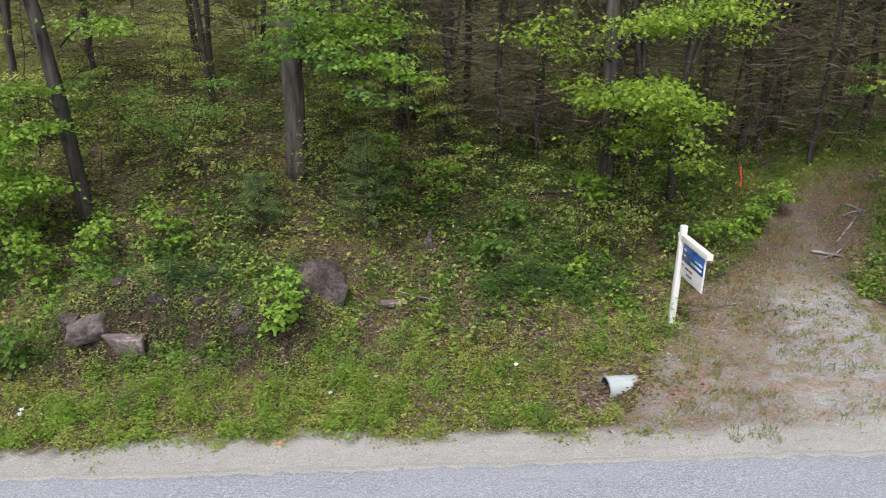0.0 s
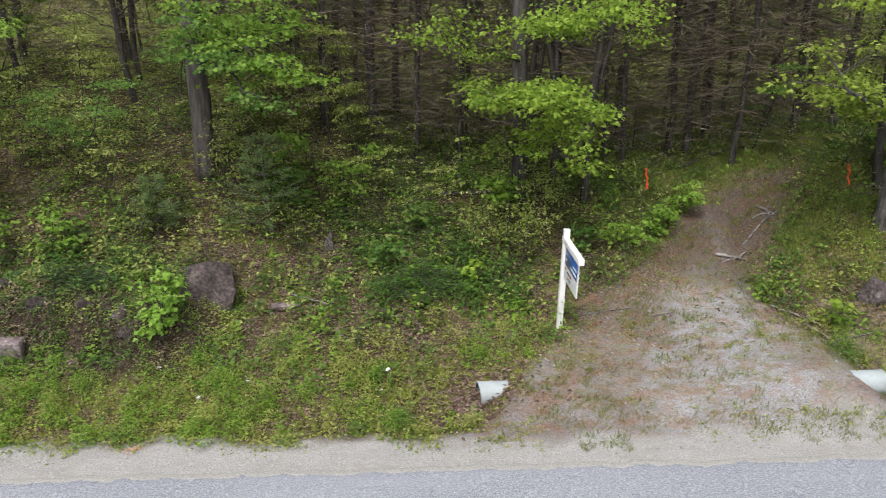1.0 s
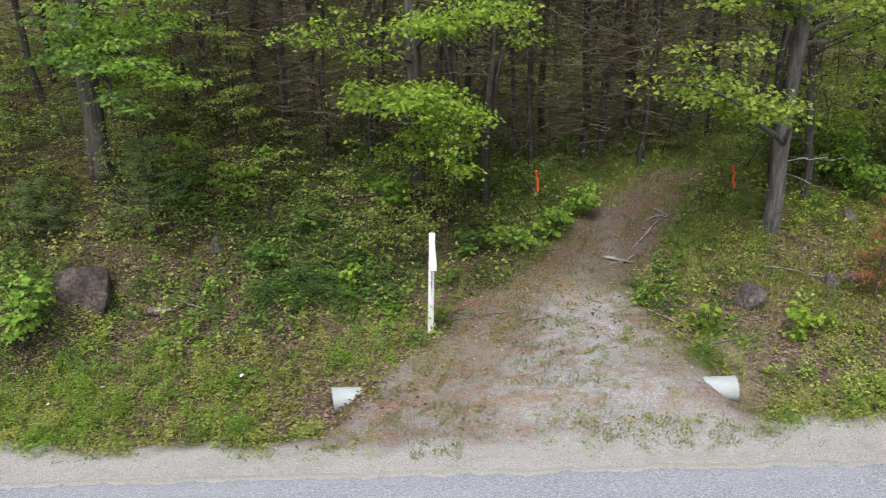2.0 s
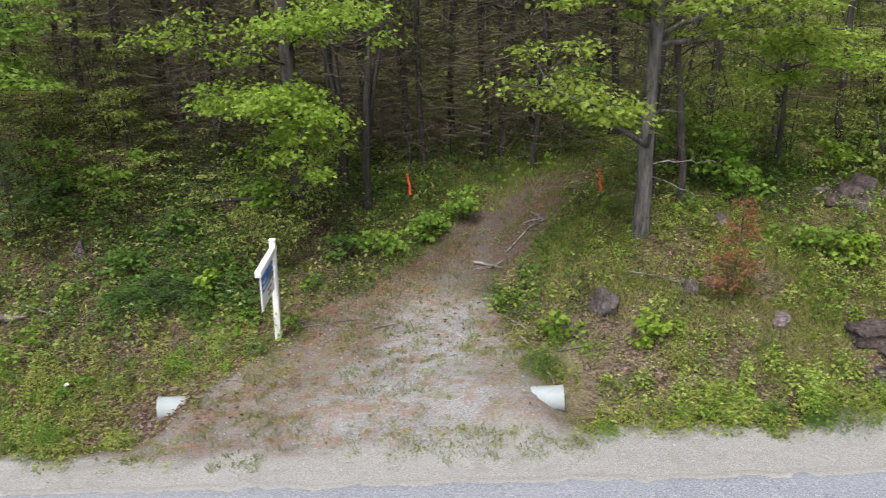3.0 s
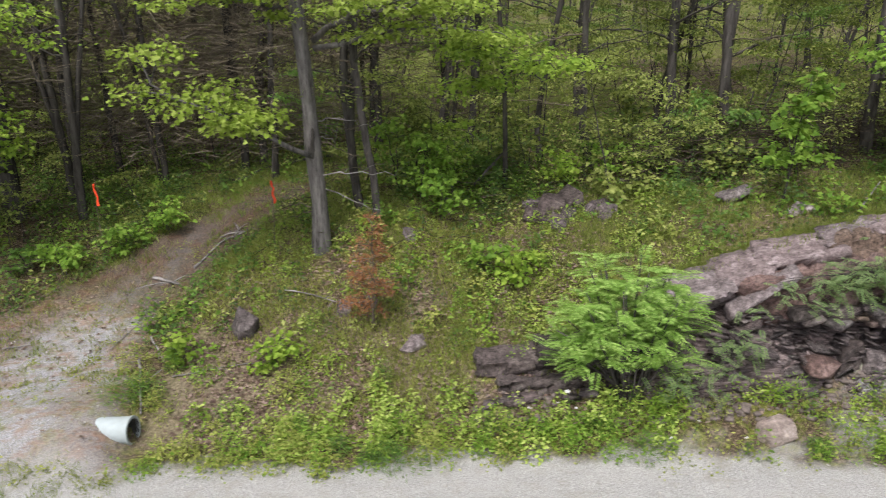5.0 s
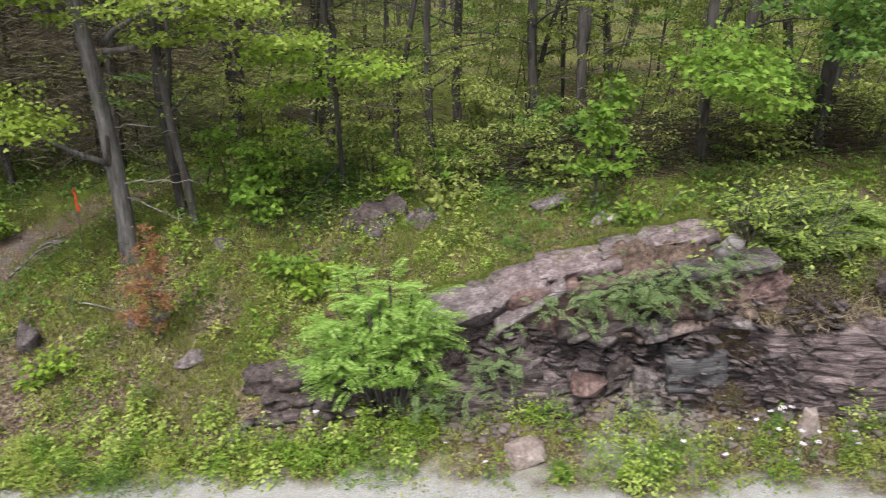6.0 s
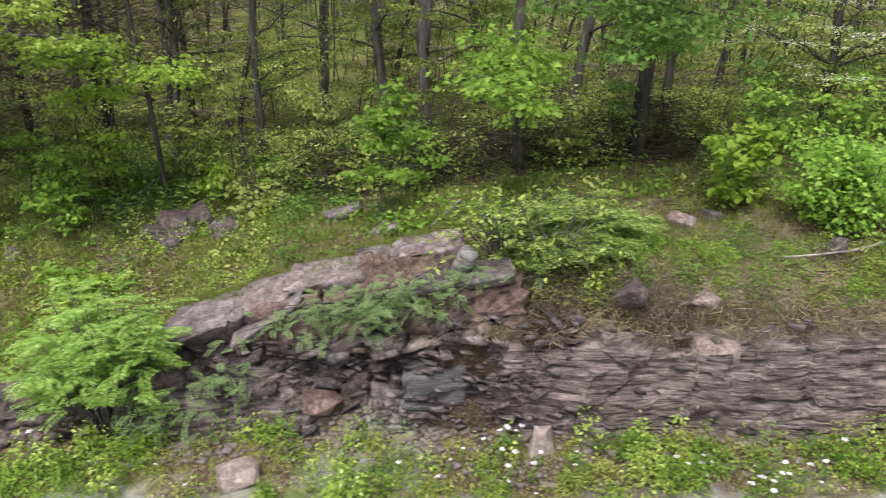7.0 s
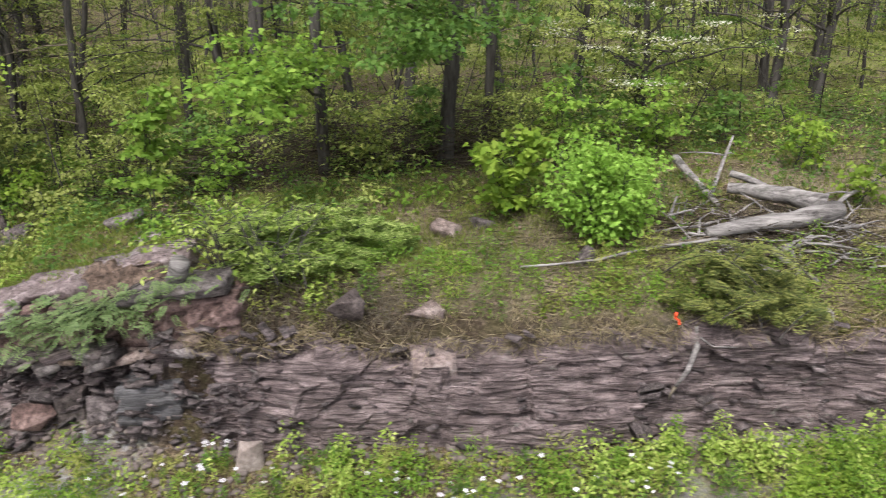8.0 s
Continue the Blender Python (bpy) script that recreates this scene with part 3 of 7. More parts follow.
def rock(name, x, y, sx, sy, sz, mat, label, seed, sink=0.35, turn=0.0, tilt=0.0, z=None, category="rock", group="", cuts=6, sub=3):
    z = here(x, y) if z is None else z
    ob = part(name, rock_shape(seed, sx, sy, sz, cuts, sub), mat)
    ob.matrix_basis = pose(x, y, z + sz * (1 - 2 * sink), 0, tilt, turn)
    return tagged(ob, label, category, group)


# ---- trees and shrubs ----
def curve(p0, p1, sag, n=7, rng=None, wob=0.0):
    t = np.linspace(0, 1, n)[:, None]
    P = np.array(p0) * (1 - t) + np.array(p1) * t
    P[:, 2] += sag * 4 * t[:, 0] * (1 - t[:, 0])
    if rng is not None and wob:
        P[1:-1] += rng.normal(0, wob, (n - 2, 3))
    return P


def cluster(rng, centres, radius, count, size, flatness=0.45, shape="lobed", droop=0.2):
    """Leaves in flat tiers round the given centres."""
    centres = np.asarray(centres, float).reshape(-1, 3)
    pick = rng.integers(0, len(centres), count)
    off = rng.normal(0, 1, (count, 3)) * (radius, radius, radius * flatness) * 0.55
    P = centres[pick] + off
    D, N = any_way(rng, count, 0.4)
    out = unit(off + 1e-6)
    D = unit(0.6 * D + 0.6 * out * (1, 1, 0) + (0, 0, -droop))
    L = size * rng.uniform(0.65, 1.25, count)
    return lobed(P, D, N, L) if shape == "lobed" else kites(P, D, N, L, L * 0.5)


def limb_with_twigs(rng, p0, p1, r, sag=0.1, twigs=5, tl=0.5):
    """A limb and its twigs; returns tubes and twig ends."""
    P = curve(p0, p1, sag, 8, rng, 0.03)
    tubes, ends = [tube(P, np.linspace(r, r * 0.3, 8), 6)], [P[-1]]
    for _ in range(twigs):
        k = rng.integers(3, 8)
        d = unit(np.array([rng.normal(0, 1), rng.normal(0, 1), rng.normal(0.1, 0.4)]))
        e = P[k] + d * tl * rng.uniform(0.5, 1.3)
        tubes.append(tube(curve(P[k], e, 0.05, 4), np.linspace(r * 0.3, r * 0.1, 4), 4, False))
        ends.append(e)
    return tubes, ends


def trunk_shape(rng, height, r0, r1, lean=(0, 0), wob=0.03, sides=12, flare=1.35, rough=0.05):
    n = max(10, int(height * 3))
    t = np.linspace(0, 1, n)
    P = np.stack([lean[0] * t + wob * np.cumsum(rng.normal(0, 1, n)) * 0.4, lean[1] * t + wob * np.cumsum(rng.normal(0, 1, n)) * 0.4, -0.25 + (height + 0.25) * t], -1)
    bend, way = wob * rng.uniform(1.0, 4.0), rng.uniform(0, 2 * math.pi)
    P[:, 0] += bend * np.sin(t * height * 0.75 + way)
    P[:, 1] += bend * np.cos(t * height * 0.6 + way)
    P[:, :2] -= P[1, :2]
    R = r0 + (r1 - r0) * t
    R = R * (1 + (flare - 1) * np.exp(-(t * height) / 0.22))
    return tube(P, R, sides, True, rough, rng), P, R


def tree(name, x, y, r, height, label, seed, bark=BARK, leaf=LEAF_FOREST, lean=(0, 0), limbs=7, low=2.2, reach=1.6, per=150, size=0.11, canopy=30, dead=0, group="", shape="kite"):
    """A forest tree: trunk, limbs, and a crown of many leaves in tiers with gaps."""
    rng = np.random.default_rng(seed)
    e = thing(name, pose(x, y, here(x, y)), label, "tree", group)
    VF, P, R = trunk_shape(rng, height, r, r * 0.35, lean, 0.05)
    part("trunk", VF, bark, e, smooth=True)
    if seed % 2 and not dead > 40:
        k = len(P) // 7
        fork = P[k] + np.cumsum(np.array([(0.0, 0, 0)] + [(rng.normal(0.10, 0.05), rng.normal(0.05, 0.05), height * 0.07) for _ in range(9)]), 0)
        part("second_stem", tube(fork, np.linspace(R[k] * 0.75, R[k] * 0.3, 10), 8, True, 0.05, rng), bark, e, smooth=True)
    crown = []
    for q in range(limbs):
        h = low + (height * 0.55 - low) * (q + rng.uniform(0, 1)) / limbs
        k = int(np.searchsorted(P[:, 2], h))
        k = min(k, len(P) - 2)
        a = rng.uniform(0, 2 * math.pi)
        ln = reach * rng.uniform(0.6, 1.3)
        end = P[k] + (math.cos(a) * ln, math.sin(a) * ln, ln * rng.uniform(0.05, 0.5))
        tubes, ends = limb_with_twigs(rng, P[k], end, R[k] * 0.32, 0.1, 5, ln * 0.45)
        part("limb", joined(tubes), bark, e, smooth=True)
        if per:
            crown.append(cluster(rng, ends, 0.30, per, size * 1.2, 0.3, shape))
    for q in range(dead):
        h = rng.uniform(0.8, min(6.0, height * 0.7))
        k = min(int(np.searchsorted(P[:, 2], h)), len(P) - 2)
        a = rng.uniform(0, 2 * math.pi)
        ln = reach * rng.uniform(0.4, 1.1)
        end = P[k] + (math.cos(a) * ln, math.sin(a) * ln, -ln * rng.uniform(-0.15, 0.3))
        tubes, ends = limb_with_twigs(rng, P[k], end, 0.016, 0.06, 9, ln * 0.45)
        tagged(part("dead_branch", joined(tubes), TWIG, e), kind="stuff")
    if dead > 40:
        n = 2700
        h = rng.uniform(0.7, 6.5, n)
        a = rng.uniform(0, 2 * math.pi, n)
        q = reach * rng.uniform(0.1, 1.1, n)
        pts = np.stack([np.cos(a) * q, np.sin(a) * q, h], -1)
        dirs = np.stack([np.cos(a + rng.normal(0, 0.7, n)), np.sin(a + rng.normal(0, 0.7, n)), rng.normal(-0.05, 0.25, n)], -1)
        tagged(part("twig_haze", kites(pts, dirs, rng.normal(0, 1, (n, 3)), rng.uniform(0.25, 0.7, n), 0.008, 0.0), TWIG, e), kind="stuff")
    # Large coarse leaves, unseen overhead, added only to shade what lies below.
    if canopy:
        c = np.stack([rng.normal(P[-1, 0], 1.6, 40), rng.normal(P[-1, 1], 1.6, 40), rng.uniform(height * 0.6, height * 1.15, 40)], -1)
        crown.append(cluster(rng, c, 0.9, canopy, 0.34, 0.5, "kite"))
    if crown:
        part("crown", joined(crown), leaf, e)
    return e


def sapling(name, x, y, height, label, seed, leaf=LEAF_BRIGHT, spread=0.4, count=220, size=0.11, stems=2, shape="lobed", low=0.25, category="sapling", bark=BARK, r=0.011, group="", z=None, flat=0.35):
    """A young broadleaf plant: a few thin stems with tiers of leaves."""
    rng = np.random.default_rng(seed)
    e = thing(name, pose(x, y, here(x, y) if z is None else z), label, category, group)
    tips = []
    for s in range(stems):
        top = (rng.normal(0, spread * 0.5), rng.normal(0, spread * 0.5), height * rng.uniform(0.75, 1.0))
        P = curve((rng.normal(0, 0.03), rng.normal(0, 0.03), -0.08), top, 0.0, 8, rng, 0.02)
        stem = part("stem", tube(P, np.linspace(r, r * 0.4, 8), 5), bark, e)
        tw = []
        for q in range(5):
            f = low + (1 - low) * (q + rng.uniform(0, 1)) / 5
            b = P[0] * (1 - f) + P[-1] * f
            a = rng.uniform(0, 2 * math.pi)
            t = b + np.array((math.cos(a), math.sin(a), rng.uniform(0.0, 0.5))) * spread * rng.uniform(0.5, 1.2) * (1.15 - 0.6 * f)
            tw.append(tube(curve(b, t, 0.03, 4), np.linspace(r * 0.5, r * 0.2, 4), 4, False))
            tips += [t, (t + b) / 2]
        tips.append(P[-1])
        tagged(part("twig_spray", joined(tw), bark, stem), kind="stuff")
    if shape == "lobed":
        count, size = int(count * 1.6), size * 0.78
    part("leaves", cluster(rng, tips, spread * (0.42 if shape == "lobed" else 0.28), count, size, flat, shape), leaf, e)
    return e


def pinnate(rng, P, D, length, pairs, leaf_l, leaf_w):
    """Feathered leaves: pairs of narrow leaflets along drooping stalks."""
    n = len(P)
    D = unit(D)
    S = unit(np.cross(D, (0, 0, 1.0)))
    pcs = []
    for q in range(pairs):
        t = 0.2 + 0.8 * q / (pairs - 1)
        base = P + D * (length * t)[:, None] + np.array((0, 0, -1.0)) * (0.28 * length * t * t)[:, None]
        for sgn in (1, -1):
            dirn = unit(0.45 * D + sgn * S * 0.9 + (0, 0, -0.25))
            N = np.tile((0, -0.2, 1.0), (n, 1)) + rng.normal(0, 0.15, (n, 3))
            pcs.append(kites(base, dirn, N, leaf_l * (1.1 - 0.5 * abs(t - 0.5)), leaf_w))
    return joined(pcs)


def young_pine(x, y, height, spread, label, seed):
    """A young pine: whorls of thin branches with tufts of long soft needles."""
    rng = np.random.default_rng(seed)
    e = thing("young_pine", pose(x, y, here(x, y)), label, "conifer")
    stem = curve((0, 0, -0.1), (rng.normal(0, 0.04), rng.normal(0, 0.04), height), 0.0, 8, rng, 0.008)
    part("trunk", tube(stem, np.linspace(0.022, 0.005, 8), 6), BARK, e)
    P_, D_ = [], []
    for tier in np.arange(0.18, 1.0, 0.11):
        b = np.array((0, 0, height * tier))
        for q in range(6):
            a = rng.uniform(0, 2 * math.pi)
            ln = spread * (1.12 - 0.85 * tier) * rng.uniform(0.7, 1.2)
            end = b + (math.cos(a) * ln, math.sin(a) * ln, ln * rng.uniform(0.1, 0.45))
            part("branch", tube(curve(b, end, -0.03, 4), np.linspace(0.008, 0.003, 4), 4, False), BARK, e)
            n = 70
            t = rng.uniform(0.25, 1.0, n)[:, None]
            P_.append(b * (1 - t) + end * t)
            D_.append(unit(end - b) * 0.9 + rng.normal(0, 0.6, (n, 3)))
    P_, D_ = np.concatenate(P_), np.concatenate(D_)
    part("needles", kites(P_, D_, rng.normal(0, 1, (len(P_), 3)), rng.uniform(0.07, 0.13, len(P_)), 0.009, 0.0), LEAF_GREY, e)
    return e


def spray_bush(name, x, y, z, rx, ry, rz, label, seed, leaf, arms=60, per=60, size=0.05, category="shrub", up=0.25, frond=0.28):
    """A low spreading evergreen: flat sprays of short needles on arching branches."""
    rng = np.random.default_rng(seed)
    e = thing(name, pose(x, y, z), label, category)
    wood, P_, D_ = [], [], []
    for _ in range(arms):
        a = rng.uniform(0, 2 * math.pi)
        f = math.sqrt(rng.uniform(0.0, 1)) * rng.uniform(0.9, 1.15)
        root = np.array((rng.normal(0, 0.30) * rx, rng.normal(0, 0.30) * ry, -0.05))
        edge = np.array((math.cos(a) * rx * f, math.sin(a) * ry * f, 0.0))
        dirn = unit(edge - root * 0.6 + (rng.normal(0, 0.25), rng.normal(0, 0.25), 0))
        reach = rng.uniform(0.30, 0.75) * min(rx, 1.2)
        lift = rz * max(0.12, 1 - 0.75 * f * f) * rng.uniform(0.15, 1.1)
        end = edge * (1, 1, 0) + (0, 0, lift)
        root = end - dirn * reach * (1, 1, 0) - (0, 0, min(lift + 0.05, 0.45 * reach))
        pts = curve(root, end, up * reach * 0.5, 8)
        wood.append(tube(pts, np.linspace(0.010, 0.003, 8), 4, False))
        t = rng.uniform(0.15, 1.0, per)
        k = np.clip((t * 7).astype(int), 0, 6)
        fr = (t * 7 - k)[:, None]
        b = pts[k] * (1 - fr) + pts[k + 1] * fr
        d = unit((pts[-1] - pts[0]) * (1, 1, 0.35))
        side = np.cross(d, (0, 0, 1.0))
        o = rng.uniform(-1, 1, per)
        P_.append(b + side * (o * frond * (1.2 - t))[:, None] + rng.normal(0, 0.018, (per, 3)))
        D_.append(unit(d + side * (np.sign(o) * 0.7)[:, None] + rng.normal(0, 0.25, (per, 3)) * (1, 1, 0.5)))
    P_, D_ = np.concatenate(P_), np.concatenate(D_)
    tagged(part("branchwork", joined(wood), BARK_DARK, e), kind="stuff")
    N = np.tile((0, -0.3, 1.0), (len(P_), 1)) + rng.normal(0, 0.2, (len(P_), 3))
    part("foliage", kites(P_, D_, N, size * rng.uniform(0.7, 1.3, len(P_)), size * 0.28), leaf, e)
    return e


# ---- roadside: sign, culvert, paint ----
def box(x0, x1, y0, y1, z0, z1, bevel=0.006):
    bm = bmesh.new()
    bmesh.ops.create_cube(bm, size=1.0)
    for v in bm.verts:
        v.co = ((x0 + x1) / 2 + v.co.x * (x1 - x0), (y0 + y1) / 2 + v.co.y * (y1 - y0), (z0 + z1) / 2 + v.co.z * (z1 - z0))
    if bevel:
        bmesh.ops.bevel(bm, geom=bm.edges[:], offset=bevel, segments=2, affect="EDGES", profile=0.6)
    bmesh.ops.triangulate(bm, faces=bm.faces[:])
    V = np.array([v.co[:] for v in bm.verts])
    F = np.array([[v.index for v in f.verts] for f in bm.faces])
    bm.free()
    return V, F


def build_sign():
    e = thing("yard_sign", pose(0, 0, 0, 0, 1.2, 1.5), "white post sign with hanging blue and white panel", "sign")
    part("post", box(-0.045, 0.045, -0.045, 0.045, -0.25, 1.585), WHITE_PAINT, e, "white square post")
    part("post_cap", box(-0.05, 0.05, -0.05, 0.05, 1.585, 1.62, 0.015), WHITE_PAINT, e)
    part("arm", box(-0.044, 0.044, -1.06, -0.05, 1.40, 1.49), WHITE_PAINT, e)
    part("arm_stub", box(-0.04, 0.04, 0.05, 0.11, 1.41, 1.48), WHITE_PAINT, e)
    panel = part("panel", box(-0.010, 0.010, -0.94, -0.09, 0.845, 1.385, 0.003), SIGN_WHITE, e, "white sign panel with blue upper field")
    for s in (-1, 1):
        part("blue_field", box(s * 0.0125 - 0.002, s * 0.0125 + 0.002, -0.92, -0.11, 1.095, 1.365, 0), SIGN_BLUE, panel, "blue field")
        for y0, y1, z0, z1 in ((-0.87, -0.60, 1.215, 1.250), (-0.87, -0.46, 1.135, 1.175), (-0.26, -0.16, 1.27, 1.30), (-0.24, -0.17, 1.18, 1.205)):
            part("pale_print", box(s * 0.016 - 0.0015, s * 0.016 + 0.0015, y0, y1, z0, z1, 0), SIGN_PRINT, panel, "pale printed bar")
        for y0, y1, z0, z1, mt in ((-0.56, -0.42, 1.00, 1.03, SIGN_RED), (-0.40, -0.28, 1.00, 1.03, SIGN_DARK), (-0.20, -0.14, 1.02, 1.05, SIGN_RED), (-0.55, -0.34, 0.92, 0.945, SIGN_DARK)):
            part("small_print", box(s * 0.012 - 0.0015, s * 0.012 + 0.0015, y0, y1, z0, z1, 0), mt, panel, "small printed bar")
    for y in (-0.85, -0.20):
        part("hanger", tube([(0, y, 1.375), (0, y, 1.41)], [0.006, 0.006], 6), SIGN_DARK, e)
    return e


sign = build_sign()


def build_culvert():
    """One pale pipe under the entrance, open at both ends."""
    a, b = np.array((-1.40, -1.42, -0.43)), np.array((4.20, -1.84, -0.05))
    e = thing("culvert_pipe", pose(*((a + b) / 2)), "pale grey culvert pipe half buried under gravel entrance", "pipe")
    c = (a + b) / 2
    t = np.linspace(0, 1, 30)[:, None]
    P = a * (1 - t) + b * t - c
    d = unit(b - a)

    def cut(VF):
        """The upstream end is sawn off at a slant, the road side shorter."""
        V = np.array(VF[0])
        near = np.abs((V - (a - c)) @ d) < 0.06
        V[near] += d * (-(V[near, 1:2] - (a - c)[1]) / 0.172) * 0.045
        return V, VF[1]

    part("barrel", cut(tube(P, np.full(30, 0.172), 28, False)), PIPE, e, smooth=True)
    part("bore", cut(tube(P[::-1], np.full(30, 0.150), 28, False)), PIPE_IN, e, "dark inside of the pipe", True)
    for p, s in ((a - c, 1), (b - c, -1)):
        part("rim", cut(joined([tube([p, p + 0.04 * s * d], [0.180, 0.178], 28, False), tube([p + 0.04 * s * d, p], [0.150, 0.150], 28, False), ring(p, d, 0.150, 0.180)])), PIPE, e, "pipe rim")
    return e


def ring(p, d, r0, r1, n=28):
    A = unit(np.cross(d, (0, 0, 1.0)))
    B = np.cross(d, A)
    a = np.arange(n) * 2 * math.pi / n
    c = np.cos(a)[:, None] * A + np.sin(a)[:, None] * B
    V = np.concatenate([p + r0 * c, p + r1 * c])
    i = np.arange(n)
    j = (i + 1) % n
    return V, np.concatenate([np.stack([i, j, n + j], -1), np.stack([i, n + j, n + i], -1)])


culvert = build_culvert()


def build_paint_mark():
    rng = np.random.default_rng(8)
    n = 44
    r = np.abs(rng.normal(0, 0.07, n))
    a = rng.uniform(0, 2 * math.pi, n)
    x, y = -5.9 + r * np.cos(a) * 1.2, -2.66 + r * np.sin(a) * 0.8
    P = np.stack([x, y, land(x, y) + 0.012], -1)
    D, N = any_way(rng, n, 0.15)
    D[:, 2] = 0
    ob = part("paint_mark", kites(P, D, N, 0.035, 0.022), ORANGE_PAINT)
    return tagged(ob, "orange sprayed survey paint mark on the verge", "paint mark", kind="stuff")


build_paint_mark()


def ribbon(x, y, z, length, seed, group="orange survey ribbons", up=0.25):
    """Flagging tape knotted to a thin stem."""
    rng = np.random.default_rng(seed)
    e = thing("survey_ribbon", pose(x, y, here(x, y)), "orange flagging ribbon tied on a thin stem", "ribbon", group)
    h = z - here(x, y)
    part("stem", tube(curve((0, 0, -0.1), (0.03, 0.02, h + up), 0, 6, rng, 0.01), np.linspace(0.009, 0.004, 6), 5), TWIG, e)
    part("knot", tube([(0.02, -0.012, h - 0.02), (0.02, -0.012, h + 0.03)], [0.02, 0.018], 6), ORANGE, e)
    P = curve((0.02, -0.02, h), (0.06, -0.04, h - length), 0.02, 7, rng, 0.012)
    side = np.array((0.017, 0.006, 0)) * rng.uniform(0.6, 1.2, (7, 1))
    V = np.concatenate([P - side, P + side, P - side + (0, 0.003, 0), P + side + (0, 0.003, 0)])
    i = np.arange(6)
    F = np.concatenate([np.stack([i, i + 7, i + 8], -1), np.stack([i, i + 8, i + 1], -1), np.stack([i + 14, i + 22, i + 21], -1), np.stack([i + 14, i + 15, i + 22], -1)])
    part("tail", (V, F), ORANGE, e)
    return e


ribbon(1.96, 2.58, 1.98, 0.36, 3)
ribbon(5.26, 1.70, 2.24, 0.34, 4)
ribbon(19.62, -1.66, 1.90, 0.10, 5, up=0.02)

# ---- rock outcrop and loose rocks ----
def cut_y(x):
    return -1.30 - 0.38 * step(12.0, 14.3, x) + 0.12 * fbm(x * 0.6, x * 0, 81, 3)


def facets(a, b, size, seed):
    """Broken rock: cells that each stand out or back and tilt their own way."""
    A, B = a / size, b / size
    i0, j0 = np.floor(A), np.floor(B)
    best, out = np.full(A.shape, 1e9), np.zeros(A.shape)
    for di in (-1, 0, 1):
        for dj in (-1, 0, 1):
            ci, cj = i0 + di, j0 + dj
            da, db = A - ci - hash2(ci, cj, seed), B - cj - hash2(ci, cj, seed + 1)
            d = da * da + db * db
            v = hash2(ci, cj, seed + 2) - 0.5 + 1.1 * (hash2(ci, cj, seed + 3) - 0.5) * da + 1.1 * (hash2(ci, cj, seed + 4) - 0.5) * db
            out = np.where(d < best, v, out)
            best = np.minimum(d, best)
    return out


def vertex_normals(V, F):
    n = np.cross(V[F[:, 1]] - V[F[:, 0]], V[F[:, 2]] - V[F[:, 0]])
    N = np.zeros_like(V)
    for k in range(3):
        np.add.at(N, F[:, k], n)
    return unit(N)


def hewn(lo, hi, seed, cells=0.04, rough=0.07, layers=0.05, bed=0.05, dip=-0.25):
    """A rock mass between two four-cornered sheets (near left, near right, far left, far right), broken along its beds."""
    c = np.array([lo, hi], float).reshape(2, 2, 2, 3)
    size = [np.linalg.norm(c[:, :, 1] - c[:, :, 0], axis=-1).max(), np.linalg.norm(c[:, 1] - c[:, 0], axis=-1).max(), np.linalg.norm(c[1] - c[0], axis=-1).max()]
    n = [int(np.clip(q / cells, 4, 48)) for q in size]
    g = np.stack(np.meshgrid(*[np.arange(m + 1) for m in n], indexing="ij"), -1)
    shell = ((g == 0) | (g == n)).any(-1)
    idx = np.full(shell.shape, -1)
    idx[shell] = np.arange(shell.sum())
    u = g[shell] / np.array(n)
    q = 2 * u - 1
    q = q * (1 - 0.02 * (np.abs(q) ** 12).sum(-1, keepdims=True) + 0.02)
    u = (q + 1) / 2
    w = [np.stack([1 - u[:, k], u[:, k]], -1) for k in range(3)]
    V = np.einsum("kjid,nk,nj,ni->nd", c, w[2], w[1], w[0])
    quads = []
    for ax in range(3):
        for end in (0, n[ax]):
            sl = np.take(idx, end, axis=ax)
            a, b, d, e = sl[:-1, :-1].ravel(), sl[1:, :-1].ravel(), sl[1:, 1:].ravel(), sl[:-1, 1:].ravel()
            quad = np.stack([a, b, d, e], -1)
            quads.append(quad if (end > 0) != (ax == 1) else quad[:, ::-1])
    Q = np.concatenate(quads)
    F = np.concatenate([Q[:, [0, 1, 2]], Q[:, [0, 2, 3]]])
    N = vertex_normals(V, F)
    x, z = V[:, 0] + 0.6 * V[:, 1], V[:, 2] + dip * V[:, 0] + 0.3 * V[:, 1]
    side = 1 - np.abs(N[:, 2]) ** 2
    k = np.floor(z / bed + 0.8 * fbm(x * 1.5, z * 1.5, seed + 5, 2))
    beds = hash2(k, np.floor(x / 0.5 + 7 * hash2(k, 0 * k, seed)), seed + 1) - 0.5
    d = rough * (facets(x, V[:, 1] + 1.5 * z, 0.48, seed) + 0.5 * facets(x, V[:, 1] + 1.5 * z, 0.19, seed + 9)) + layers * side * beds + 0.35 * rough * fbm(x * 6, V[:, 1] * 6 + z * 9, seed + 2, 3)
    return V + d[:, None] * N, F


def slab_mass(name, x, front, back, low, near, far, mat, label, seed, rough=0.07, layers=0.05, group="", under=0.0):
    """One block of the outcrop: x, front and back lines, underside, near and far top edge, each at its two ends."""
    lo = [(x[0], front[0] + under, low[0]), (x[1], front[1] + under, low[1]), (x[0], back[0], low[0]), (x[1], back[1], low[1])]
    hi = [(x[0], front[0], near[0]), (x[1], front[1], near[1]), (x[0], back[0], far[0]), (x[1], back[1], far[1])]
    o = np.mean(np.array(lo), 0)
    V, F = hewn(lo, hi, seed, 0.04, rough, layers)
    ob = part(name, (V - o, F), mat, at=pose(*o))
    return tagged(ob, label, "rock", group)


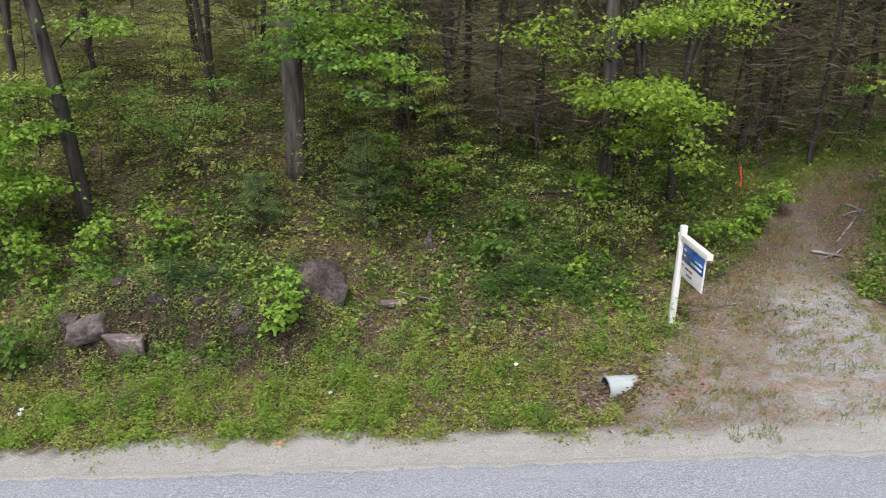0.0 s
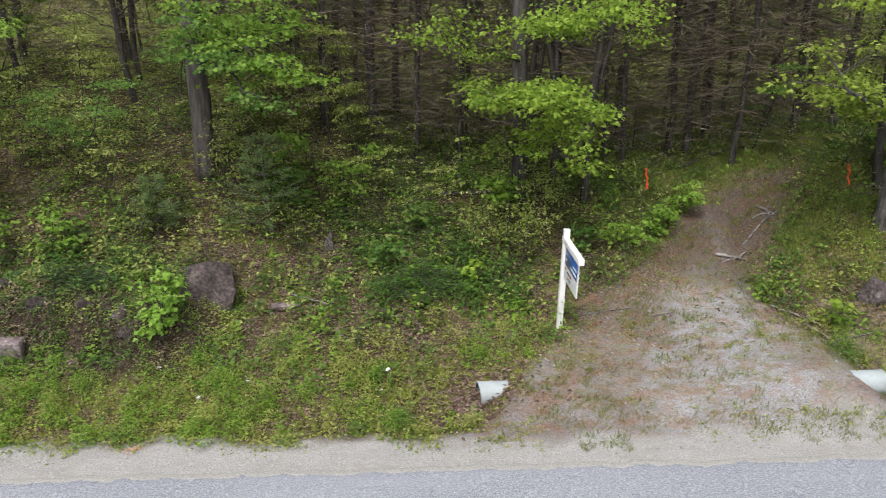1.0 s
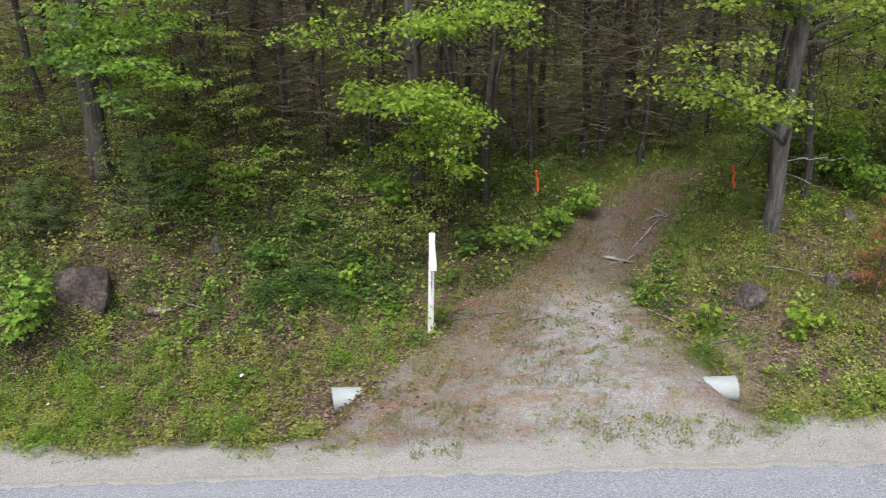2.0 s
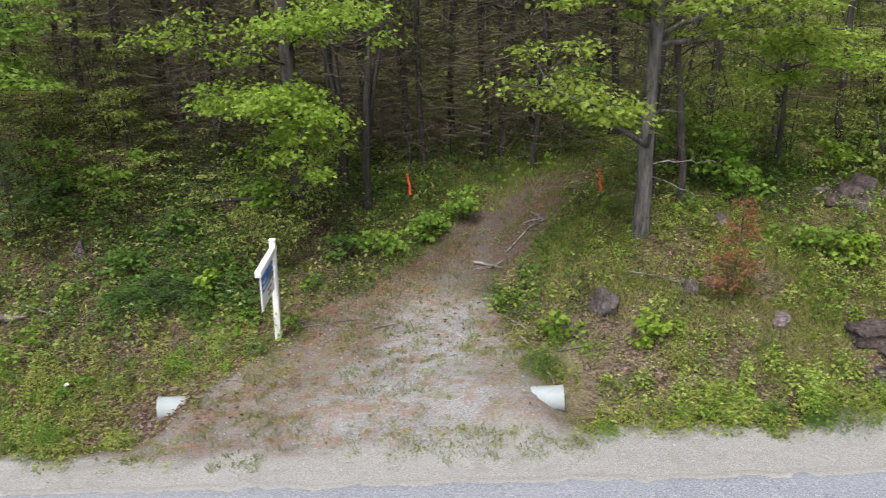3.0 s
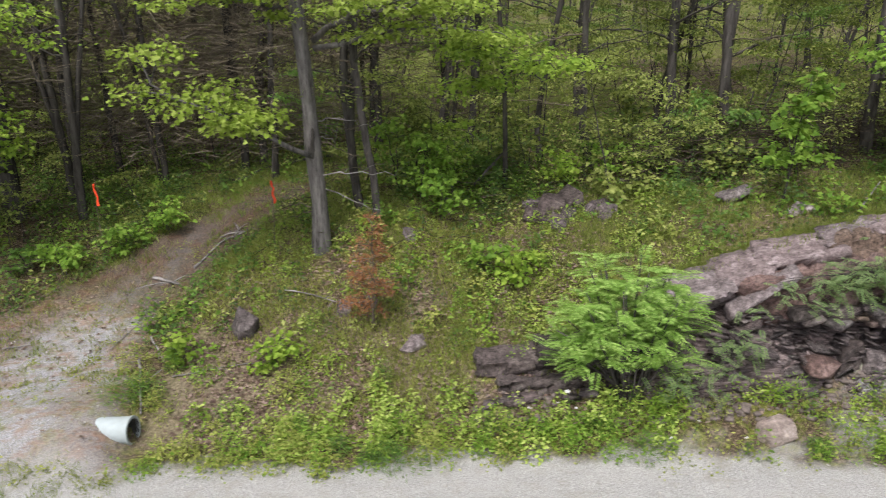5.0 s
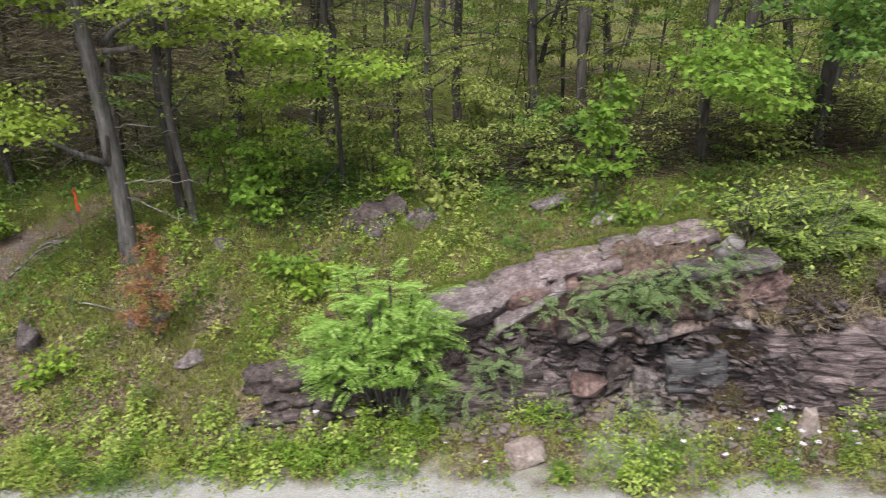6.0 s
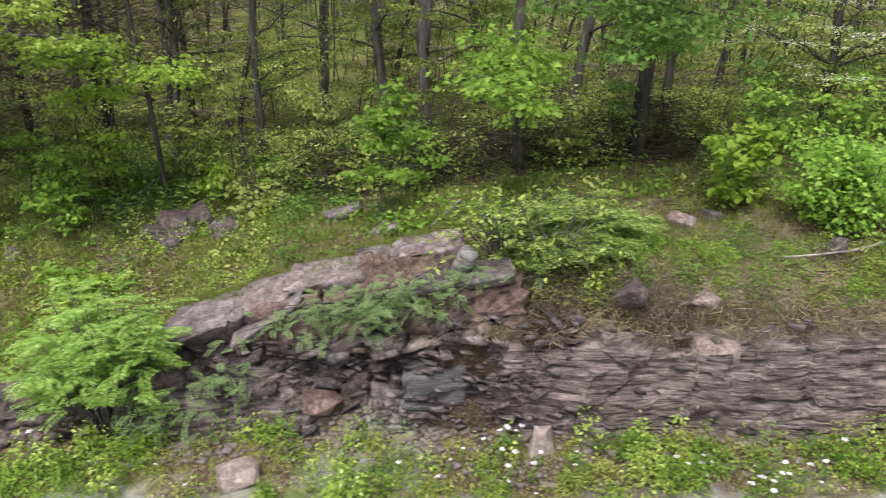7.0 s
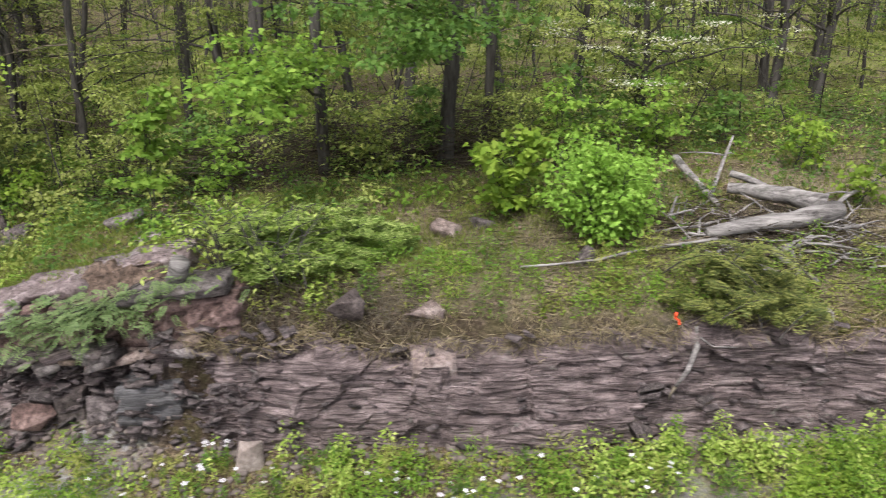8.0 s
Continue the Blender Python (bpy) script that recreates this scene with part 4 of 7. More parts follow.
def face_top(x):
    """Upper edge of the rock cut."""
    left = np.interp(x, (10.3, 11.0, 12.0, 13.3, 14.2), (0.70, 1.15, 1.45, 1.72, 1.90))
    right = 1.60 + 0.012 * (x - 15) + 0.34 * fbm(x * 0.7, 0 * x, 29, 4)
    t = step(14.0, 14.6, x)
    return left * (1 - t) + right * t


def build_outcrop():
    e = thing("rock_outcrop", pose(17, -1.6, 0.6), "reddish grey layered rock cut face beside the road", "rock")
    o = np.array((17, -1.6, 0.6))
    xs = np.arange(10.3, 27.0, 0.026)
    vs = np.linspace(0, 1, 120)
    X, U = np.meshgrid(xs, vs, indexing="ij")
    bot = road_z(X) - 0.05
    top = face_top(xs)[:, None]
    Z = bot + (top - bot) * U
    dip = Z - 0.13 * (X - 14) * (1 - step(13.5, 15.5, X)) + 0.03 * np.clip(X - 15, 0, 9) + 0.05 * np.sin(X * 0.8) + 0.10 * fbm(X * 0.45, Z * 0.5, 97, 2)

    def courses(h, length, seed):
        k = np.floor(dip / h)
        c = np.floor(X / length + 7.3 * hash2(k, 0 * k, seed))
        return hash2(k, c, seed + 1) - 0.5

    def cracks(h, length, seed, share):
        k = np.floor(dip / h)
        c = np.floor(X / length + 5.1 * hash2(k, 0 * k, seed))
        f = dip / h - k
        return np.exp(-((f - 0.5) / 0.10) ** 2) * (hash2(k, c, seed + 1) < share)

    wx, wz = X + 0.14 * fbm(X * 2, Z * 2, 141, 3), dip + 0.06 * fbm(X * 2, Z * 2, 142, 3)
    thin = step(-0.10, 0.22, fbm(X * 0.55, Z * 1.2, 143, 3))
    mass = 0.30 * fbm(X * 0.6, dip * 1.0, 95, 2) + 0.13 * facets(wx, wz * 1.5, 1.0, 89) + 0.06 * facets(wx, wz * 1.8, 0.42, 87)
    lay = thin * (0.022 * courses(0.060, 0.7, 94) + 0.022 * courses(0.028, 0.4, 98) + 0.020 * courses(0.0145, 0.22, 103)) + (1 - thin) * (0.035 * facets(wx, wz * 1.6, 0.24, 91) + 0.018 * courses(0.022, 0.3, 104)) + 0.012 * fbm(X * 7, dip * 14, 99, 4)
    lay = lay + 0.06 * cracks(0.27, 0.45, 107, 0.25) + 0.03 * cracks(0.08, 0.25, 109, 0.2)
    left = np.interp(Z, (0.2, 0.75, 1.1, 1.3, 1.8), (-1.85, -1.52, -1.26, -1.05, -0.95)) + 0.34 * (1 - step(11.5, 12.0, X)) * step(0.55, 0.8, Z) + 0.3 * facets(wx, wz * 1.5, 0.34, 93) * step(0.6, 0.8, Z)
    right = -1.68 - 0.30 * (1 - U) + 0.20 * step(0.88, 1.0, U)
    t = step(13.9, 14.9, X)
    Y = left * (1 - t) + right * t + lay + mass * (0.5 + 0.5 * t)
    Y = np.where(X > 14.0, np.minimum(Y, -1.74 + 0.36 * np.clip((Z - 0.42) / 1.26, 0, 1.3) + 0.5 * lay + 0.25 * np.minimum(mass, 0.1)), Y)
    nx, ny = X.shape
    i, j = np.meshgrid(np.arange(nx - 1), np.arange(ny - 1), indexing="ij")
    a = i * ny + j
    F = np.concatenate([np.stack([a, a + ny, a + ny + 1], -1).reshape(-1, 3), np.stack([a, a + ny + 1, a + 1], -1).reshape(-1, 3)])
    part("face", (np.stack([X, Y, Z], -1).reshape(-1, 3) - o, F), SHALE, e)
    rng = np.random.default_rng(17)
    shapes = [mesh_of("stone", *block_shape(200 + q), SHALE if q % 3 else ROCK) for q in range(9)]
    for q in range(190):
        x = rng.uniform(14.2, 25.5) if q > 130 else rng.uniform(11.5, 14.4)
        z = rng.uniform(0.35, 1.15) if x < 14.3 else float(road_z(x)) + 0.1 + (float(face_top(np.array([x]))[0]) - float(road_z(x)) - 0.1) * rng.uniform(0, 0.9)
        k, r = int(np.clip((x - 10.3) / 0.026, 0, nx - 1)), int(np.clip((z - bot[int((x - 10.3) / 0.026), 0]) / (top[int((x - 10.3) / 0.026), 0] - bot[int((x - 10.3) / 0.026), 0]) * 119, 0, 119))
        big = rng.uniform(0, 1) ** 2.2
        ob = new("stone", shapes[q % 9])
        ob.parent = e
        ob.matrix_basis = pose(x - o[0], float(Y[k, r]) - o[1] + rng.uniform(0.02, 0.07), z - o[2], rng.normal(0, 14), (-10 if x < 14 else 1) + rng.normal(0, 13), rng.normal(0, 24)) @ Matrix.Diagonal((0.04 + 0.13 * big, 0.07 + 0.06 * big, 0.010 + 0.045 * big * rng.uniform(0.3, 1), 1))
    return e


outcrop = build_outcrop()


def build_slabs():
    """The tilted plates and broken blocks that crown the outcrop and overhang it."""
    pale, dark = "pale weathered tilted rock slab overhanging layered outcrop", "dark reddish block broken away under the slab"
    G = "slabs crowning the outcrop"
    slab_mass("rock_slab", (10.74, 11.72), (-1.58, -1.24), (-0.50, -0.45), (1.12, 1.14), (1.28, 1.56), (1.38, 1.66), SLAB, pale, 31, 0.045, 0.05, G, 0.45)
    slab_mass("rock_slab", (11.60, 12.30), (-1.02, -1.00), (-0.42, -0.40), (1.25, 1.45), (1.58, 1.78), (1.64, 1.84), SLAB, pale, 47, 0.07, 0.06, G)
    slab_mass("rock_slab", (12.15, 13.10), (-1.00, -1.08), (-0.30, -0.40), (1.45, 1.70), (1.80, 2.02), (1.88, 2.08), SLAB, pale, 53, 0.07, 0.08, G, 0.3)
    slab_mass("rock_slab", (12.95, 13.70), (-0.92, -0.90), (-0.35, -0.40), (1.70, 1.90), (2.02, 2.20), (2.12, 2.30), SLAB, pale, 61, 0.07, 0.08, G, 0.2)
    slab_mass("rock_slab", (13.55, 14.30), (-0.95, -0.98), (-0.40, -0.50), (1.85, 2.05), (2.20, 2.34), (2.26, 2.40), SLAB, pale, 67, 0.06, 0.06, G, 0.2)
    slab_mass("rock_block", (13.00, 14.25), (-1.22, -1.34), (-0.8, -0.85), (1.55, 1.80), (1.90, 2.08), (2.06, 2.24), EARTH_ROCK, "crumbling earth-brown rock between the slab and its tongue", 71, 0.14, 0.06)
    slab_mass("rock_slab", (11.62, 12.45), (-1.42, -1.36), (-1.12, -1.05), (1.16, 1.70), (1.26, 1.80), (1.34, 1.86), SLAB, "thin pale plate split from the slab", 75, 0.04, 0.03, G, 0.12)
    slab_mass("rock_slab", (13.70, 14.84), (-1.62, -1.58), (-1.05, -1.00), (1.90, 2.04), (2.01, 2.21), (2.06, 2.26), ROCK, "flat grey-brown rock tongue jutting from the slab", 83, 0.035, 0.03, G, 0.2)
    slab_mass("rock_block", (11.80, 12.62), (-1.20, -1.24), (-0.7, -0.7), (1.04, 1.10), (1.58, 1.80), (1.60, 1.82), RED_ROCK, dark, 91, 0.06, 0.02)
    slab_mass("rock_block", (12.60, 13.25), (-1.28, -1.24), (-0.7, -0.7), (1.20, 1.26), (1.66, 1.86), (1.7, 1.9), RED_ROCK, dark, 97, 0.12, 0.05)
    slab_mass("rock_block", (13.15, 14.00), (-1.22, -1.36), (-0.7, -0.8), (1.30, 1.50), (1.86, 1.98), (1.9, 2.0), RED_ROCK, dark, 103, 0.12, 0.07)
    slab_mass("rock_block", (13.95, 14.95), (-1.46, -1.48), (-0.9, -0.9), (1.45, 1.50), (1.92, 2.03), (2.0, 2.1), RED_ROCK, "broken reddish rock under the flat tongue", 109, 0.12, 0.06)
    slab_mass("rock_block", (13.25, 14.05), (-1.55, -1.50), (-1.15, -1.1), (1.18, 1.36), (1.25, 1.43), (1.28, 1.46), PINK, "thin tan plate jutting from the broken face", 117, 0.03, 0.02)
    slab_mass("rock_block", (13.62, 14.32), (-1.74, -1.68), (-1.2, -1.2), (0.62, 0.68), (1.05, 1.13), (1.08, 1.14), BLUE_ROCK, "dark blue-grey block in the face", 123, 0.04, 0.05)
    slab_mass("rock_block", (12.92, 13.22), (-1.64, -1.60), (-1.2, -1.2), (0.55, 0.6), (0.92, 1.00), (0.95, 1.02), ROCK_DARK, "dark block beside the pink rock", 131, 0.05, 0.03)
    slab_mass("rock_block", (13.25, 13.55), (-1.62, -1.62), (-1.2, -1.2), (0.58, 0.6), (0.86, 0.80), (0.9, 0.84), ROCK, "grey block low in the broken face", 137, 0.05, 0.03)


build_slabs()

BIG = "dark grey boulder with a flat face beside shrubs"
rock("boulder", -5.80, 0.62, 0.53, 0.42, 0.70, ROCK_DARK, BIG, 29, 0.25, 20, 8, z=-0.16, sub=4, cuts=14)
rock("rock", -9.25, -0.42, 0.34, 0.22, 0.28, SLAB, "pale rock set in the earth bank", 12, 0.25, 30, z=-0.05, group="bank rocks")
rock("rock", -8.72, -0.5, 0.38, 0.22, 0.24, SLAB, "pale angular rock at the foot of the bank", 13, 0.25, -10, z=-0.25, group="bank rocks")
rock("rock", -8.05, -0.55, 0.17, 0.14, 0.12, SLAB, "small pale rock lying on weeds", 14, 0.2, 15, z=-0.38)
rock("rock", -7.8, -0.5, 0.12, 0.12, 0.13, PINK, "small reddish rock lying on weeds", 15, 0.2, 50, z=-0.38)
rock("rock", -7.62, -0.65, 0.08, 0.08, 0.08, PINK, "small tan stone on the verge", 16, 0.2, 50)
for k, (x, y, s) in enumerate(((-9.6, -0.25, 0.2), (-8.3, -0.1, 0.22), (-7.55, -0.05, 0.2), (-7.1, -0.05, 0.24), (-6.9, -0.3, 0.15), (-8.95, 0.1, 0.24), (-7.75, 0.2, 0.2))):
    rock("rock", x, y, s, s * 0.7, s * 0.75, ROCK_DARK, "dark rock half buried in the earth bank", 600 + k, 0.55, 41 * k, 9 * (k % 3), group="bank rocks")
rock("rock", -7.55, 0.95, 0.22, 0.2, 0.16, ROCK, "grey rock on top of the bank", 17, 0.3, 0, z=0.45)
rock("rock", -7.95, 1.05, 0.20, 0.2, 0.12, ROCK, "flat dark rock on top of the bank", 18, 0.3, 0, z=0.45)
rock("rock", -6.75, -0.05, 0.17, 0.16, 0.15, ROCK, "dark rock in the earth bank", 19, 0.3, 0, z=-0.05)
rock("rock", -5.75, 0.05, 0.22, 0.2, 0.14, ROCK, "grey flat rock below the boulder", 20, 0.3, 12, z=-0.08)
rock("rock", -6.05, -0.25, 0.14, 0.12, 0.12, ROCK, "dark grey stone below the boulder", 21, 0.3, 40, z=-0.2)
rock("rock", -3.97, 2.05, 0.13, 0.12, 0.24, ROCK, "upright dark rock among shrubs", 22, 0.3, 0)
rock("rock", -4.55, 0.72, 0.30, 0.14, 0.07, SLAB, "flat grey stone on bare soil", 23, 0.3, 15)
rock("rock", -0.75, -0.15, 0.20, 0.10, 0.06, SLAB, "small pale flat stone by the entrance", 25, 0.3, 40)
rock("rock", 5.12, 0.03, 0.25, 0.17, 0.30, ROCK, "upright brown rock on the grassy slope", 26, 0.3, -30, 14)
rock("rock", 6.55, 0.30, 0.14, 0.11, 0.20, ROCK, "small grey rock on the grassy slope", 27, 0.35, 10)
rock("rock", 6.95, 0.36, 0.18, 0.12, 0.12, ROCK, "small flat grey rock on the slope", 28, 0.35, 10)
rock("rock", 7.52, 1.65, 0.16, 0.13, 0.12, ROCK, "dark rock on mossy slope", 29, 0.3, 10)
rock("rock", 7.6, -0.55, 0.22, 0.16, 0.12, SLAB, "pale rock in the weedy slope", 30, 0.4, 30)
pile = np.random.default_rng(44)
for k in range(24):
    if k < 17:
        x, y, s = 9.55 + 1.3 * pile.uniform(0, 1), 1.5 + 1.2 * pile.uniform(0, 1), pile.uniform(0.08, 0.24)
    else:
        x, y, s = pile.uniform(10.8, 18.0), pile.uniform(2.2, 3.4), pile.uniform(0.12, 0.24)
    if k < 17:
        V, F = block_shape(740 + k)
        ob = part("rock", (V * (s * 0.75, s * 0.6, s * 0.55), F), ROCK if k % 3 else SHALE, at=pose(x, y, here(x, y) + 0.1 * s, pile.normal(0, 14), pile.normal(0, 22), 41 * k))
        tagged(ob, "grey angular rock in a tumbled pile on the slope", "rock", "tumbled rock pile")
        continue
    rock("rock", x, y, s, s * 0.8, s * 0.66, ROCK_DARK if k % 3 else ROCK, "grey rock half buried in forest litter", 40 + k, 0.34, 37 * k, 14 * (k % 3), cuts=3 + k % 3)
rock("rock", 12.6, 1.45, 0.30, 0.2, 0.2, ROCK, "grey rock on the mossy bench", 50, 0.3, 10)
rock("rock", 13.3, 0.6, 0.2, 0.14, 0.12, SLAB, "pale rock by the slab", 51, 0.3, 10)
rock("rock", 16.95, -1.32, 0.24, 0.16, 0.14, PINK, "pinkish rock in dry grass on the edge", 53, 0.5, 15)
rock("rock", 17.25, 0.25, 0.24, 0.2, 0.16, PINK, "pale rock in bench grass", 54, 0.35, 15)
rock("rock", 17.75, 0.5, 0.18, 0.15, 0.14, ROCK, "grey rock in bench grass", 55, 0.35, 15)
rock("rock", 18.85, -0.55, 0.16, 0.14, 0.2, ROCK, "small upright rock below round bush", 56, 0.3, 15)
rock("rock", 11.88, -2.36, 0.22, 0.18, 0.155, TAN_ROCK, "pinkish boulder at the road shoulder", 66, 0.3, 10, cuts=34, sub=4)
rock("rock", 15.14, -2.10, 0.16, 0.11, 0.24, TAN_ROCK, "reddish rock among roadside weeds", 67, 0.35, 20, 12, cuts=16)
rock("rock", 12.69, -1.66, 0.25, 0.18, 0.13, RED_ROCK, "broken reddish rock at the foot of the face", 59, 0.3, 10, 10, z=0.68, cuts=12)
square = part("rock", (block_shape(806)[0] * (0.27, 0.13, 0.22), block_shape(806)[1]), PINK, at=pose(17.05, -1.68, 1.30, 4, 5, 3))
tagged(square, "square pale block set in the rock face", "rock")
rock("rock", 16.12, -1.5, 0.18, 0.16, 0.2, ROCK_DARK, "dark angular rock on the edge of the face", 53, 0.3, 35, 14, z=1.88, cuts=3)
ledge = np.random.default_rng(661)
for k in range(34):
    x, y = ledge.uniform(12.5, 14.5), ledge.uniform(-1.60, -1.25)
    z = 1.22 + 0.30 * (x - 12.7) * ledge.uniform(0.2, 1.0) + 0.3 * (y + 1.6)
    big = ledge.uniform(0, 1) ** 2
    V, F = block_shape(800 + k)
    ob = part("ledge_rock", (V * (0.07 + 0.17 * big, 0.08 + 0.10 * big, 0.02 + 0.045 * big), F), (SHALE, ROCK, EARTH_ROCK, ROCK_DARK)[k % 4], at=pose(x, y, z, ledge.normal(0, 8), -11 + ledge.normal(0, 6), ledge.uniform(-35, 35)))
    tagged(ob, "broken layered rock at the upper end of the slab", "rock", "broken ledge")
low = np.random.default_rng(71)
for x, front, back, lo, near, far, seed in (
    ((8.45, 9.35), (-1.18, -1.30), (-0.75, -0.75), (0.30, 0.34), (0.52, 0.60), (0.56, 0.66), 151),
    ((8.75, 9.75), (-1.40, -1.46), (-0.9, -0.9), (0.08, 0.12), (0.36, 0.42), (0.38, 0.44), 157),
    ((9.25, 10.35), (-1.34, -1.44), (-0.8, -0.8), (0.44, 0.58), (0.66, 0.84), (0.72, 0.92), 163),
    ((9.65, 10.75), (-1.48, -1.55), (-0.9, -0.9), (0.10, 0.16), (0.46, 0.60), (0.48, 0.62), 169),
    ((10.25, 11.05), (-1.46, -1.50), (-0.8, -0.8), (0.66, 0.74), (0.88, 1.02), (0.94, 1.08), 173),
):
    slab_mass("ledge_rock", x, front, back, lo, near, far, ROCK_DARK if seed % 2 else SHALE, "dark layered ledge rock under shrubs", seed, 0.05, 0.07, "low ledge", 0.08)
for k in range(14):
    x = low.uniform(8.6, 10.7)
    V, F = block_shape(720 + k)
    ob = part("ledge_rock", (V * (low.uniform(0.06, 0.16), 0.1, low.uniform(0.02, 0.05)), F), ROCK_DARK if k % 3 else SHALE, at=pose(x, -1.52 + low.normal(0, 0.06), here(x, -1.52) + 0.03, low.normal(0, 12), -9 + low.normal(0, 9), low.normal(0, 30)))
    tagged(ob, "small dark rock broken from the ledge", "rock", "low ledge")
for k, (x, y, z, sx, sy, sz, tilt) in enumerate(((9.85, 2.15, 1.72, 0.26, 0.2, 0.26, 12), (10.2, 2.3, 1.75, 0.2, 0.2, 0.22, -15), (9.6, 1.95, 1.6, 0.2, 0.2, 0.16, 20))):
    V, F = block_shape(760 + k)
    ob = part("rock", (V * (sx, sy, sz), F), ROCK_DARK, at=pose(x, y, z, 8, tilt, 30 * k))
    tagged(ob, "dark split block in a tumbled pile on the slope", "rock", "tumbled rock pile")


def build_stub():
    e = thing("log_stub", pose(14.30, -1.28, 2.27, 28, 12, 20), "short grey weathered log stub on the slab", "log")
    rng = np.random.default_rng(3)
    part("wood", tube([(0, 0, -0.14), (0, 0, -0.05), (0, 0, 0.08), (0, 0, 0.16)], [0.115, 0.11, 0.105, 0.10], 14, True, 0.03, rng), DEADWOOD, e, smooth=True)
    return e


build_stub()


# ---- fallen wood ----
def stick(x0, y0, x1, y1, r, label, seed, h0=0.02, h1=0.02, name="stick", mat=DEADWOOD, forks=2, group=""):
    rng = np.random.default_rng(seed)
    r = r * 0.75 if r < 0.05 else r
    n = 9
    t = np.linspace(0, 1, n)
    wob = 0.03 * np.cumsum(rng.normal(0, 1, n)) * math.hypot(x1 - x0, y1 - y0) * 0.25
    X, Y = x0 + (x1 - x0) * t + wob * 0.5, y0 + (y1 - y0) * t + wob
    Z = land(X, Y) + r * 0.6 + h0 * (1 - t) + h1 * t
    P = np.stack([X, Y, Z], -1)
    o = P[0].copy()
    e = thing(name, pose(*o), label, "branch" if r < 0.05 else "log", group)
    part("wood", tube(P - o, np.linspace(r, r * 0.55, n), 8, True, 0.08, rng), mat, e, smooth=True)
    for q in range(forks):
        k = rng.integers(3, n - 1)
        d = np.array((rng.normal(0, 0.25), rng.normal(0, 0.25), 0.02)) * 1.2
        end = P[k] + d
        end[2] = max(end[2], float(land(end[0], end[1])) + 0.02)
        part("side_twig", tube(curve(P[k] - o, end - o, 0.03, 4), np.linspace(r * 0.45, r * 0.2, 4), 5), mat, e)
    return e


stick(3.15, 1.75, 3.65, 1.55, 0.045, "short thick stick on the trail", 1)
stick(3.75, 2.0, 4.6, 2.55, 0.028, "pale bare branch lying across the trail", 2, forks=4)
stick(4.1, 2.5, 4.5, 2.55, 0.022, "thin bare branch beside the trail", 3, forks=3)
stick(3.75, -0.45, 4.15, -1.45, 0.03, "weathered branch by the culvert end", 4, forks=2)
stick(3.6, 0.35, 4.05, -0.35, 0.022, "bare branch on the edge of the entrance", 5, forks=1)
stick(4.3, -0.75, 5.4, -0.6, 0.015, "thin twig in the weeds", 6, forks=1)
stick(5.6, 0.7, 6.9, 0.35, 0.016, "thin curved branch on the slope", 7, 0.1, 0.05, forks=2)
stick(0.4, 0.45, 1.9, 1.5, 0.010, "thin branch beside the sign", 8, 0.05, 0.2, forks=2, mat=TWIG)
stick(0.3, 0.25, 1.5, 0.4, 0.011, "thin dead stick behind the sign", 9, forks=1)
stick(1.5, 0.05, 1.9, 0.15, 0.018, "short stick on the gravel", 10, forks=0)
stick(-4.5, 0.95, -3.85, 0.62, 0.025, "pale bare stick on the bank", 11, 0.02, 0.1, forks=0)
stick(8.35, 3.2, 9.2, 4.2, 0.045, "dark leaning log against the slope", 12, 0.02, 0.45, forks=1, mat=BARK)
stick(13.8, 0.1, 14.3, 0.5, 0.02, "short pale stick on the bench", 13, 0.02, 0.25, forks=0)
stick(-1.9, 3.4, 0.3, 3.9, 0.05, "dark rotting log on the forest floor", 14, 0.35, 0.3, name="fallen_log", mat=BARK_DARK, forks=1)
stick(3.3, 5.4, 5.6, 6.0, 0.05, "dark fallen log in the forest", 15, name="fallen_log", mat=BARK_DARK)
stick(3.2, -0.15, 3.3, 0.95, 0.012, "thin twig on the trail", 18, forks=1)


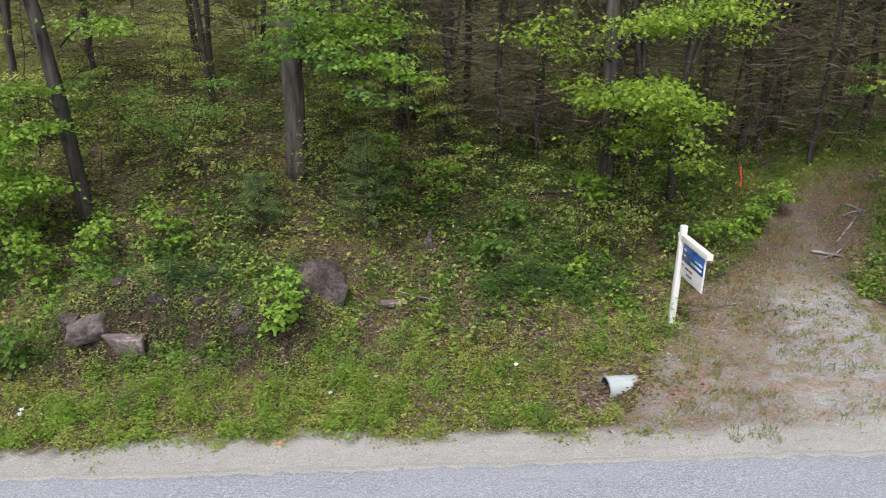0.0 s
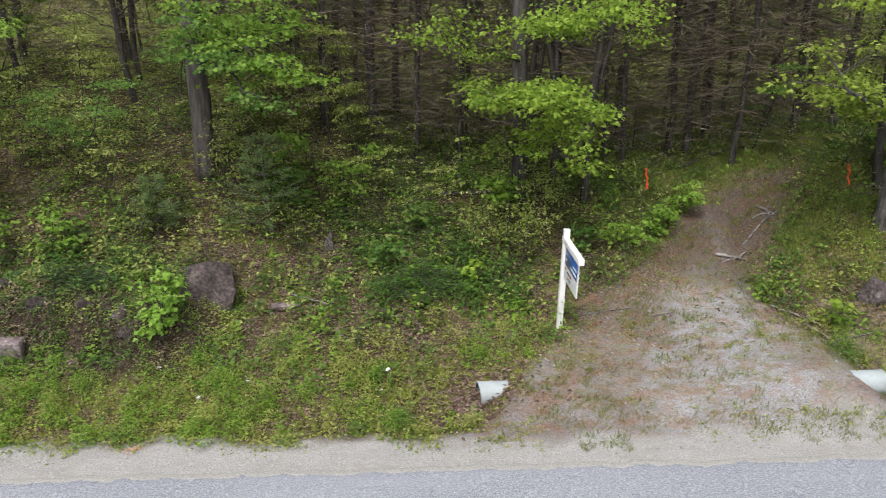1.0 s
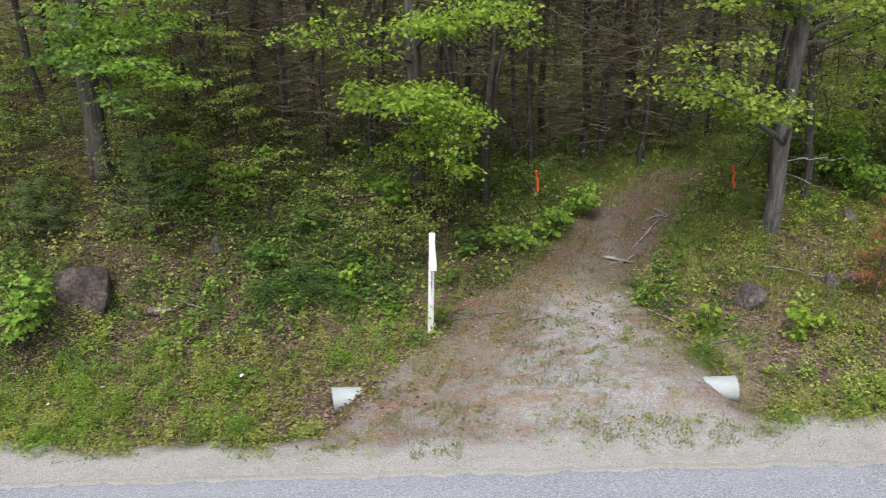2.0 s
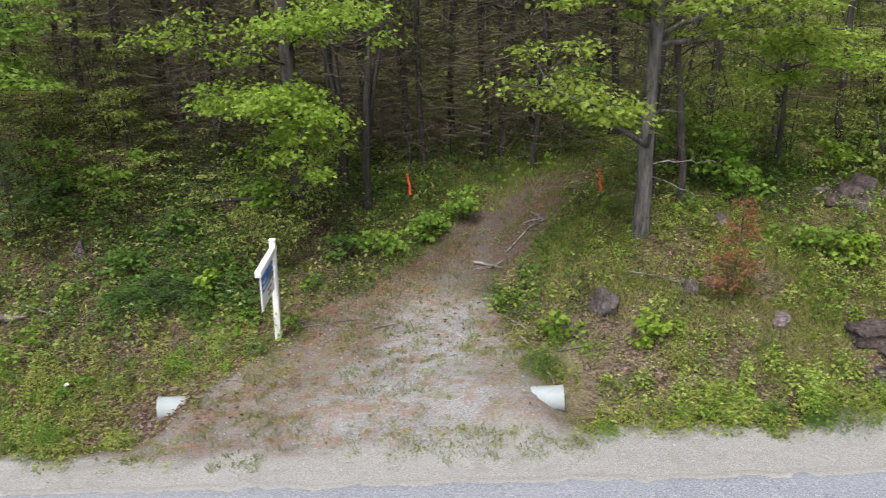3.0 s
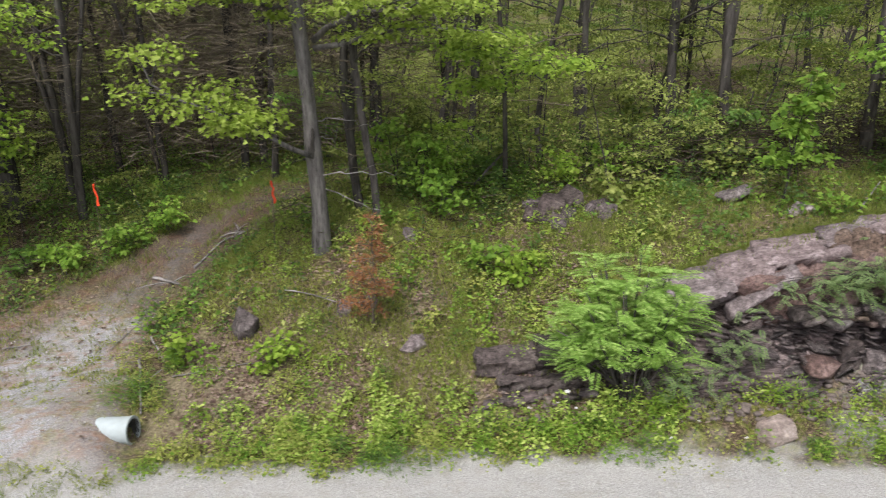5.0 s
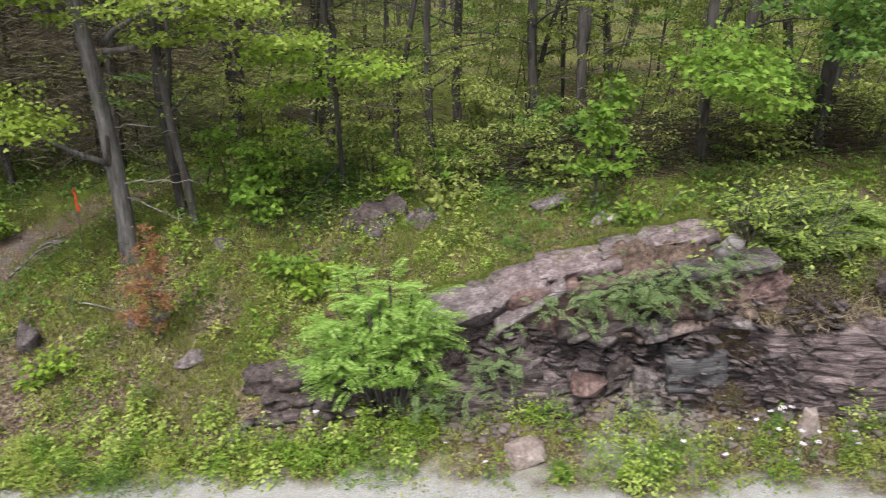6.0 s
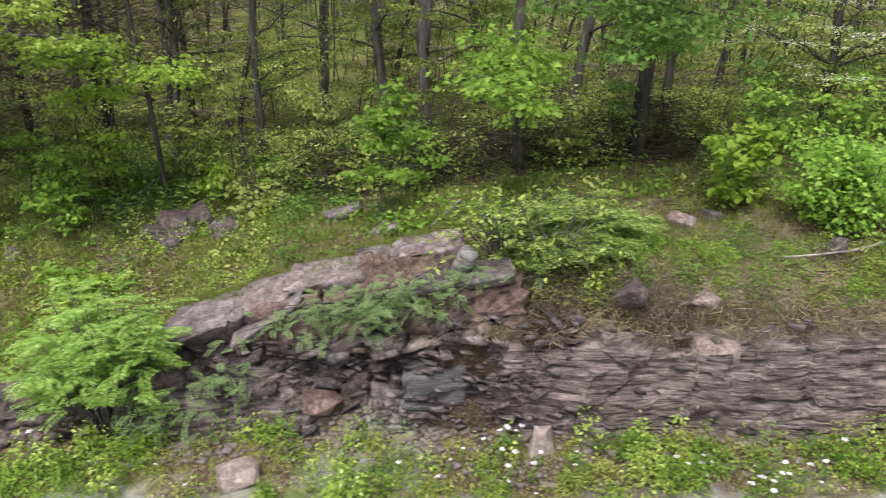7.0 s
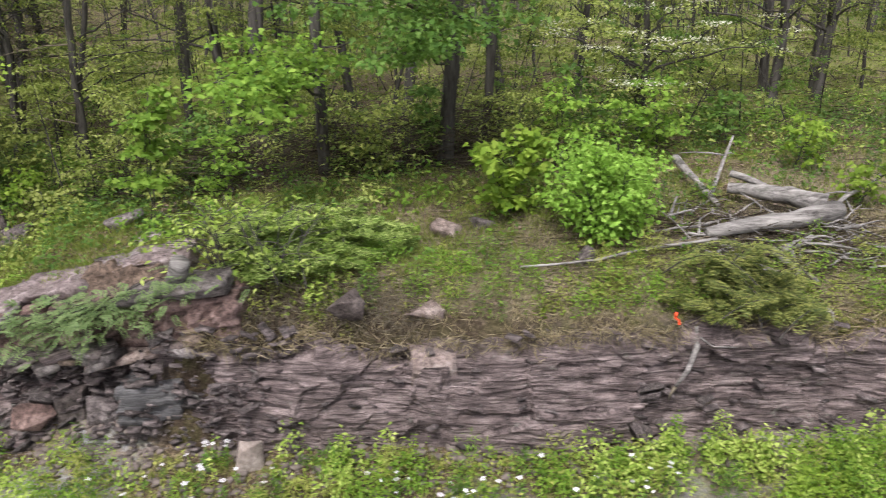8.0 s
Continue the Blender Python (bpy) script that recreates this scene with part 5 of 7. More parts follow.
def build_woodpile():
    G = "pile of bleached fallen logs"
    rng = np.random.default_rng(61)
    n = 1500
    x, y = rng.normal(21.2, 0.75, n), rng.normal(-0.25, 0.42, n)
    a = rng.normal(0.2, 0.9, n)
    D = np.stack([np.cos(a), np.sin(a), rng.normal(0.05, 0.25, n)], -1)
    tagged(part("pile_debris", kites(np.stack([x, y, land(x, y) + 0.02 + 0.14 * rng.uniform(0, 1, n)], -1), D, rng.normal(0, 1, (n, 3)), rng.uniform(0.1, 0.45, n), 0.016, 0.0), BRUSH), "dark twigs and bark debris under the logs", "twigs", kind="stuff")
    stick(22.28, 0.17, 20.42, -0.32, 0.145, "thick bleached grey log lying on the pile", 31, 0.16, 0.10, name="fallen_log", forks=1, group=G)
    stick(22.22, 0.34, 21.15, 0.95, 0.135, "thick bleached grey log with rotten side", 32, 0.16, 0.12, name="fallen_log", forks=0, group=G)
    stick(21.25, 1.15, 21.85, 0.80, 0.055, "split weathered plank-like log", 33, 0.26, 0.22, name="fallen_log", forks=0, group=G)
    stick(20.55, -0.30, 19.65, -0.42, 0.085, "rough brown weathered log end in the pile", 34, 0.04, 0.0, name="fallen_log", mat=TWIG, forks=3, group=G)
    stick(20.75, 0.12, 19.75, -0.12, 0.028, "thin bare branch beside the logs", 39, 0.10, 0.08, forks=1, group=G)
    stick(20.55, -0.32, 18.05, -0.95, 0.032, "long thin bare pole on dry grass", 35, 0.14, 0.10, name="fallen_pole", forks=1)
    stick(20.65, 1.75, 20.95, 0.7, 0.06, "bleached broken branch leaning up", 36, 0.25, 0.05, forks=0, group=G)
    stick(20.95, 1.0, 21.55, 1.9, 0.042, "bleached forked branch leaning up", 37, 0.05, 0.5, forks=2, group=G)
    stick(22.35, 0.40, 23.35, 1.05, 0.045, "bare branch end beyond the pile", 38, 0.16, 0.30, forks=2, group=G)
    stick(21.25, -0.55, 21.75, -0.30, 0.06, "split bleached log piece below the logs", 40, 0.10, 0.12, name="fallen_log", forks=2, group=G)
    stick(21.10, -0.60, 21.50, -1.00, 0.055, "flat bleached splinter leaning down the pile", 41, 0.14, 0.02, name="fallen_log", forks=1, group=G)
    stick(20.95, -0.55, 20.35, -0.85, 0.035, "pale broken stick under the logs", 42, 0.05, 0.02, forks=2, group=G)
    rng = np.random.default_rng(6)
    for q in range(60):
        x, y = rng.uniform(20.0, 22.6), rng.uniform(-0.95, 0.35)
        a = rng.normal(0.2, 0.8)
        ln = rng.uniform(0.3, 0.9)
        stick(x, y, x + ln * math.cos(a), y + ln * math.sin(a), rng.uniform(0.012, 0.03), "small bleached stick in the wood pile", 400 + q, rng.uniform(0, 0.15), rng.uniform(0, 0.2), forks=1, group=G)


build_woodpile()


def build_root():
    e = thing("hanging_root", pose(19.9, -1.72, 1.72), "bare bleached root hanging down the rock face", "root")
    part("wood", tube([(0, 0.1, 0.02), (-0.04, -0.06, -0.15), (-0.14, -0.14, -0.38), (-0.27, -0.16, -0.58)], [0.026, 0.032, 0.028, 0.014], 8), DEADWOOD, e, smooth=True)
    part("root_tip", tube([(-0.26, -0.16, -0.56), (-0.31, -0.18, -0.64), (-0.33, -0.19, -0.72)], [0.018, 0.012, 0.006], 6), TWIG, e)
    part("side_root", tube([(0.0, -0.02, -0.05), (0.12, -0.1, -0.12), (0.35, -0.16, -0.1)], [0.015, 0.01, 0.004], 5), DEADWOOD, e)
    return e


build_root()


def build_rubble():
    rng = np.random.default_rng(66)
    n = 2600
    x = rng.uniform(11, 25, n)
    y = -1.6 - (0.55 + 0.45 * step(12.5, 15, x)) * rng.uniform(0, 1, n) ** 1.6
    x[:250], y[:250] = rng.uniform(8.4, 11.5, 250), rng.uniform(-2.1, -1.3, 250)
    V0, F0 = block_shape(777)
    s = (0.012 + 0.045 * rng.uniform(0, 1, n) ** 2.5)[:, None, None]
    a = rng.uniform(0, 2 * math.pi, n)
    R = np.zeros((n, 3, 3))
    R[:, 0, 0], R[:, 0, 1], R[:, 1, 0], R[:, 1, 1], R[:, 2, 2] = np.cos(a), -np.sin(a), np.sin(a), np.cos(a), 0.5
    V = np.einsum("nij,kj->nki", R, V0) * s + np.stack([x, y, land(x, y) + 0.3 * s[:, 0, 0]], -1)[:, None]
    F = F0[None] + (np.arange(n) * len(V0))[:, None, None]
    tagged(part("rubble", (V.reshape(-1, 3), F.reshape(-1, 3)), RUBBLE), "small broken rock rubble below the face", "rubble", kind="stuff")


build_rubble()


def build_shards():
    """Thin split shards and crumbs lodged on the broken face."""
    rng = np.random.default_rng(67)
    n = 1100
    x = np.where(rng.uniform(0, 1, n) < 0.75, rng.uniform(11.4, 15.6, n), rng.uniform(15, 25.5, n))
    u = rng.uniform(0, 1, n)
    zb, zt = road_z(x) + 0.05, land(x, -1.05 - 0.33 * step(12.0, 14.3, x)) + carved(x, -1.05 + 0 * x)
    z = zb + (zt - zb) * u
    y = cut_y(x) - 0.30 * (1 - u) + rng.uniform(-0.06, 0.08, n)
    V0, F0 = block_shape(778)
    s = (0.018 + 0.085 * rng.uniform(0, 1, n) ** 3)
    a, t = rng.normal(0, 0.5, n), rng.normal(-0.1, 0.25, n)
    V = np.repeat(V0[None], len(x), 0) * np.stack([s, 0.7 * s, s * rng.uniform(0.08, 0.25, n)], -1)[:, None]
    R = np.zeros((n, 3, 3))
    R[:, 0, 0], R[:, 0, 1], R[:, 1, 0], R[:, 1, 1], R[:, 2, 2], R[:, 2, 0] = np.cos(a), -np.sin(a), np.sin(a), np.cos(a), 1, t
    V = np.einsum("nij,nkj->nki", R, V) + np.stack([x, y, z], -1)[:, None]
    F = F0[None] + (np.arange(n) * len(V0))[:, None, None]
    tagged(part("shards", (V.reshape(-1, 3), F.reshape(-1, 3)), SHALE), "thin split rock shards lodged on the face", "rubble", kind="stuff")


build_shards()


# ---- named trees at the forest edge ----
def leafy_limb(e, rng, p0, p1, r, bark, leaf, width, count, size, twigs=9, tl=0.6, flat=0.3, sag=0.15):
    """A limb of a tree with its own spray of leaves."""
    tubes, ends = limb_with_twigs(rng, p0, p1, r, sag, twigs, tl)
    limb = part("limb", joined(tubes), bark, e, smooth=True)
    tagged(part("leaf_spray", cluster(rng, ends, width * 0.85, int(count * 2.3), size * 0.62, flat * 0.8, "lobed"), leaf, limb), kind="stuff")


def build_edge_trees():
    rng = np.random.default_rng(77)
    # grey tree at the trail's edge, with a forked limb
    x, y = 6.05, 1.60
    e = thing("tree", pose(x, y, 1.12), "grey-barked roadside tree with one leafy side limb", "tree")
    P = np.array([(0.0, 0.02, -0.3), (0.0, 0.02, 0.0), (0.0, 0.01, 0.3), (0.01, 0.0, 0.8), (-0.02, 0.0, 1.3), (-0.04, -0.01, 1.65), (-0.05, -0.07, 2.2), (-0.07, -0.15, 2.9), (-0.11, -0.26, 3.7), (-0.16, -0.33, 4.6), (-0.2, -0.45, 6.5), (-0.1, -0.5, 9.0), (0.0, -0.5, 11.0)])
    VF = tube(P, (0.20, 0.175, 0.145, 0.128, 0.125, 0.135, 0.115, 0.11, 0.105, 0.10, 0.09, 0.08, 0.07), 16, True, 0.05, rng)
    part("trunk", VF, BARK_PALE, e, smooth=True)
    part("bark_scar", tube([(-0.03, -0.125, 1.5), (-0.03, -0.148, 1.7), (-0.01, -0.155, 1.95), (-0.01, -0.16, 2.2)], [0.006, 0.035, 0.03, 0.006], 8), BARK_DARK, e, "dark scar in the bark")
    leafy_limb(e, rng, (-0.05, -0.1, 1.58), (-1.95, -1.25, 2.80), 0.05, BARK_PALE, LEAF_YELLOW, 0.46, 620, 0.12, 16, 0.7, 0.5, 0.0)
    leafy_limb(e, rng, (-0.95, -0.65, 2.15), (-1.15, -1.15, 2.25), 0.02, BARK_PALE, LEAF_YELLOW, 0.3, 180, 0.12, 6, 0.35, 0.4, 0.0)
    leafy_limb(e, rng, (-0.05, 0, 3.5), (-1.1, -0.6, 3.9), 0.05, BARK_PALE, LEAF_YELLOW, 0.4, 420, 0.12, 9, 0.6)
    leafy_limb(e, rng, (0.05, 0, 3.3), (1.5, -0.7, 3.75), 0.05, BARK_PALE, LEAF_YELLOW, 0.42, 620, 0.12, 12, 0.7)
    leafy_limb(e, rng, (0.05, 0, 3.2), (2.7, 0.2, 3.4), 0.05, BARK_PALE, LEAF_YELLOW, 0.45, 560, 0.11, 12, 0.7)
    leafy_limb(e, rng, (0.0, 0, 4.5), (-1.6, -1.2, 4.9), 0.05, BARK_PALE, LEAF_YELLOW, 0.6, 500, 0.13, 9, 0.9)
    for q in range(9):
        a = rng.uniform(-0.6, 3.6)
        h = rng.uniform(0.3, 2.2)
        ln = rng.uniform(0.6, 1.3)
        tubes, _ = limb_with_twigs(rng, (0, 0, h), (math.cos(a) * ln, math.sin(a) * ln * 0.7, h + rng.uniform(-0.35, 0.1)), 0.012, 0.05, 4, 0.4)
        part("dead_branch", joined(tubes), DEADWOOD if q % 2 else TWIG, e)
    # maple over the sign
    e = thing("tree", pose(-0.25, 3.85, here(-0.25, 3.85)), "maple with bright leaf tiers reaching over the entrance", "tree")
    VF, P, R = trunk_shape(rng, 11, 0.17, 0.08, (-0.1, 0.1), 0.015, 14)
    part("trunk", VF, BARK, e, smooth=True)
    for p1, w, n in (((0.2, -2.6, 2.55), 0.50, 620), ((-0.7, -2.2, 2.3), 0.40, 340), ((1.0, -2.5, 2.2), 0.40, 380), ((0.6, -2.9, 1.9), 0.35, 300), ((0.5, -1.6, 3.6), 0.55, 420), ((1.6, -2.0, 3.7), 0.5, 380), ((-1.6, -1.4, 3.3), 0.5, 340), ((0.75, -2.6, 1.35), 0.25, 170), ((-0.6, -1.0, 1.4), 0.3, 130)):
        leafy_limb(e, rng, (0, -0.05, max(0.9, p1[2] - 0.5)), p1, 0.035, BARK, LEAF_MAPLE, w, n, 0.115, 10, 0.55, 0.5, 0.1)
    # large trunk with wide drooping sprays
    e = thing("tree", pose(-6.6, 3.64, here(-6.6, 3.64)), "large dark grey forest tree with low drooping leaf sprays", "tree")
    VF, P, R = trunk_shape(rng, 13, 0.21, 0.11, (-0.25, 0.1), 0.015, 16, 1.25, 0.06)
    part("trunk", VF, BARK, e, smooth=True)
    for p1, w, n in (((1.6, -1.9, 2.35), 0.5, 420), ((2.3, -2.2, 2.1), 0.46, 380), ((0.6, -1.7, 2.4), 0.4, 300), ((2.0, -1.2, 2.9), 0.5, 340), ((1.5, -2.4, 1.85), 0.38, 240), ((1.0, -1.4, 3.2), 0.45, 260)):
        leafy_limb(e, rng, (0.05, 0, 2.3), p1, 0.045, BARK, LEAF_BRIGHT if w > 0.42 else LEAF_MID, w, n, 0.125, 10, 0.6, 0.25, 0.25)
    # tree at the far end of the bank
    e = thing("tree", pose(-10.25, 2.2, here(-10.25, 2.2)), "dark slender forest tree leaning slightly", "tree")
    VF, P, R = trunk_shape(rng, 11, 0.135, 0.07, (-1.0, 0.1), 0.02, 12)
    part("trunk", VF, BARK_DARK, e, smooth=True)
    for p1, w, n in (((-0.8, -1.2, 1.7), 0.4, 360), ((-0.9, -0.8, 2.3), 0.4, 260), ((-0.5, -1.6, 0.9), 0.4, 360), ((1.0, -0.5, 3.4), 0.4, 150)):
        leafy_limb(e, rng, (0, 0, p1[2] - 0.3), p1, 0.02, BARK_DARK, LEAF_BRIGHT, w, n, 0.115, 8, 0.4)
    # broad-leaved trees over the bench
    for x, y, r, sprays, leaf in (
        (15.35, 2.75, 0.10, (((-0.9, -2.6, 1.65), 0.5, 460), ((-0.2, -2.4, 1.75), 0.5, 420), ((-0.6, -2.9, 1.45), 0.35, 240)), LEAF_BRIGHT),
        (17.3, 2.9, 0.13, (((-1.3, -2.5, 2.4), 0.55, 420), ((-0.5, -2.6, 2.1), 0.55, 420), ((0.3, -2.2, 2.2), 0.5, 360), ((-0.9, -2.3, 1.75), 0.4, 240), ((-0.2, -2.7, 2.8), 0.5, 300)), LEAF_MID),
        (9.2, 3.6, 0.05, (((-0.5, -1.8, 2.6), 0.5, 420), ((0.6, -1.6, 2.3), 0.45, 300), ((-0.9, -1.2, 2.0), 0.4, 240)), LEAF_MAPLE),
    ):
        e = thing("tree", pose(x, y, here(x, y)), "slender forest tree with leaf sprays over the rock bench", "tree")
        VF, P, R = trunk_shape(rng, 9, r, r * 0.45, (rng.normal(0, 0.2), 0), 0.02, 10)
        part("trunk", VF, BARK_DARK, e, smooth=True)
        for p1, w, n in sprays:
            leafy_limb(e, rng, (0, 0, p1[2] - 0.2), p1, 0.025, BARK_DARK, leaf, w, n, 0.12, 9, 0.5, 0.3)
    # blossoming small tree
    e = thing("tree", pose(20.6, 3.4, here(20.6, 3.4)), "small twisted tree with cream blossom tiers", "tree")
    VF, P, R = trunk_shape(rng, 4.0, 0.07, 0.03, (-0.4, -0.3), 0.05, 10)
    part("trunk", VF, BARK_DARK, e, smooth=True)
    for p1 in ((-0.9, -0.8, 1.55), (0.5, -0.9, 1.7), (1.5, -0.5, 1.6), (-1.6, -0.4, 1.75), (0.2, -0.5, 2.1), (-0.4, -1.0, 1.0)):
        tubes, ends = limb_with_twigs(rng, (-0.1, -0.1, p1[2] - 0.5), p1, 0.03, 0.1, 9, 0.6)
        limb = part("limb", joined(tubes), BARK_DARK, e)
        tagged(part("leaf_spray", cluster(rng, ends, 0.35, 320, 0.07, 0.2, "kite"), LEAF_PALE, limb), kind="stuff")
        tagged(part("blossom", cluster(rng, np.array(ends) + (0, 0, 0.06), 0.22, 320, 0.045, 0.12, "kite", 0.0), BLOSSOM, limb), "cream blossom", kind="stuff")


build_edge_trees()


# ---- the forest behind ----
def build_forest():
    rng = np.random.default_rng(101)
    G = "forest trees"
    L1, L2, L3 = "tall slender forest tree with sparse spring leaves", "dark straight forest trunk with thin leaf tiers", "thin grey forest tree among undergrowth"
    kinds = [
        tree("tree", 1.10, 3.75, 0.085, 10, "dark slender trunk beside the trail", 1, BARK_DARK, LEAF_FOREST, (0.15, 0), 6, 2.4, 1.5, 70, 0.09, 40, 10, G),
        tree("tree", 10.9, 4.4, 0.075, 11, L1, 2, BARK_DARK, LEAF_FOREST, (-0.45, 0.1), 12, 1.0, 1.7, 190, 0.068, 25, 8, G),
        tree("tree", 13.8, 5.3, 0.11, 13, L2, 3, BARK, LEAF_FOREST, (0.5, 0.1), 12, 1.0, 1.9, 190, 0.068, 25, 8, G),
        tree("tree", 6.9, 2.25, 0.07, 9, L3, 4, BARK, LEAF_PALE, (-0.35, 0.1), 9, 1.4, 1.4, 150, 0.065, 25, 12, G),
        tree("tree", 6.55, 2.75, 0.085, 10, L2, 5, BARK_DARK, LEAF_FOREST, (-0.2, 0.1), 8, 1.6, 1.4, 110, 0.068, 25, 12, G),
        tree("tree", 10.1, 5.6, 0.065, 10, L1, 6, BARK_DARK, LEAF_PALE, (0.4, 0.0), 12, 1.0, 1.6, 200, 0.065, 25, 8, G),
    ]
    bare = [
        tree("conifer", 2.2, 5.2, 0.07, 12, "conifer trunk with many bare dead lower branches", 11, BARK_DARK, LEAF_DEEP, (0, 0), 3, 6.0, 1.6, 120, 0.09, 50, 60, "bare-branched conifers"),
        tree("conifer", 3.6, 6.3, 0.09, 13, "conifer trunk with many bare dead lower branches", 12, BARK_DARK, LEAF_DEEP, (0, 0), 3, 6.0, 1.8, 120, 0.09, 50, 60, "bare-branched conifers"),
    ]
    for x, y, k in ((0.9, 6.0, 0), (4.6, 4.9, 0), (4.9, 7.4, 1), (2.9, 8.3, 1), (0.6, 8.6, 0), (6.6, 6.4, 1), (1.6, 10.3, 1), (-1.2, 7.5, 0), (5.6, 9.6, 0), (-2.4, 5.6, 0), (8.1, 8.8, 1), (-9.2, 7.4, 0), (-6.0, 7.2, 1), (-11.8, 6.8, 0), (-7.6, 9.6, 1), (-4.2, 10.4, 0), (-13.0, 9.4, 1), (-4.6, 6.2, 0), (-2.9, 7.6, 1), (-5.6, 8.8, 0), (-1.4, 5.9, 0)):
        copy_thing(bare[k], pose(x, y, here(x, y), 0, 0, rng.uniform(0, 360)))
    # Dense crowns above the view, added to darken the wood on this side.
    shade = tree("tree", 13.0, 6.2, 0.11, 12, "forest tree with a dense unseen crown added for shade", 8, BARK, LEAF_FOREST, (0.3, 0.1), 10, 1.4, 1.8, 150, 0.07, 700, 6, G)
    for x, y in ((16.5, 5.0), (11.4, 8.4), (15.2, 8.8), (18.6, 6.6), (8.0, 7.2)):
        copy_thing(shade, pose(x, y, here(x, y), rng.normal(0, 3), rng.normal(0, 3), rng.uniform(0, 360)))
    fixed = [(0.58, 4.5, 0), (0.3, 5.4, 4), (6.4, 7.4, 2), (18.0, 4.0, 4), (24.3, 6.6, 2), (25.0, 8.6, 2), (25.8, 7.6, 2), (23.4, 8.4, 1), (26.6, 9.3, 2), (-3.4, 6.4, 2), (-8.9, 6.2, 1), (-4.6, 8.6, 2), (-12.4, 4.6, 0), (8.6, 6.0, 4), (20.2, 7.2, 1), (-10.0, 9.0, 4)]
    put = [(x, y) for x, y, _ in fixed] + [(1.1, 3.75), (10.9, 4.4), (13.8, 5.3), (6.9, 2.25), (6.55, 2.75), (10.1, 5.6), (-0.25, 3.85), (-6.6, 3.64), (6.1, 1.56), (-10.6, 2.2)]
    for x, y, k in fixed:
        copy_thing(kinds[k], pose(x, y, here(x, y), 0, 0, rng.uniform(0, 360)))
    tries = 0
    while len(put) < 125 and tries < 6000:
        tries += 1
        y = 5.0 + 27 * rng.uniform(0, 1) ** 1.15
        x = rng.uniform(-12 - 0.75 * y, 26 + 0.75 * y)
        if float(driveway(x, y)) > 0.2 or min(math.hypot(x - a, y - b) for a, b in put) < 0.9 + 0.02 * y:
            continue
        put.append((x, y))
        m = pose(x, y, here(x, y), rng.normal(0, 6), rng.normal(0, 6), rng.uniform(0, 360))
        s = rng.uniform(0.35, 0.85)
        copy_thing(kinds[int(rng.integers(0, 6))], m @ Matrix.Diagonal((s, s, rng.uniform(0.8, 1.1), 1)))


build_forest()


def build_far_woods():
    """Trunks and leaf tiers too far off to be counted."""
    rng = np.random.default_rng(55)
    trunks, leaves = [], []
    n = 380
    Y = rng.uniform(30, 95, n)
    X = 7 + rng.uniform(-1, 1, n) * (22 + 0.8 * Y)
    Z = land(X, Y)
    for x, y, z in zip(X, Y, Z):
        h = rng.uniform(9, 15)
        r = rng.uniform(0.06, 0.2)
        trunks.append(tube([(x, y, z - 0.3), (x + rng.normal(0, 0.1), y, z + h * 0.5), (x + rng.normal(0, 0.2), y, z + h)], [r, r * 0.8, r * 0.4], 6, False))
    c = 44000
    pick = rng.integers(0, n, c)
    P = np.stack([X[pick] + rng.normal(0, 2.0, c), Y[pick] + rng.normal(0, 2.0, c), Z[pick] + rng.uniform(0.3, 14, c)], -1)
    D, N = any_way(rng, c, 0.5)
    leaves.append(kites(P, D, N, rng.uniform(0.25, 0.5, c), 0.2))
    e = tagged(new("far_woods"), "distant hazy woods of thin trunks and leaves", "trees", kind="stuff")
    tagged(part("trunks", joined(trunks), BARK, e), kind="stuff")
    tagged(part("leaves", joined(leaves), LEAF_MID, e), kind="stuff")


build_far_woods()


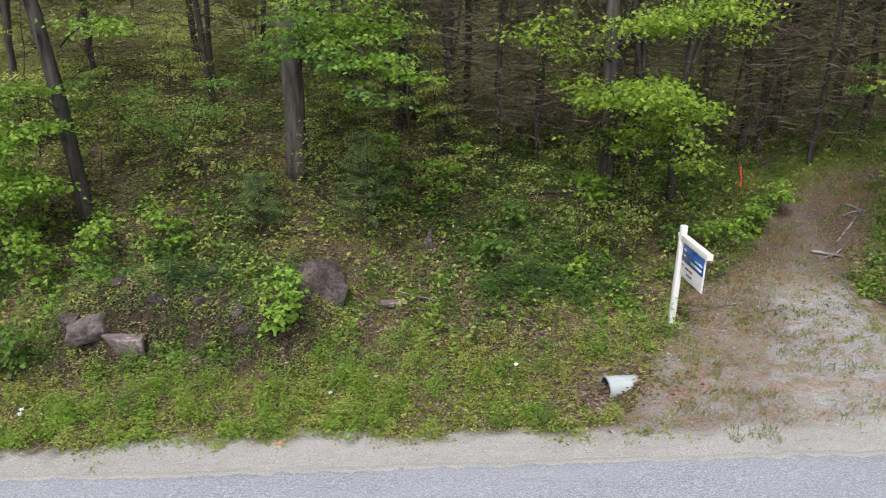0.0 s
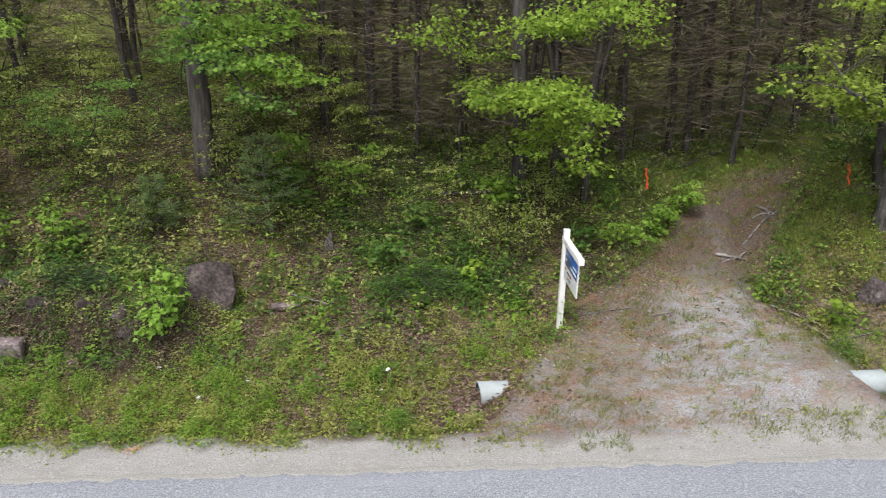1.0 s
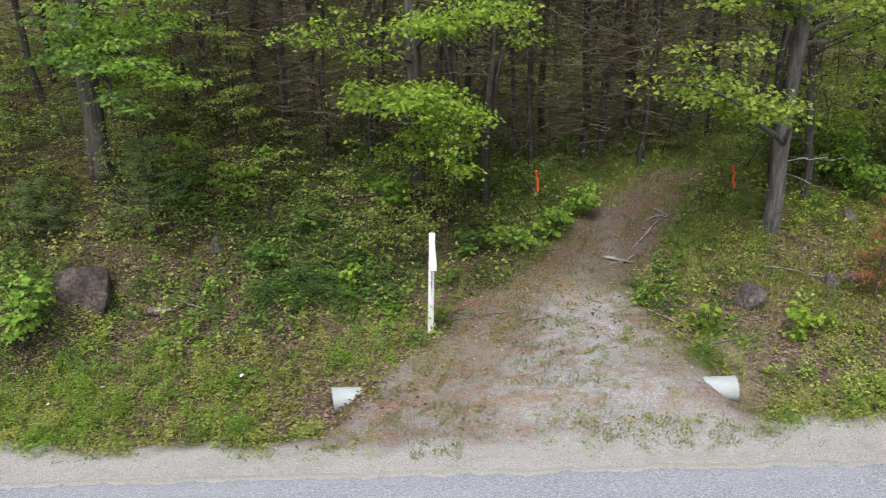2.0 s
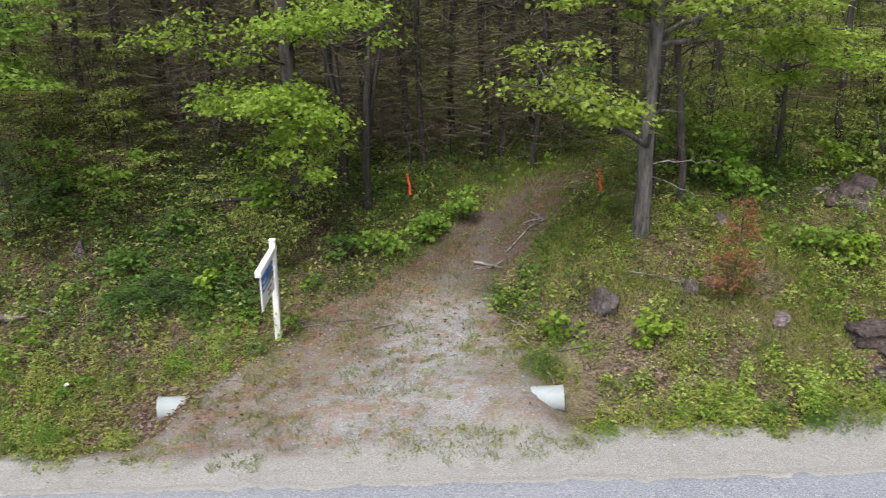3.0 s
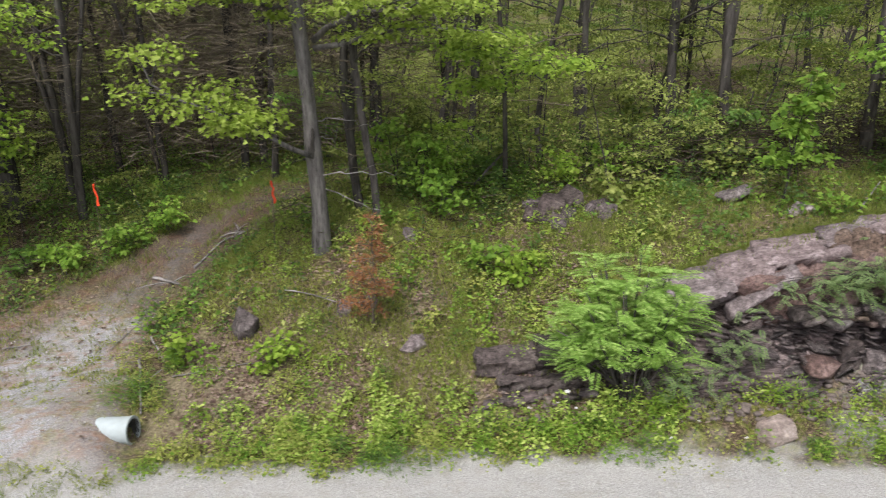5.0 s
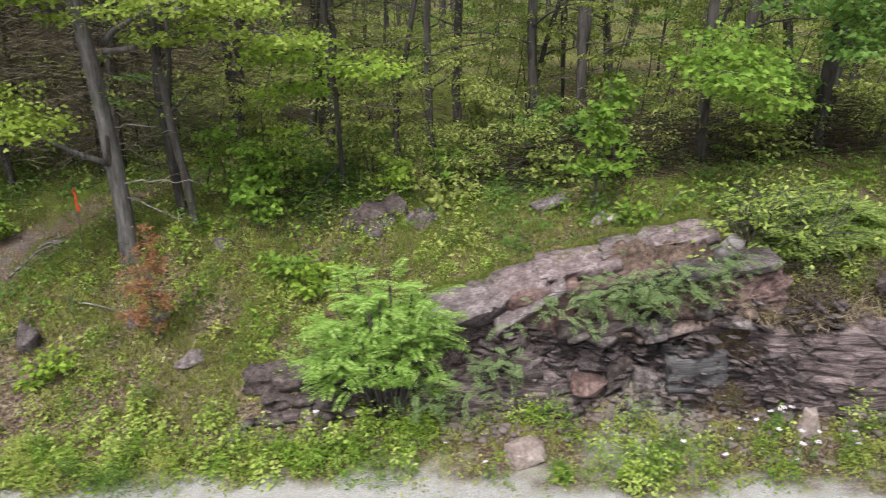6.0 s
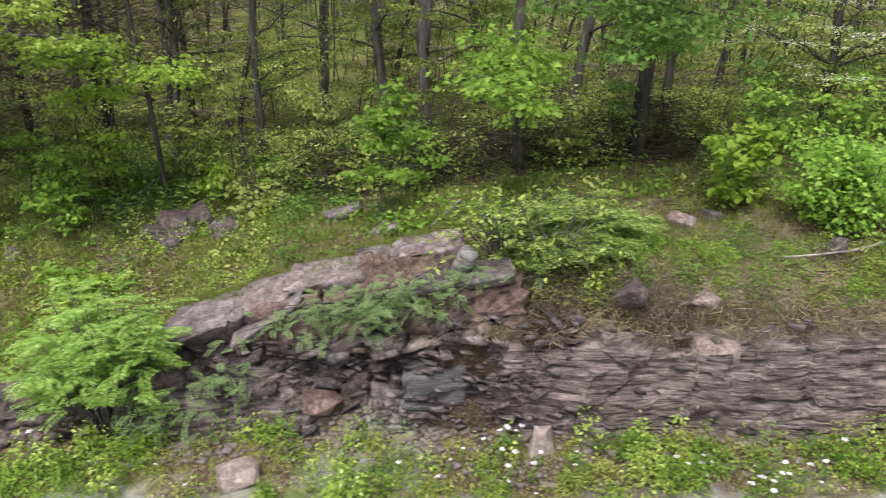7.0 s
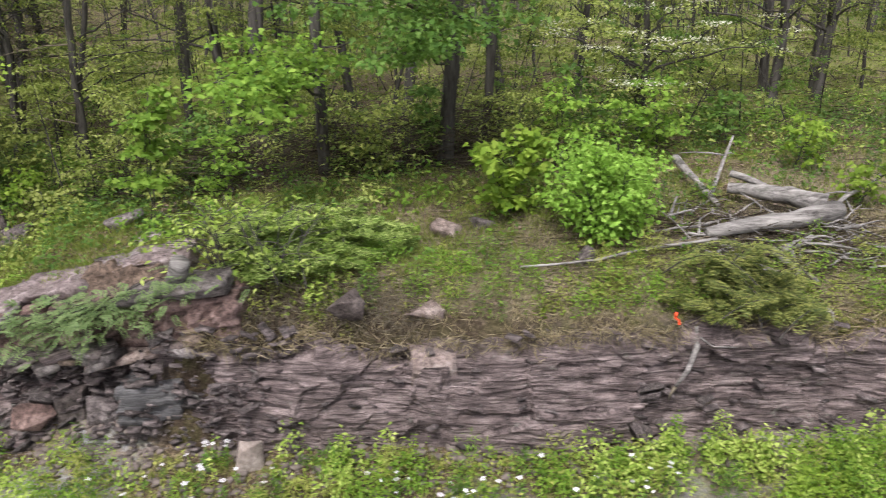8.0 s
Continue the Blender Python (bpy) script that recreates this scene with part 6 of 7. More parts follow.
# ---- shrubs and saplings ----
def build_shrubs():
    rng = np.random.default_rng(7)
    sapling("sapling", -6.28, -0.35, 1.05, "bright green young leafy sapling on the bank", 21, LEAF_SHRUB, 0.30, 420, 0.085, 4, low=0.15)
    sapling("sapling", -11.35, 1.5, 1.9, "large bright leafy sapling at the forest edge", 29, LEAF_BRIGHT, 0.6, 560, 0.12, 4, low=0.1)
    sapling("sapling", -0.42, 3.15, 1.25, "thin pale-stemmed sapling with leafy top", 22, LEAF_BRIGHT, 0.5, 230, 0.12, 1, low=0.6, bark=BARK_PALE, r=0.035)
    sapling("sapling", -1.42, 1.05, 0.62, "small yellow-green seedling in dark undergrowth", 23, LEAF_MAPLE, 0.2, 60, 0.12, 1)
    sapling("sapling", 4.28, -0.39, 0.5, "small yellow-green seedling by the entrance", 24, LEAF_MAPLE, 0.2, 70, 0.12, 2)
    sapling("sapling", 13.2, 0.95, 2.0, "bright upright sapling on the rock bench", 25, LEAF_BRIGHT, 0.42, 380, 0.12, 2, low=0.35)
    sapling("sapling", 18.1, 0.9, 1.35, "bright broad-leaved sapling on the bench", 26, LEAF_MAPLE, 0.38, 380, 0.14, 3, low=0.15)
    sapling("shrub", 19.15, 0.0, 1.25, "dense round bright green shrub on the bench", 27, LEAF_SHRUB, 0.52, 2300, 0.075, 11, "lobed", 0.1, "shrub", flat=0.6)
    sapling("shrub", 19.35, 0.05, 0.9, "round bright green shrub beside another shrub", 28, LEAF_SHRUB, 0.42, 900, 0.075, 6, "lobed", 0.1, "shrub", flat=0.6)
    trailside = [(1.6, 2.0, 0.75, LEAF_BRIGHT), (2.3, 2.7, 0.6, LEAF_BRIGHT), (2.9, 3.2, 0.6, LEAF_BRIGHT), (0.9, 2.1, 0.5, LEAF_MID), (-2.2, 2.5, 0.7, LEAF_MID), (-3.0, 1.6, 0.6, LEAF_MID), (-4.8, 2.6, 1.0, LEAF_MID), (-5.0, 3.4, 1.3, LEAF_BRIGHT), (-3.6, 3.2, 1.3, LEAF_BRIGHT), (-8.6, 1.4, 0.8, LEAF_BRIGHT), (-9.6, 0.9, 0.9, LEAF_BRIGHT), (-10.6, 0.6, 1.1, LEAF_BRIGHT), (-11.3, -0.6, 0.9, LEAF_MID), (-10.3, -0.9, 0.8, LEAF_MID), (5.75, -0.6, 0.4, LEAF_MAPLE), (7.6, 2.9, 1.3, LEAF_BRIGHT), (8.2, 3.0, 1.2, LEAF_BRIGHT), (7.2, 3.4, 1.4, LEAF_BRIGHT), (8.0, 2.2, 0.7, LEAF_BRIGHT), (8.6, 0.9, 0.55, LEAF_BRIGHT), (9.2, 0.4, 0.5, LEAF_MAPLE), (10.9, 3.6, 0.8, LEAF_BRIGHT)]
    benchside = [(11.6, 3.1, 0.7, LEAF_BRIGHT), (12.6, 3.3, 0.9, LEAF_MID), (14.0, 2.2, 0.9, LEAF_BRIGHT), (8.2, 3.8, 1.3, LEAF_MAPLE), (8.9, 4.7, 1.5, LEAF_FOREST), (9.7, 4.1, 1.2, LEAF_FOREST), (7.5, 4.5, 1.5, LEAF_FOREST), (11.6, 4.7, 1.4, LEAF_FOREST), (12.7, 4.2, 1.2, LEAF_MID), (13.4, 3.4, 1.1, LEAF_MID), (10.3, 3.2, 0.8, LEAF_MAPLE), (11.0, 2.2, 0.6, LEAF_PALE), (12.9, 2.3, 0.7, LEAF_FOREST), (16.2, 2.4, 1.2, LEAF_FOREST), (17.0, 3.2, 1.2, LEAF_MID), (19.0, 2.3, 1.4, LEAF_BRIGHT), (19.9, 1.9, 1.2, LEAF_BRIGHT), (20.6, 2.5, 1.3, LEAF_BRIGHT), (22.7, 2.2, 0.8, LEAF_MAPLE), (22.9, 0.9, 0.6, LEAF_MAPLE), (19.6, 3.0, 1.4, LEAF_MID), (22.0, 3.4, 1.0, LEAF_MID)]
    for k, (x, y, h, lf) in enumerate(trailside + benchside):
        sapling("sapling", x, y, h, "small leafy sapling in the undergrowth", 300 + k, lf, 0.28 + 0.16 * h, int(90 + 150 * h), 0.10, 2, low=0.2, group="undergrowth saplings")
    # sumac with feathered leaves over the low ledge
    e = thing("sumac_shrub", pose(10.34, -1.62, here(10.34, -1.62)), "bright green sumac shrub with feathery leaves by the rocks", "shrub")
    P_, D_ = [], []
    for q in range(36):
        a = rng.uniform(0, 2 * math.pi)
        f = rng.uniform(0.2, 1.0)
        top = np.array((math.cos(a) * 0.84 * f, math.sin(a) * 0.45 * f - 0.05, 1.95 - 0.95 * f * rng.uniform(0.2, 1.3)))
        if q > 31:
            top = np.array((-0.95 + 0.12 * (q % 2), -0.12, 0.75 + 0.13 * (q - 32)))
        P = curve((0.1 * math.cos(a), 0.1 * math.sin(a), -0.1), top, 0.12, 7)
        part("stem", tube(P, np.linspace(0.016, 0.007, 7), 6), BARK, e)
        for w in range(11):
            b = rng.uniform(0, 2 * math.pi)
            P_.append(P[-1] * (1 - 0.055 * w) + P[1] * 0.055 * w)
            D_.append((math.cos(b), math.sin(b), rng.uniform(0.15, 0.7)))
    P_, D_ = np.array(P_), np.array(D_)
    part("leaves", pinnate(rng, P_, D_, rng.uniform(0.32, 0.55, len(P_)), 15, 0.085, 0.017), LEAF_SUMAC, e)
    # low grey-green creeper over the slab
    for cx, cy, cz, n, w, lb in ((13.35, -1.42, 1.85, 300, 1.05, "grey-green feathery creeper hanging over the slab"), (11.6, -1.62, 0.95, 40, 0.35, "grey-green feathery shrub below the slab"), (10.95, -1.75, 0.6, 40, 0.4, "green feathery shrub at the foot of the ledge")):
        e = thing("creeper", pose(cx, cy, cz), lb, "shrub")
        Q = np.stack([rng.normal(0, w * 0.55, n), rng.normal(-0.08, 0.13, n), rng.normal(0, 0.15, n) + 0.05], -1)
        Q[:, 2] += 0.22 * Q[:, 0] * (cx > 13)
        DD = np.stack([rng.normal(0, 1, n), rng.normal(-0.8, 0.5, n), rng.normal(0.1, 0.3, n)], -1)
        tagged(part("stemwork", joined([tube(curve((0, 0.05, -0.05), q, 0.05, 5), np.linspace(0.007, 0.003, 5), 4, False) for q in Q[:: 4]]), BARK, e), kind="stuff")
        part("leaves", pinnate(rng, Q, DD, rng.uniform(0.15, 0.28, n), 9, 0.046, 0.017), LEAF_GREY, e)
    # spreading evergreens
    spray_bush("juniper", 15.35, -0.62, 2.10, 1.15, 0.8, 0.66, "low spreading green juniper on the rock edge", 81, LEAF_JUNIPER, 84, 300, 0.06, up=0.3, frond=0.17)
    spray_bush("juniper", 16.0, -0.2, 2.18, 0.9, 0.75, 0.58, "low spreading dark green juniper on the bench", 82, LEAF_JUNIPER, 64, 300, 0.06, up=0.3, frond=0.17)
    spray_bush("juniper", 20.5, -1.40, 1.86, 0.95, 0.5, 0.68, "small olive juniper hanging over the rock face", 83, LEAF_OLIVE, 80, 280, 0.055, up=0.3, frond=0.17)
    sapling("shrub", 14.75, -0.95, 0.85, "pale yellow-green loose shrub beside the slab", 84, LEAF_FOOT, 0.75, 380, 0.08, 9, "kite", 0.1, "shrub", flat=0.22, z=2.08)
    sapling("shrub", 15.3, -1.05, 0.9, "pale yellow-green loose shrub among the juniper", 88, LEAF_FOOT, 0.7, 300, 0.08, 8, "kite", 0.15, "shrub", flat=0.2, z=2.08)
    young_pine(-5.1, 2.1, 1.95, 0.80, "soft grey-green young pine behind the boulder", 85)
    young_pine(-7.05, 1.9, 1.1, 0.5, "small soft grey-green young pine on the hillside", 90)
    spray_bush("young_conifer", -2.2, 1.0, 0.25, 1.0, 0.6, 0.50, "low dark green spreading evergreen on the bank", 86, LEAF_MID, 110, 60, 0.055, "conifer", 0.2)
    spray_bush("young_conifer", -8.2, 0.55, 0.45, 1.3, 0.5, 0.35, "dark green low evergreen growing on the bank", 87, LEAF_DEEP, 200, 60, 0.055, "conifer", 0.2)
    # dead rust-coloured young conifer
    e = thing("dead_conifer", pose(7.02, -0.13, here(7.02, -0.13)), "dead rust-brown young conifer on the slope", "conifer")
    part("trunk", tube(curve((0, 0, -0.1), (0.05, 0.03, 1.75), 0, 8, rng, 0.01), np.linspace(0.022, 0.006, 8), 6), TWIG, e)
    wood, PP, DD = [], [], []
    for q in range(64):
        h = rng.uniform(0.2, 1.7)
        a = rng.uniform(0, 2 * math.pi)
        ln = (0.52 - 0.22 * h) * rng.uniform(0.6, 1.2)
        end = np.array((math.cos(a) * ln, math.sin(a) * ln, h + 0.06))
        wood.append(tube(curve((0.02, 0.01, h), end, 0.02, 4), np.linspace(0.006, 0.002, 4), 4, False))
        n = 22
        t = rng.uniform(0.3, 1, n)[:, None]
        PP.append(np.array((0.02, 0.01, h)) * (1 - t) + end * t + rng.normal(0, 0.025, (n, 3)))
        DD.append(rng.normal(0, 1, (n, 3)) + unit(end - (0, 0, h)) * 0.8)
    tagged(part("branchwork", joined(wood), TWIG, e), kind="stuff")
    PP, DD = np.concatenate(PP), np.concatenate(DD)
    part("needles", kites(PP, DD, np.tile((0, -0.3, 1.0), (len(PP), 1)) + rng.normal(0, 0.3, (len(PP), 3)), 0.07, 0.02), LEAF_DEAD, e)


build_shrubs()


def build_understory():
    """Thin whippy saplings with flat sprays of small leaves, through the whole wood."""
    rng = np.random.default_rng(202)
    G = "thin forest saplings"
    kinds = []
    for k, (h, lf, cnt) in enumerate(((2.6, LEAF_PALE, 1300), (3.4, LEAF_FOREST, 1600), (1.7, LEAF_PALE, 850), (2.2, LEAF_MID, 1100), (3.0, LEAF_FOREST, 1500), (1.3, LEAF_FOREST, 700))):
        x, y = -9.5 + 4.9 * k, 4.9 + 0.5 * (k % 2)
        kinds.append(sapling("understory_sapling", x, y, h, "thin whippy sapling with flat sprays of small leaves", 500 + k, lf, 0.95, int(cnt * 0.8), 0.075, 1, "kite", 0.25, "sapling", BARK_DARK, 0.016, G, flat=0.16))
    small = [sapling("understory_sapling", x, 3.3, h, "low whippy seedling with flat sprays of small leaves", 520 + k, lf, 0.55, cnt, 0.075, 2, "kite", 0.3, "sapling", BARK_DARK, 0.009, G, flat=0.14) for k, (x, h, lf, cnt) in enumerate(((-8.4, 1.0, LEAF_PALE, 260), (-3.2, 0.8, LEAF_FOREST, 240), (-1.6, 1.3, LEAF_PALE, 300)))]
    for q in range(120):
        x, y = (rng.uniform(-14, 0.2), rng.uniform(1.3, 7.5)) if q < 85 else (rng.uniform(10.5, 20), rng.uniform(2.3, 5.0))
        copy_thing(small[q % 3], pose(x, y, here(x, y), rng.normal(0, 8), rng.normal(0, 8), rng.uniform(0, 360)))
    put, tries = [], 0
    while len(put) < 180 and tries < 9000:
        tries += 1
        y = 3.0 + 22 * rng.uniform(0, 1) ** 1.4
        x = rng.uniform(-13 - 0.7 * y, 25 + 0.7 * y) if tries % 3 else rng.uniform(7, 24)
        dense = 0.45 if (0.5 < x < 6.5 and y < 9) else 1.0
        if float(driveway(x, y)) > 0.1 or rng.uniform(0, 1) > dense or (x > 10 and y < 2.6):
            continue
        if put and min(math.hypot(x - a, y - b) for a, b in put) < 0.45:
            continue
        put.append((x, y))
        copy_thing(kinds[int(rng.integers(0, 6))], pose(x, y, here(x, y), rng.normal(0, 9), rng.normal(0, 9), rng.uniform(0, 360)))


build_understory()


# ---- ground cover ----
def on_face(x, y):
    """1 where bare rock stands."""
    cut = (x > 10.6) & (y > cut_y(x) - 0.42) & (y < -1.1 - 0.3 * step(12, 14.3, x))
    slab = (x > 10.4) & (x < 14.9) & (y > -1.5) & (y < -0.15)
    return cut | slab


def by_rock(x, y):
    """1 round the loose rocks that stand clear of the weeds."""
    near = np.zeros(np.shape(x), bool)
    for cx, cy, r in ((11.86, -2.35, 0.36), (15.10, -2.25, 0.28), (12.69, -1.80, 0.3), (13.95, -1.9, 0.3), (5.12, -0.1, 0.3), (-5.6, 0.45, 0.55), (4.18, -2.0, 0.42), (4.0, -2.3, 0.3), (8.75, -1.50, 0.3), (9.2, -1.62, 0.34), (9.65, -1.66, 0.34)):
        near = near | (np.hypot(x - cx, (y - cy) * 0.8) < r)
    return near


def clumps(rng, n, x0, x1, y0, y1, keep):
    x, y = rng.uniform(x0, x1, n), rng.uniform(y0, y1, n)
    k = rng.uniform(0, 1, n) < keep(x, y)
    return x[k], y[k]


def herb(rng, x, y, per, spread, height, size, slim=0.55):
    """Clumps of leaves on the ground, a loose dome each."""
    n = len(x)
    X = np.repeat(x, per) + rng.normal(0, 1, n * per) * np.repeat(spread * rng.uniform(0.5, 1.3, n), per)
    Y = np.repeat(y, per) + rng.normal(0, 1, n * per) * np.repeat(spread * rng.uniform(0.5, 1.3, n), per)
    hh = np.repeat(height * rng.uniform(0.35, 1.25, n), per)
    r2 = ((X - np.repeat(x, per)) ** 2 + (Y - np.repeat(y, per)) ** 2) / (2 * spread**2)
    Z = land(X, Y) + hh * np.exp(-r2) * rng.uniform(0.15, 1.0, n * per) + 0.01
    ok = ~on_face(X, Y) & ~by_rock(X, Y)
    P = np.stack([X, Y, Z], -1)[ok]
    D, N = any_way(rng, len(P), 0.6)
    L = size * rng.uniform(0.6, 1.35, len(P))
    return kites(P, D, N, L, L * slim)


def grass(rng, x, y, per, spread, height, width=0.008):
    n = len(x)
    X = np.repeat(x, per) + rng.normal(0, spread, n * per)
    Y = np.repeat(y, per) + rng.normal(0, spread, n * per)
    ok = ~on_face(X, Y)
    X, Y = X[ok], Y[ok]
    P = np.stack([X, Y, land(X, Y) - 0.01], -1)
    D = np.stack([rng.normal(0, 0.45, len(P)), rng.normal(0, 0.45, len(P)), np.ones(len(P))], -1)
    N = rng.normal(0, 1, (len(P), 3))
    return kites(P, D, N, height * rng.uniform(0.5, 1.3, len(P)), width, 0.0)


def domes(rng, x, y, per, radius, height, size, slim=0.55):
    """Leafy plants, each a rounded tuft of leaves with a dark heart."""
    n = len(x)
    d = rng.normal(0, 1, (n * per, 3))
    d = unit(d)
    d[:, 2] = np.abs(d[:, 2])
    q = rng.uniform(0.35, 1.0, n * per) ** 0.6
    rr, hh = np.repeat(radius * rng.uniform(0.5, 1.4, n), per), np.repeat(height * rng.uniform(0.45, 1.3, n), per)
    X, Y = np.repeat(x, per) + d[:, 0] * q * rr, np.repeat(y, per) + d[:, 1] * q * rr
    ok = ~on_face(X, Y) & ~by_rock(X, Y)
    P = np.stack([X, Y, land(X, Y) + 0.02 + d[:, 2] * q * hh], -1)[ok]
    out = d[ok]
    D, N = any_way(rng, len(P), 0.45)
    D = unit(0.7 * D + 0.7 * out * (1, 1, 0.3) + (0, 0, -0.1))
    N = unit(N + 0.6 * out)
    L = size * rng.uniform(0.6, 1.35, len(P))
    return kites(P, D, N, L, L * slim)


def domes_free(rng, x, y, per, radius, height, size):
    """Small tufts that may stand at the very edge of the rock."""
    d = unit(rng.normal(0, 1, (len(x) * per, 3)))
    P = np.stack([np.repeat(x, per) + radius * d[:, 0], np.repeat(y, per) + radius * d[:, 1], 0 * d[:, 0]], -1)
    P[:, 2] = land(P[:, 0], P[:, 1]) + 0.02 + height * np.abs(d[:, 2]) * rng.uniform(0.3, 1.2, len(P))
    D, N = any_way(rng, len(P), 0.45)
    return kites(P, D, N, size * rng.uniform(0.6, 1.35, len(P)), size * 0.55)


def stuff(name, VF, mat, label, category):
    tagged(part(name, VF, mat), label, category, kind="stuff")


def build_cover():
    rng = np.random.default_rng(303)
    patch = lambda x, y, s, f=0.6: step(-0.18, 0.22, fbm(x * f, y * f, s, 3))  # noqa: E731
    off = lambda x, y: 1 - driveway(x, y)  # noqa: E731
    verge = lambda x, y: off(x, y) * (1 - 0.7 * bare_soil(x, y)) * step(0.35, 0.6, np.hypot(x + 1.3, y + 1.55)) * (1 - 0.4 * under_face(x, y)) * (1 - 0.65 * earth_bank(x, y)) * (1 - 0.8 * step(4.2, 4.7, x) * (1 - step(10, 11, x)) * step(-2.15, -1.8, y)) * step(-0.14, 0.14, y - verge_line(x) + 0.04 + 0.4 * fbm(x * 0.9, x * 0, 12, 3)) * (1 - step(-0.9, 0.3, y))  # noqa: E731
    x, y = clumps(rng, 5600, -14, 27, -3.25, 0.3, lambda x, y: verge(x, y) * (1 - 0.45 * step(4.4, 5, x)) * (0.05 + 0.8 * patch(x, y, 1, 1.1)))
    stuff("verge_weeds", herb(rng, x, y, 14, 0.08, 0.20, 0.045), LEAF_WEED, "yellow-green weeds along the road verge", "weeds")
    x, y = clumps(rng, 1500, -14, 27, -3.25, 0.3, lambda x, y: verge(x, y) * patch(x, y, 61, 0.9))
    stuff("bright_weeds", herb(rng, x, y, 18, 0.10, 0.34, 0.045), LEAF_BRIGHT, "bright green leafy weeds on the verge", "weeds")
    x, y = clumps(rng, 3600, -14, 27, -3.25, 0.6, lambda x, y: verge(x, y) * (0.05 + 0.8 * patch(x, y, 2, 0.9)))
    stuff("verge_clover", herb(rng, x, y, 12, 0.11, 0.10, 0.042, 0.8), LEAF_MAPLE, "yellow-green low clover on the verge", "weeds")
    wood = lambda x, y: off(x, y) * (1 - 0.75 * step(20.2, 20.9, x) * (1 - step(2.0, 3.0, y))) * (1 - 0.85 * step(16.6, 17.4, x) * (1 - step(0.5, 1.0, y)) * (1 - step(24, 25, x))) * (1 - 0.68 * earth_bank(x, y)) * (1 - 0.6 * step(1.8, 2.6, x) * (1 - step(6.5, 7.5, x)) * step(2, 3, y)) * (1 - 0.45 * (1 - step(-4.5, -3, x)) * step(0.8, 2, y)) * (1 - 0.55 * step(9, 11, x)) * (1 - 0.6 * step(14, 15, x) * (1 - step(18, 19, x)) * step(1.8, 2.4, y) * (1 - step(4, 5, y))) * (1 - 0.82 * step(4.4, 5.2, x) * (1 - step(10.5, 12, x)) * (1 - step(1.8, 3, y))) * (1 - 0.4 * (1 - step(-4, -2, x)) * step(2.5, 4, y))  # noqa: E731
    x, y = clumps(rng, 17000, -15, 28, -2.0, 8, lambda x, y: wood(x, y) * step(-1.9, 0, y) * patch(x, y, 3, 0.9))
    stuff("forest_herbs", herb(rng, x, y, 9, 0.10, 0.34, 0.072), LEAF_MID, "mid-green leafy forest herbs", "herbs")
    x, y = clumps(rng, 12000, -15, 28, -0.8, 8, lambda x, y: wood(x, y) * patch(x, y, 4, 0.8) * step(-0.8, 0.6, y))
    stuff("low_shrubbery", herb(rng, x, y, 10, 0.13, 0.42, 0.06), LEAF_DEEP, "dark green low shrubbery on the forest floor", "shrubs")
    x, y = clumps(rng, 7000, -15, 28, -0.5, 9, lambda x, y: np.maximum(wood(x, y), 0.5 * (x < -3)) * np.maximum(patch(x, y, 5, 1.2), 0.45 * (x < -3) * step(2, 3, y)) * step(-0.5, 1, y))
    stuff("pale_herbs", herb(rng, x, y, 7, 0.12, 0.50, 0.075), LEAF_PALE, "pale yellow-green leaves of forest plants", "herbs")
    x, y = clumps(rng, 2600, -15, 28, -0.2, 7, lambda x, y: wood(x, y) * patch(x, y, 63, 1.1))
    stuff("bright_seedlings", herb(rng, x, y, 11, 0.11, 0.55, 0.09), LEAF_BRIGHT, "bright green seedlings in the undergrowth", "seedlings")
    for k, (n, y0, y1, per, r, h, sz, mt, lb) in enumerate((
        (620, 0.2, 6, 60, 0.24, 0.50, 0.075, LEAF_MID, "mid-green leafy shrubs in the undergrowth"),
        (520, 0.2, 6, 60, 0.26, 0.55, 0.062, LEAF_DEEP, "dark green leafy shrubs in the undergrowth"),
        (560, -0.3, 7, 34, 0.26, 0.60, 0.08, LEAF_PALE, "pale loose-leaved shrubs in the undergrowth"),
        (330, -0.6, 5, 44, 0.20, 0.46, 0.09, LEAF_BRIGHT, "bright green leafy plants in the undergrowth"),
        (560, -3.1, -0.4, 85, 0.16, 0.32, 0.04, LEAF_BRIGHT, "bright green tufted plants on the verge"),
        (760, -3.1, -0.2, 52, 0.13, 0.26, 0.042, LEAF_WEED, "yellow-green tufted plants on the verge"),
    )):
        x, y = clumps(rng, 2 * n, -14, 27, y0, y1, lambda x, y: (verge(x, y) if y1 < 0 else wood(x, y)) * (0.1 + 0.9 * patch(x, y, 110 + k, 0.7)))
        stuff("leafy_plants", domes(rng, x, y, per, r, h, sz), mt, lb, "plants")
    x, y = clumps(rng, 420, 4.6, 26, -3.0, -1.75, lambda x, y: verge(x, y) * (0.05 + 0.95 * patch(x, y, 131, 0.8)))
    stuff("roadside_plants", domes(rng, x, y, 110, 0.17, 0.40, 0.04), LEAF_MAPLE, "tufted yellow-green roadside plants", "plants")
    x, y = clumps(rng, 300, 13, 26, -3.0, -1.85, lambda x, y: patch(x, y, 6, 0.9))
    stuff("roadside_herbs", herb(rng, x, y, 20, 0.10, 0.40, 0.045), LEAF_WEED, "tall yellow-green roadside plants below the rock face", "weeds")
    x, y = clumps(rng, 420, 4.6, 12, -2.6, -1.0, lambda x, y: verge(x, y) * (0.1 + 0.9 * patch(x, y, 16, 0.8)))
    stuff("slope_weeds", herb(rng, x, y, 18, 0.11, 0.34, 0.042), LEAF_WEED, "tall bright weeds at the foot of the slope", "weeds")
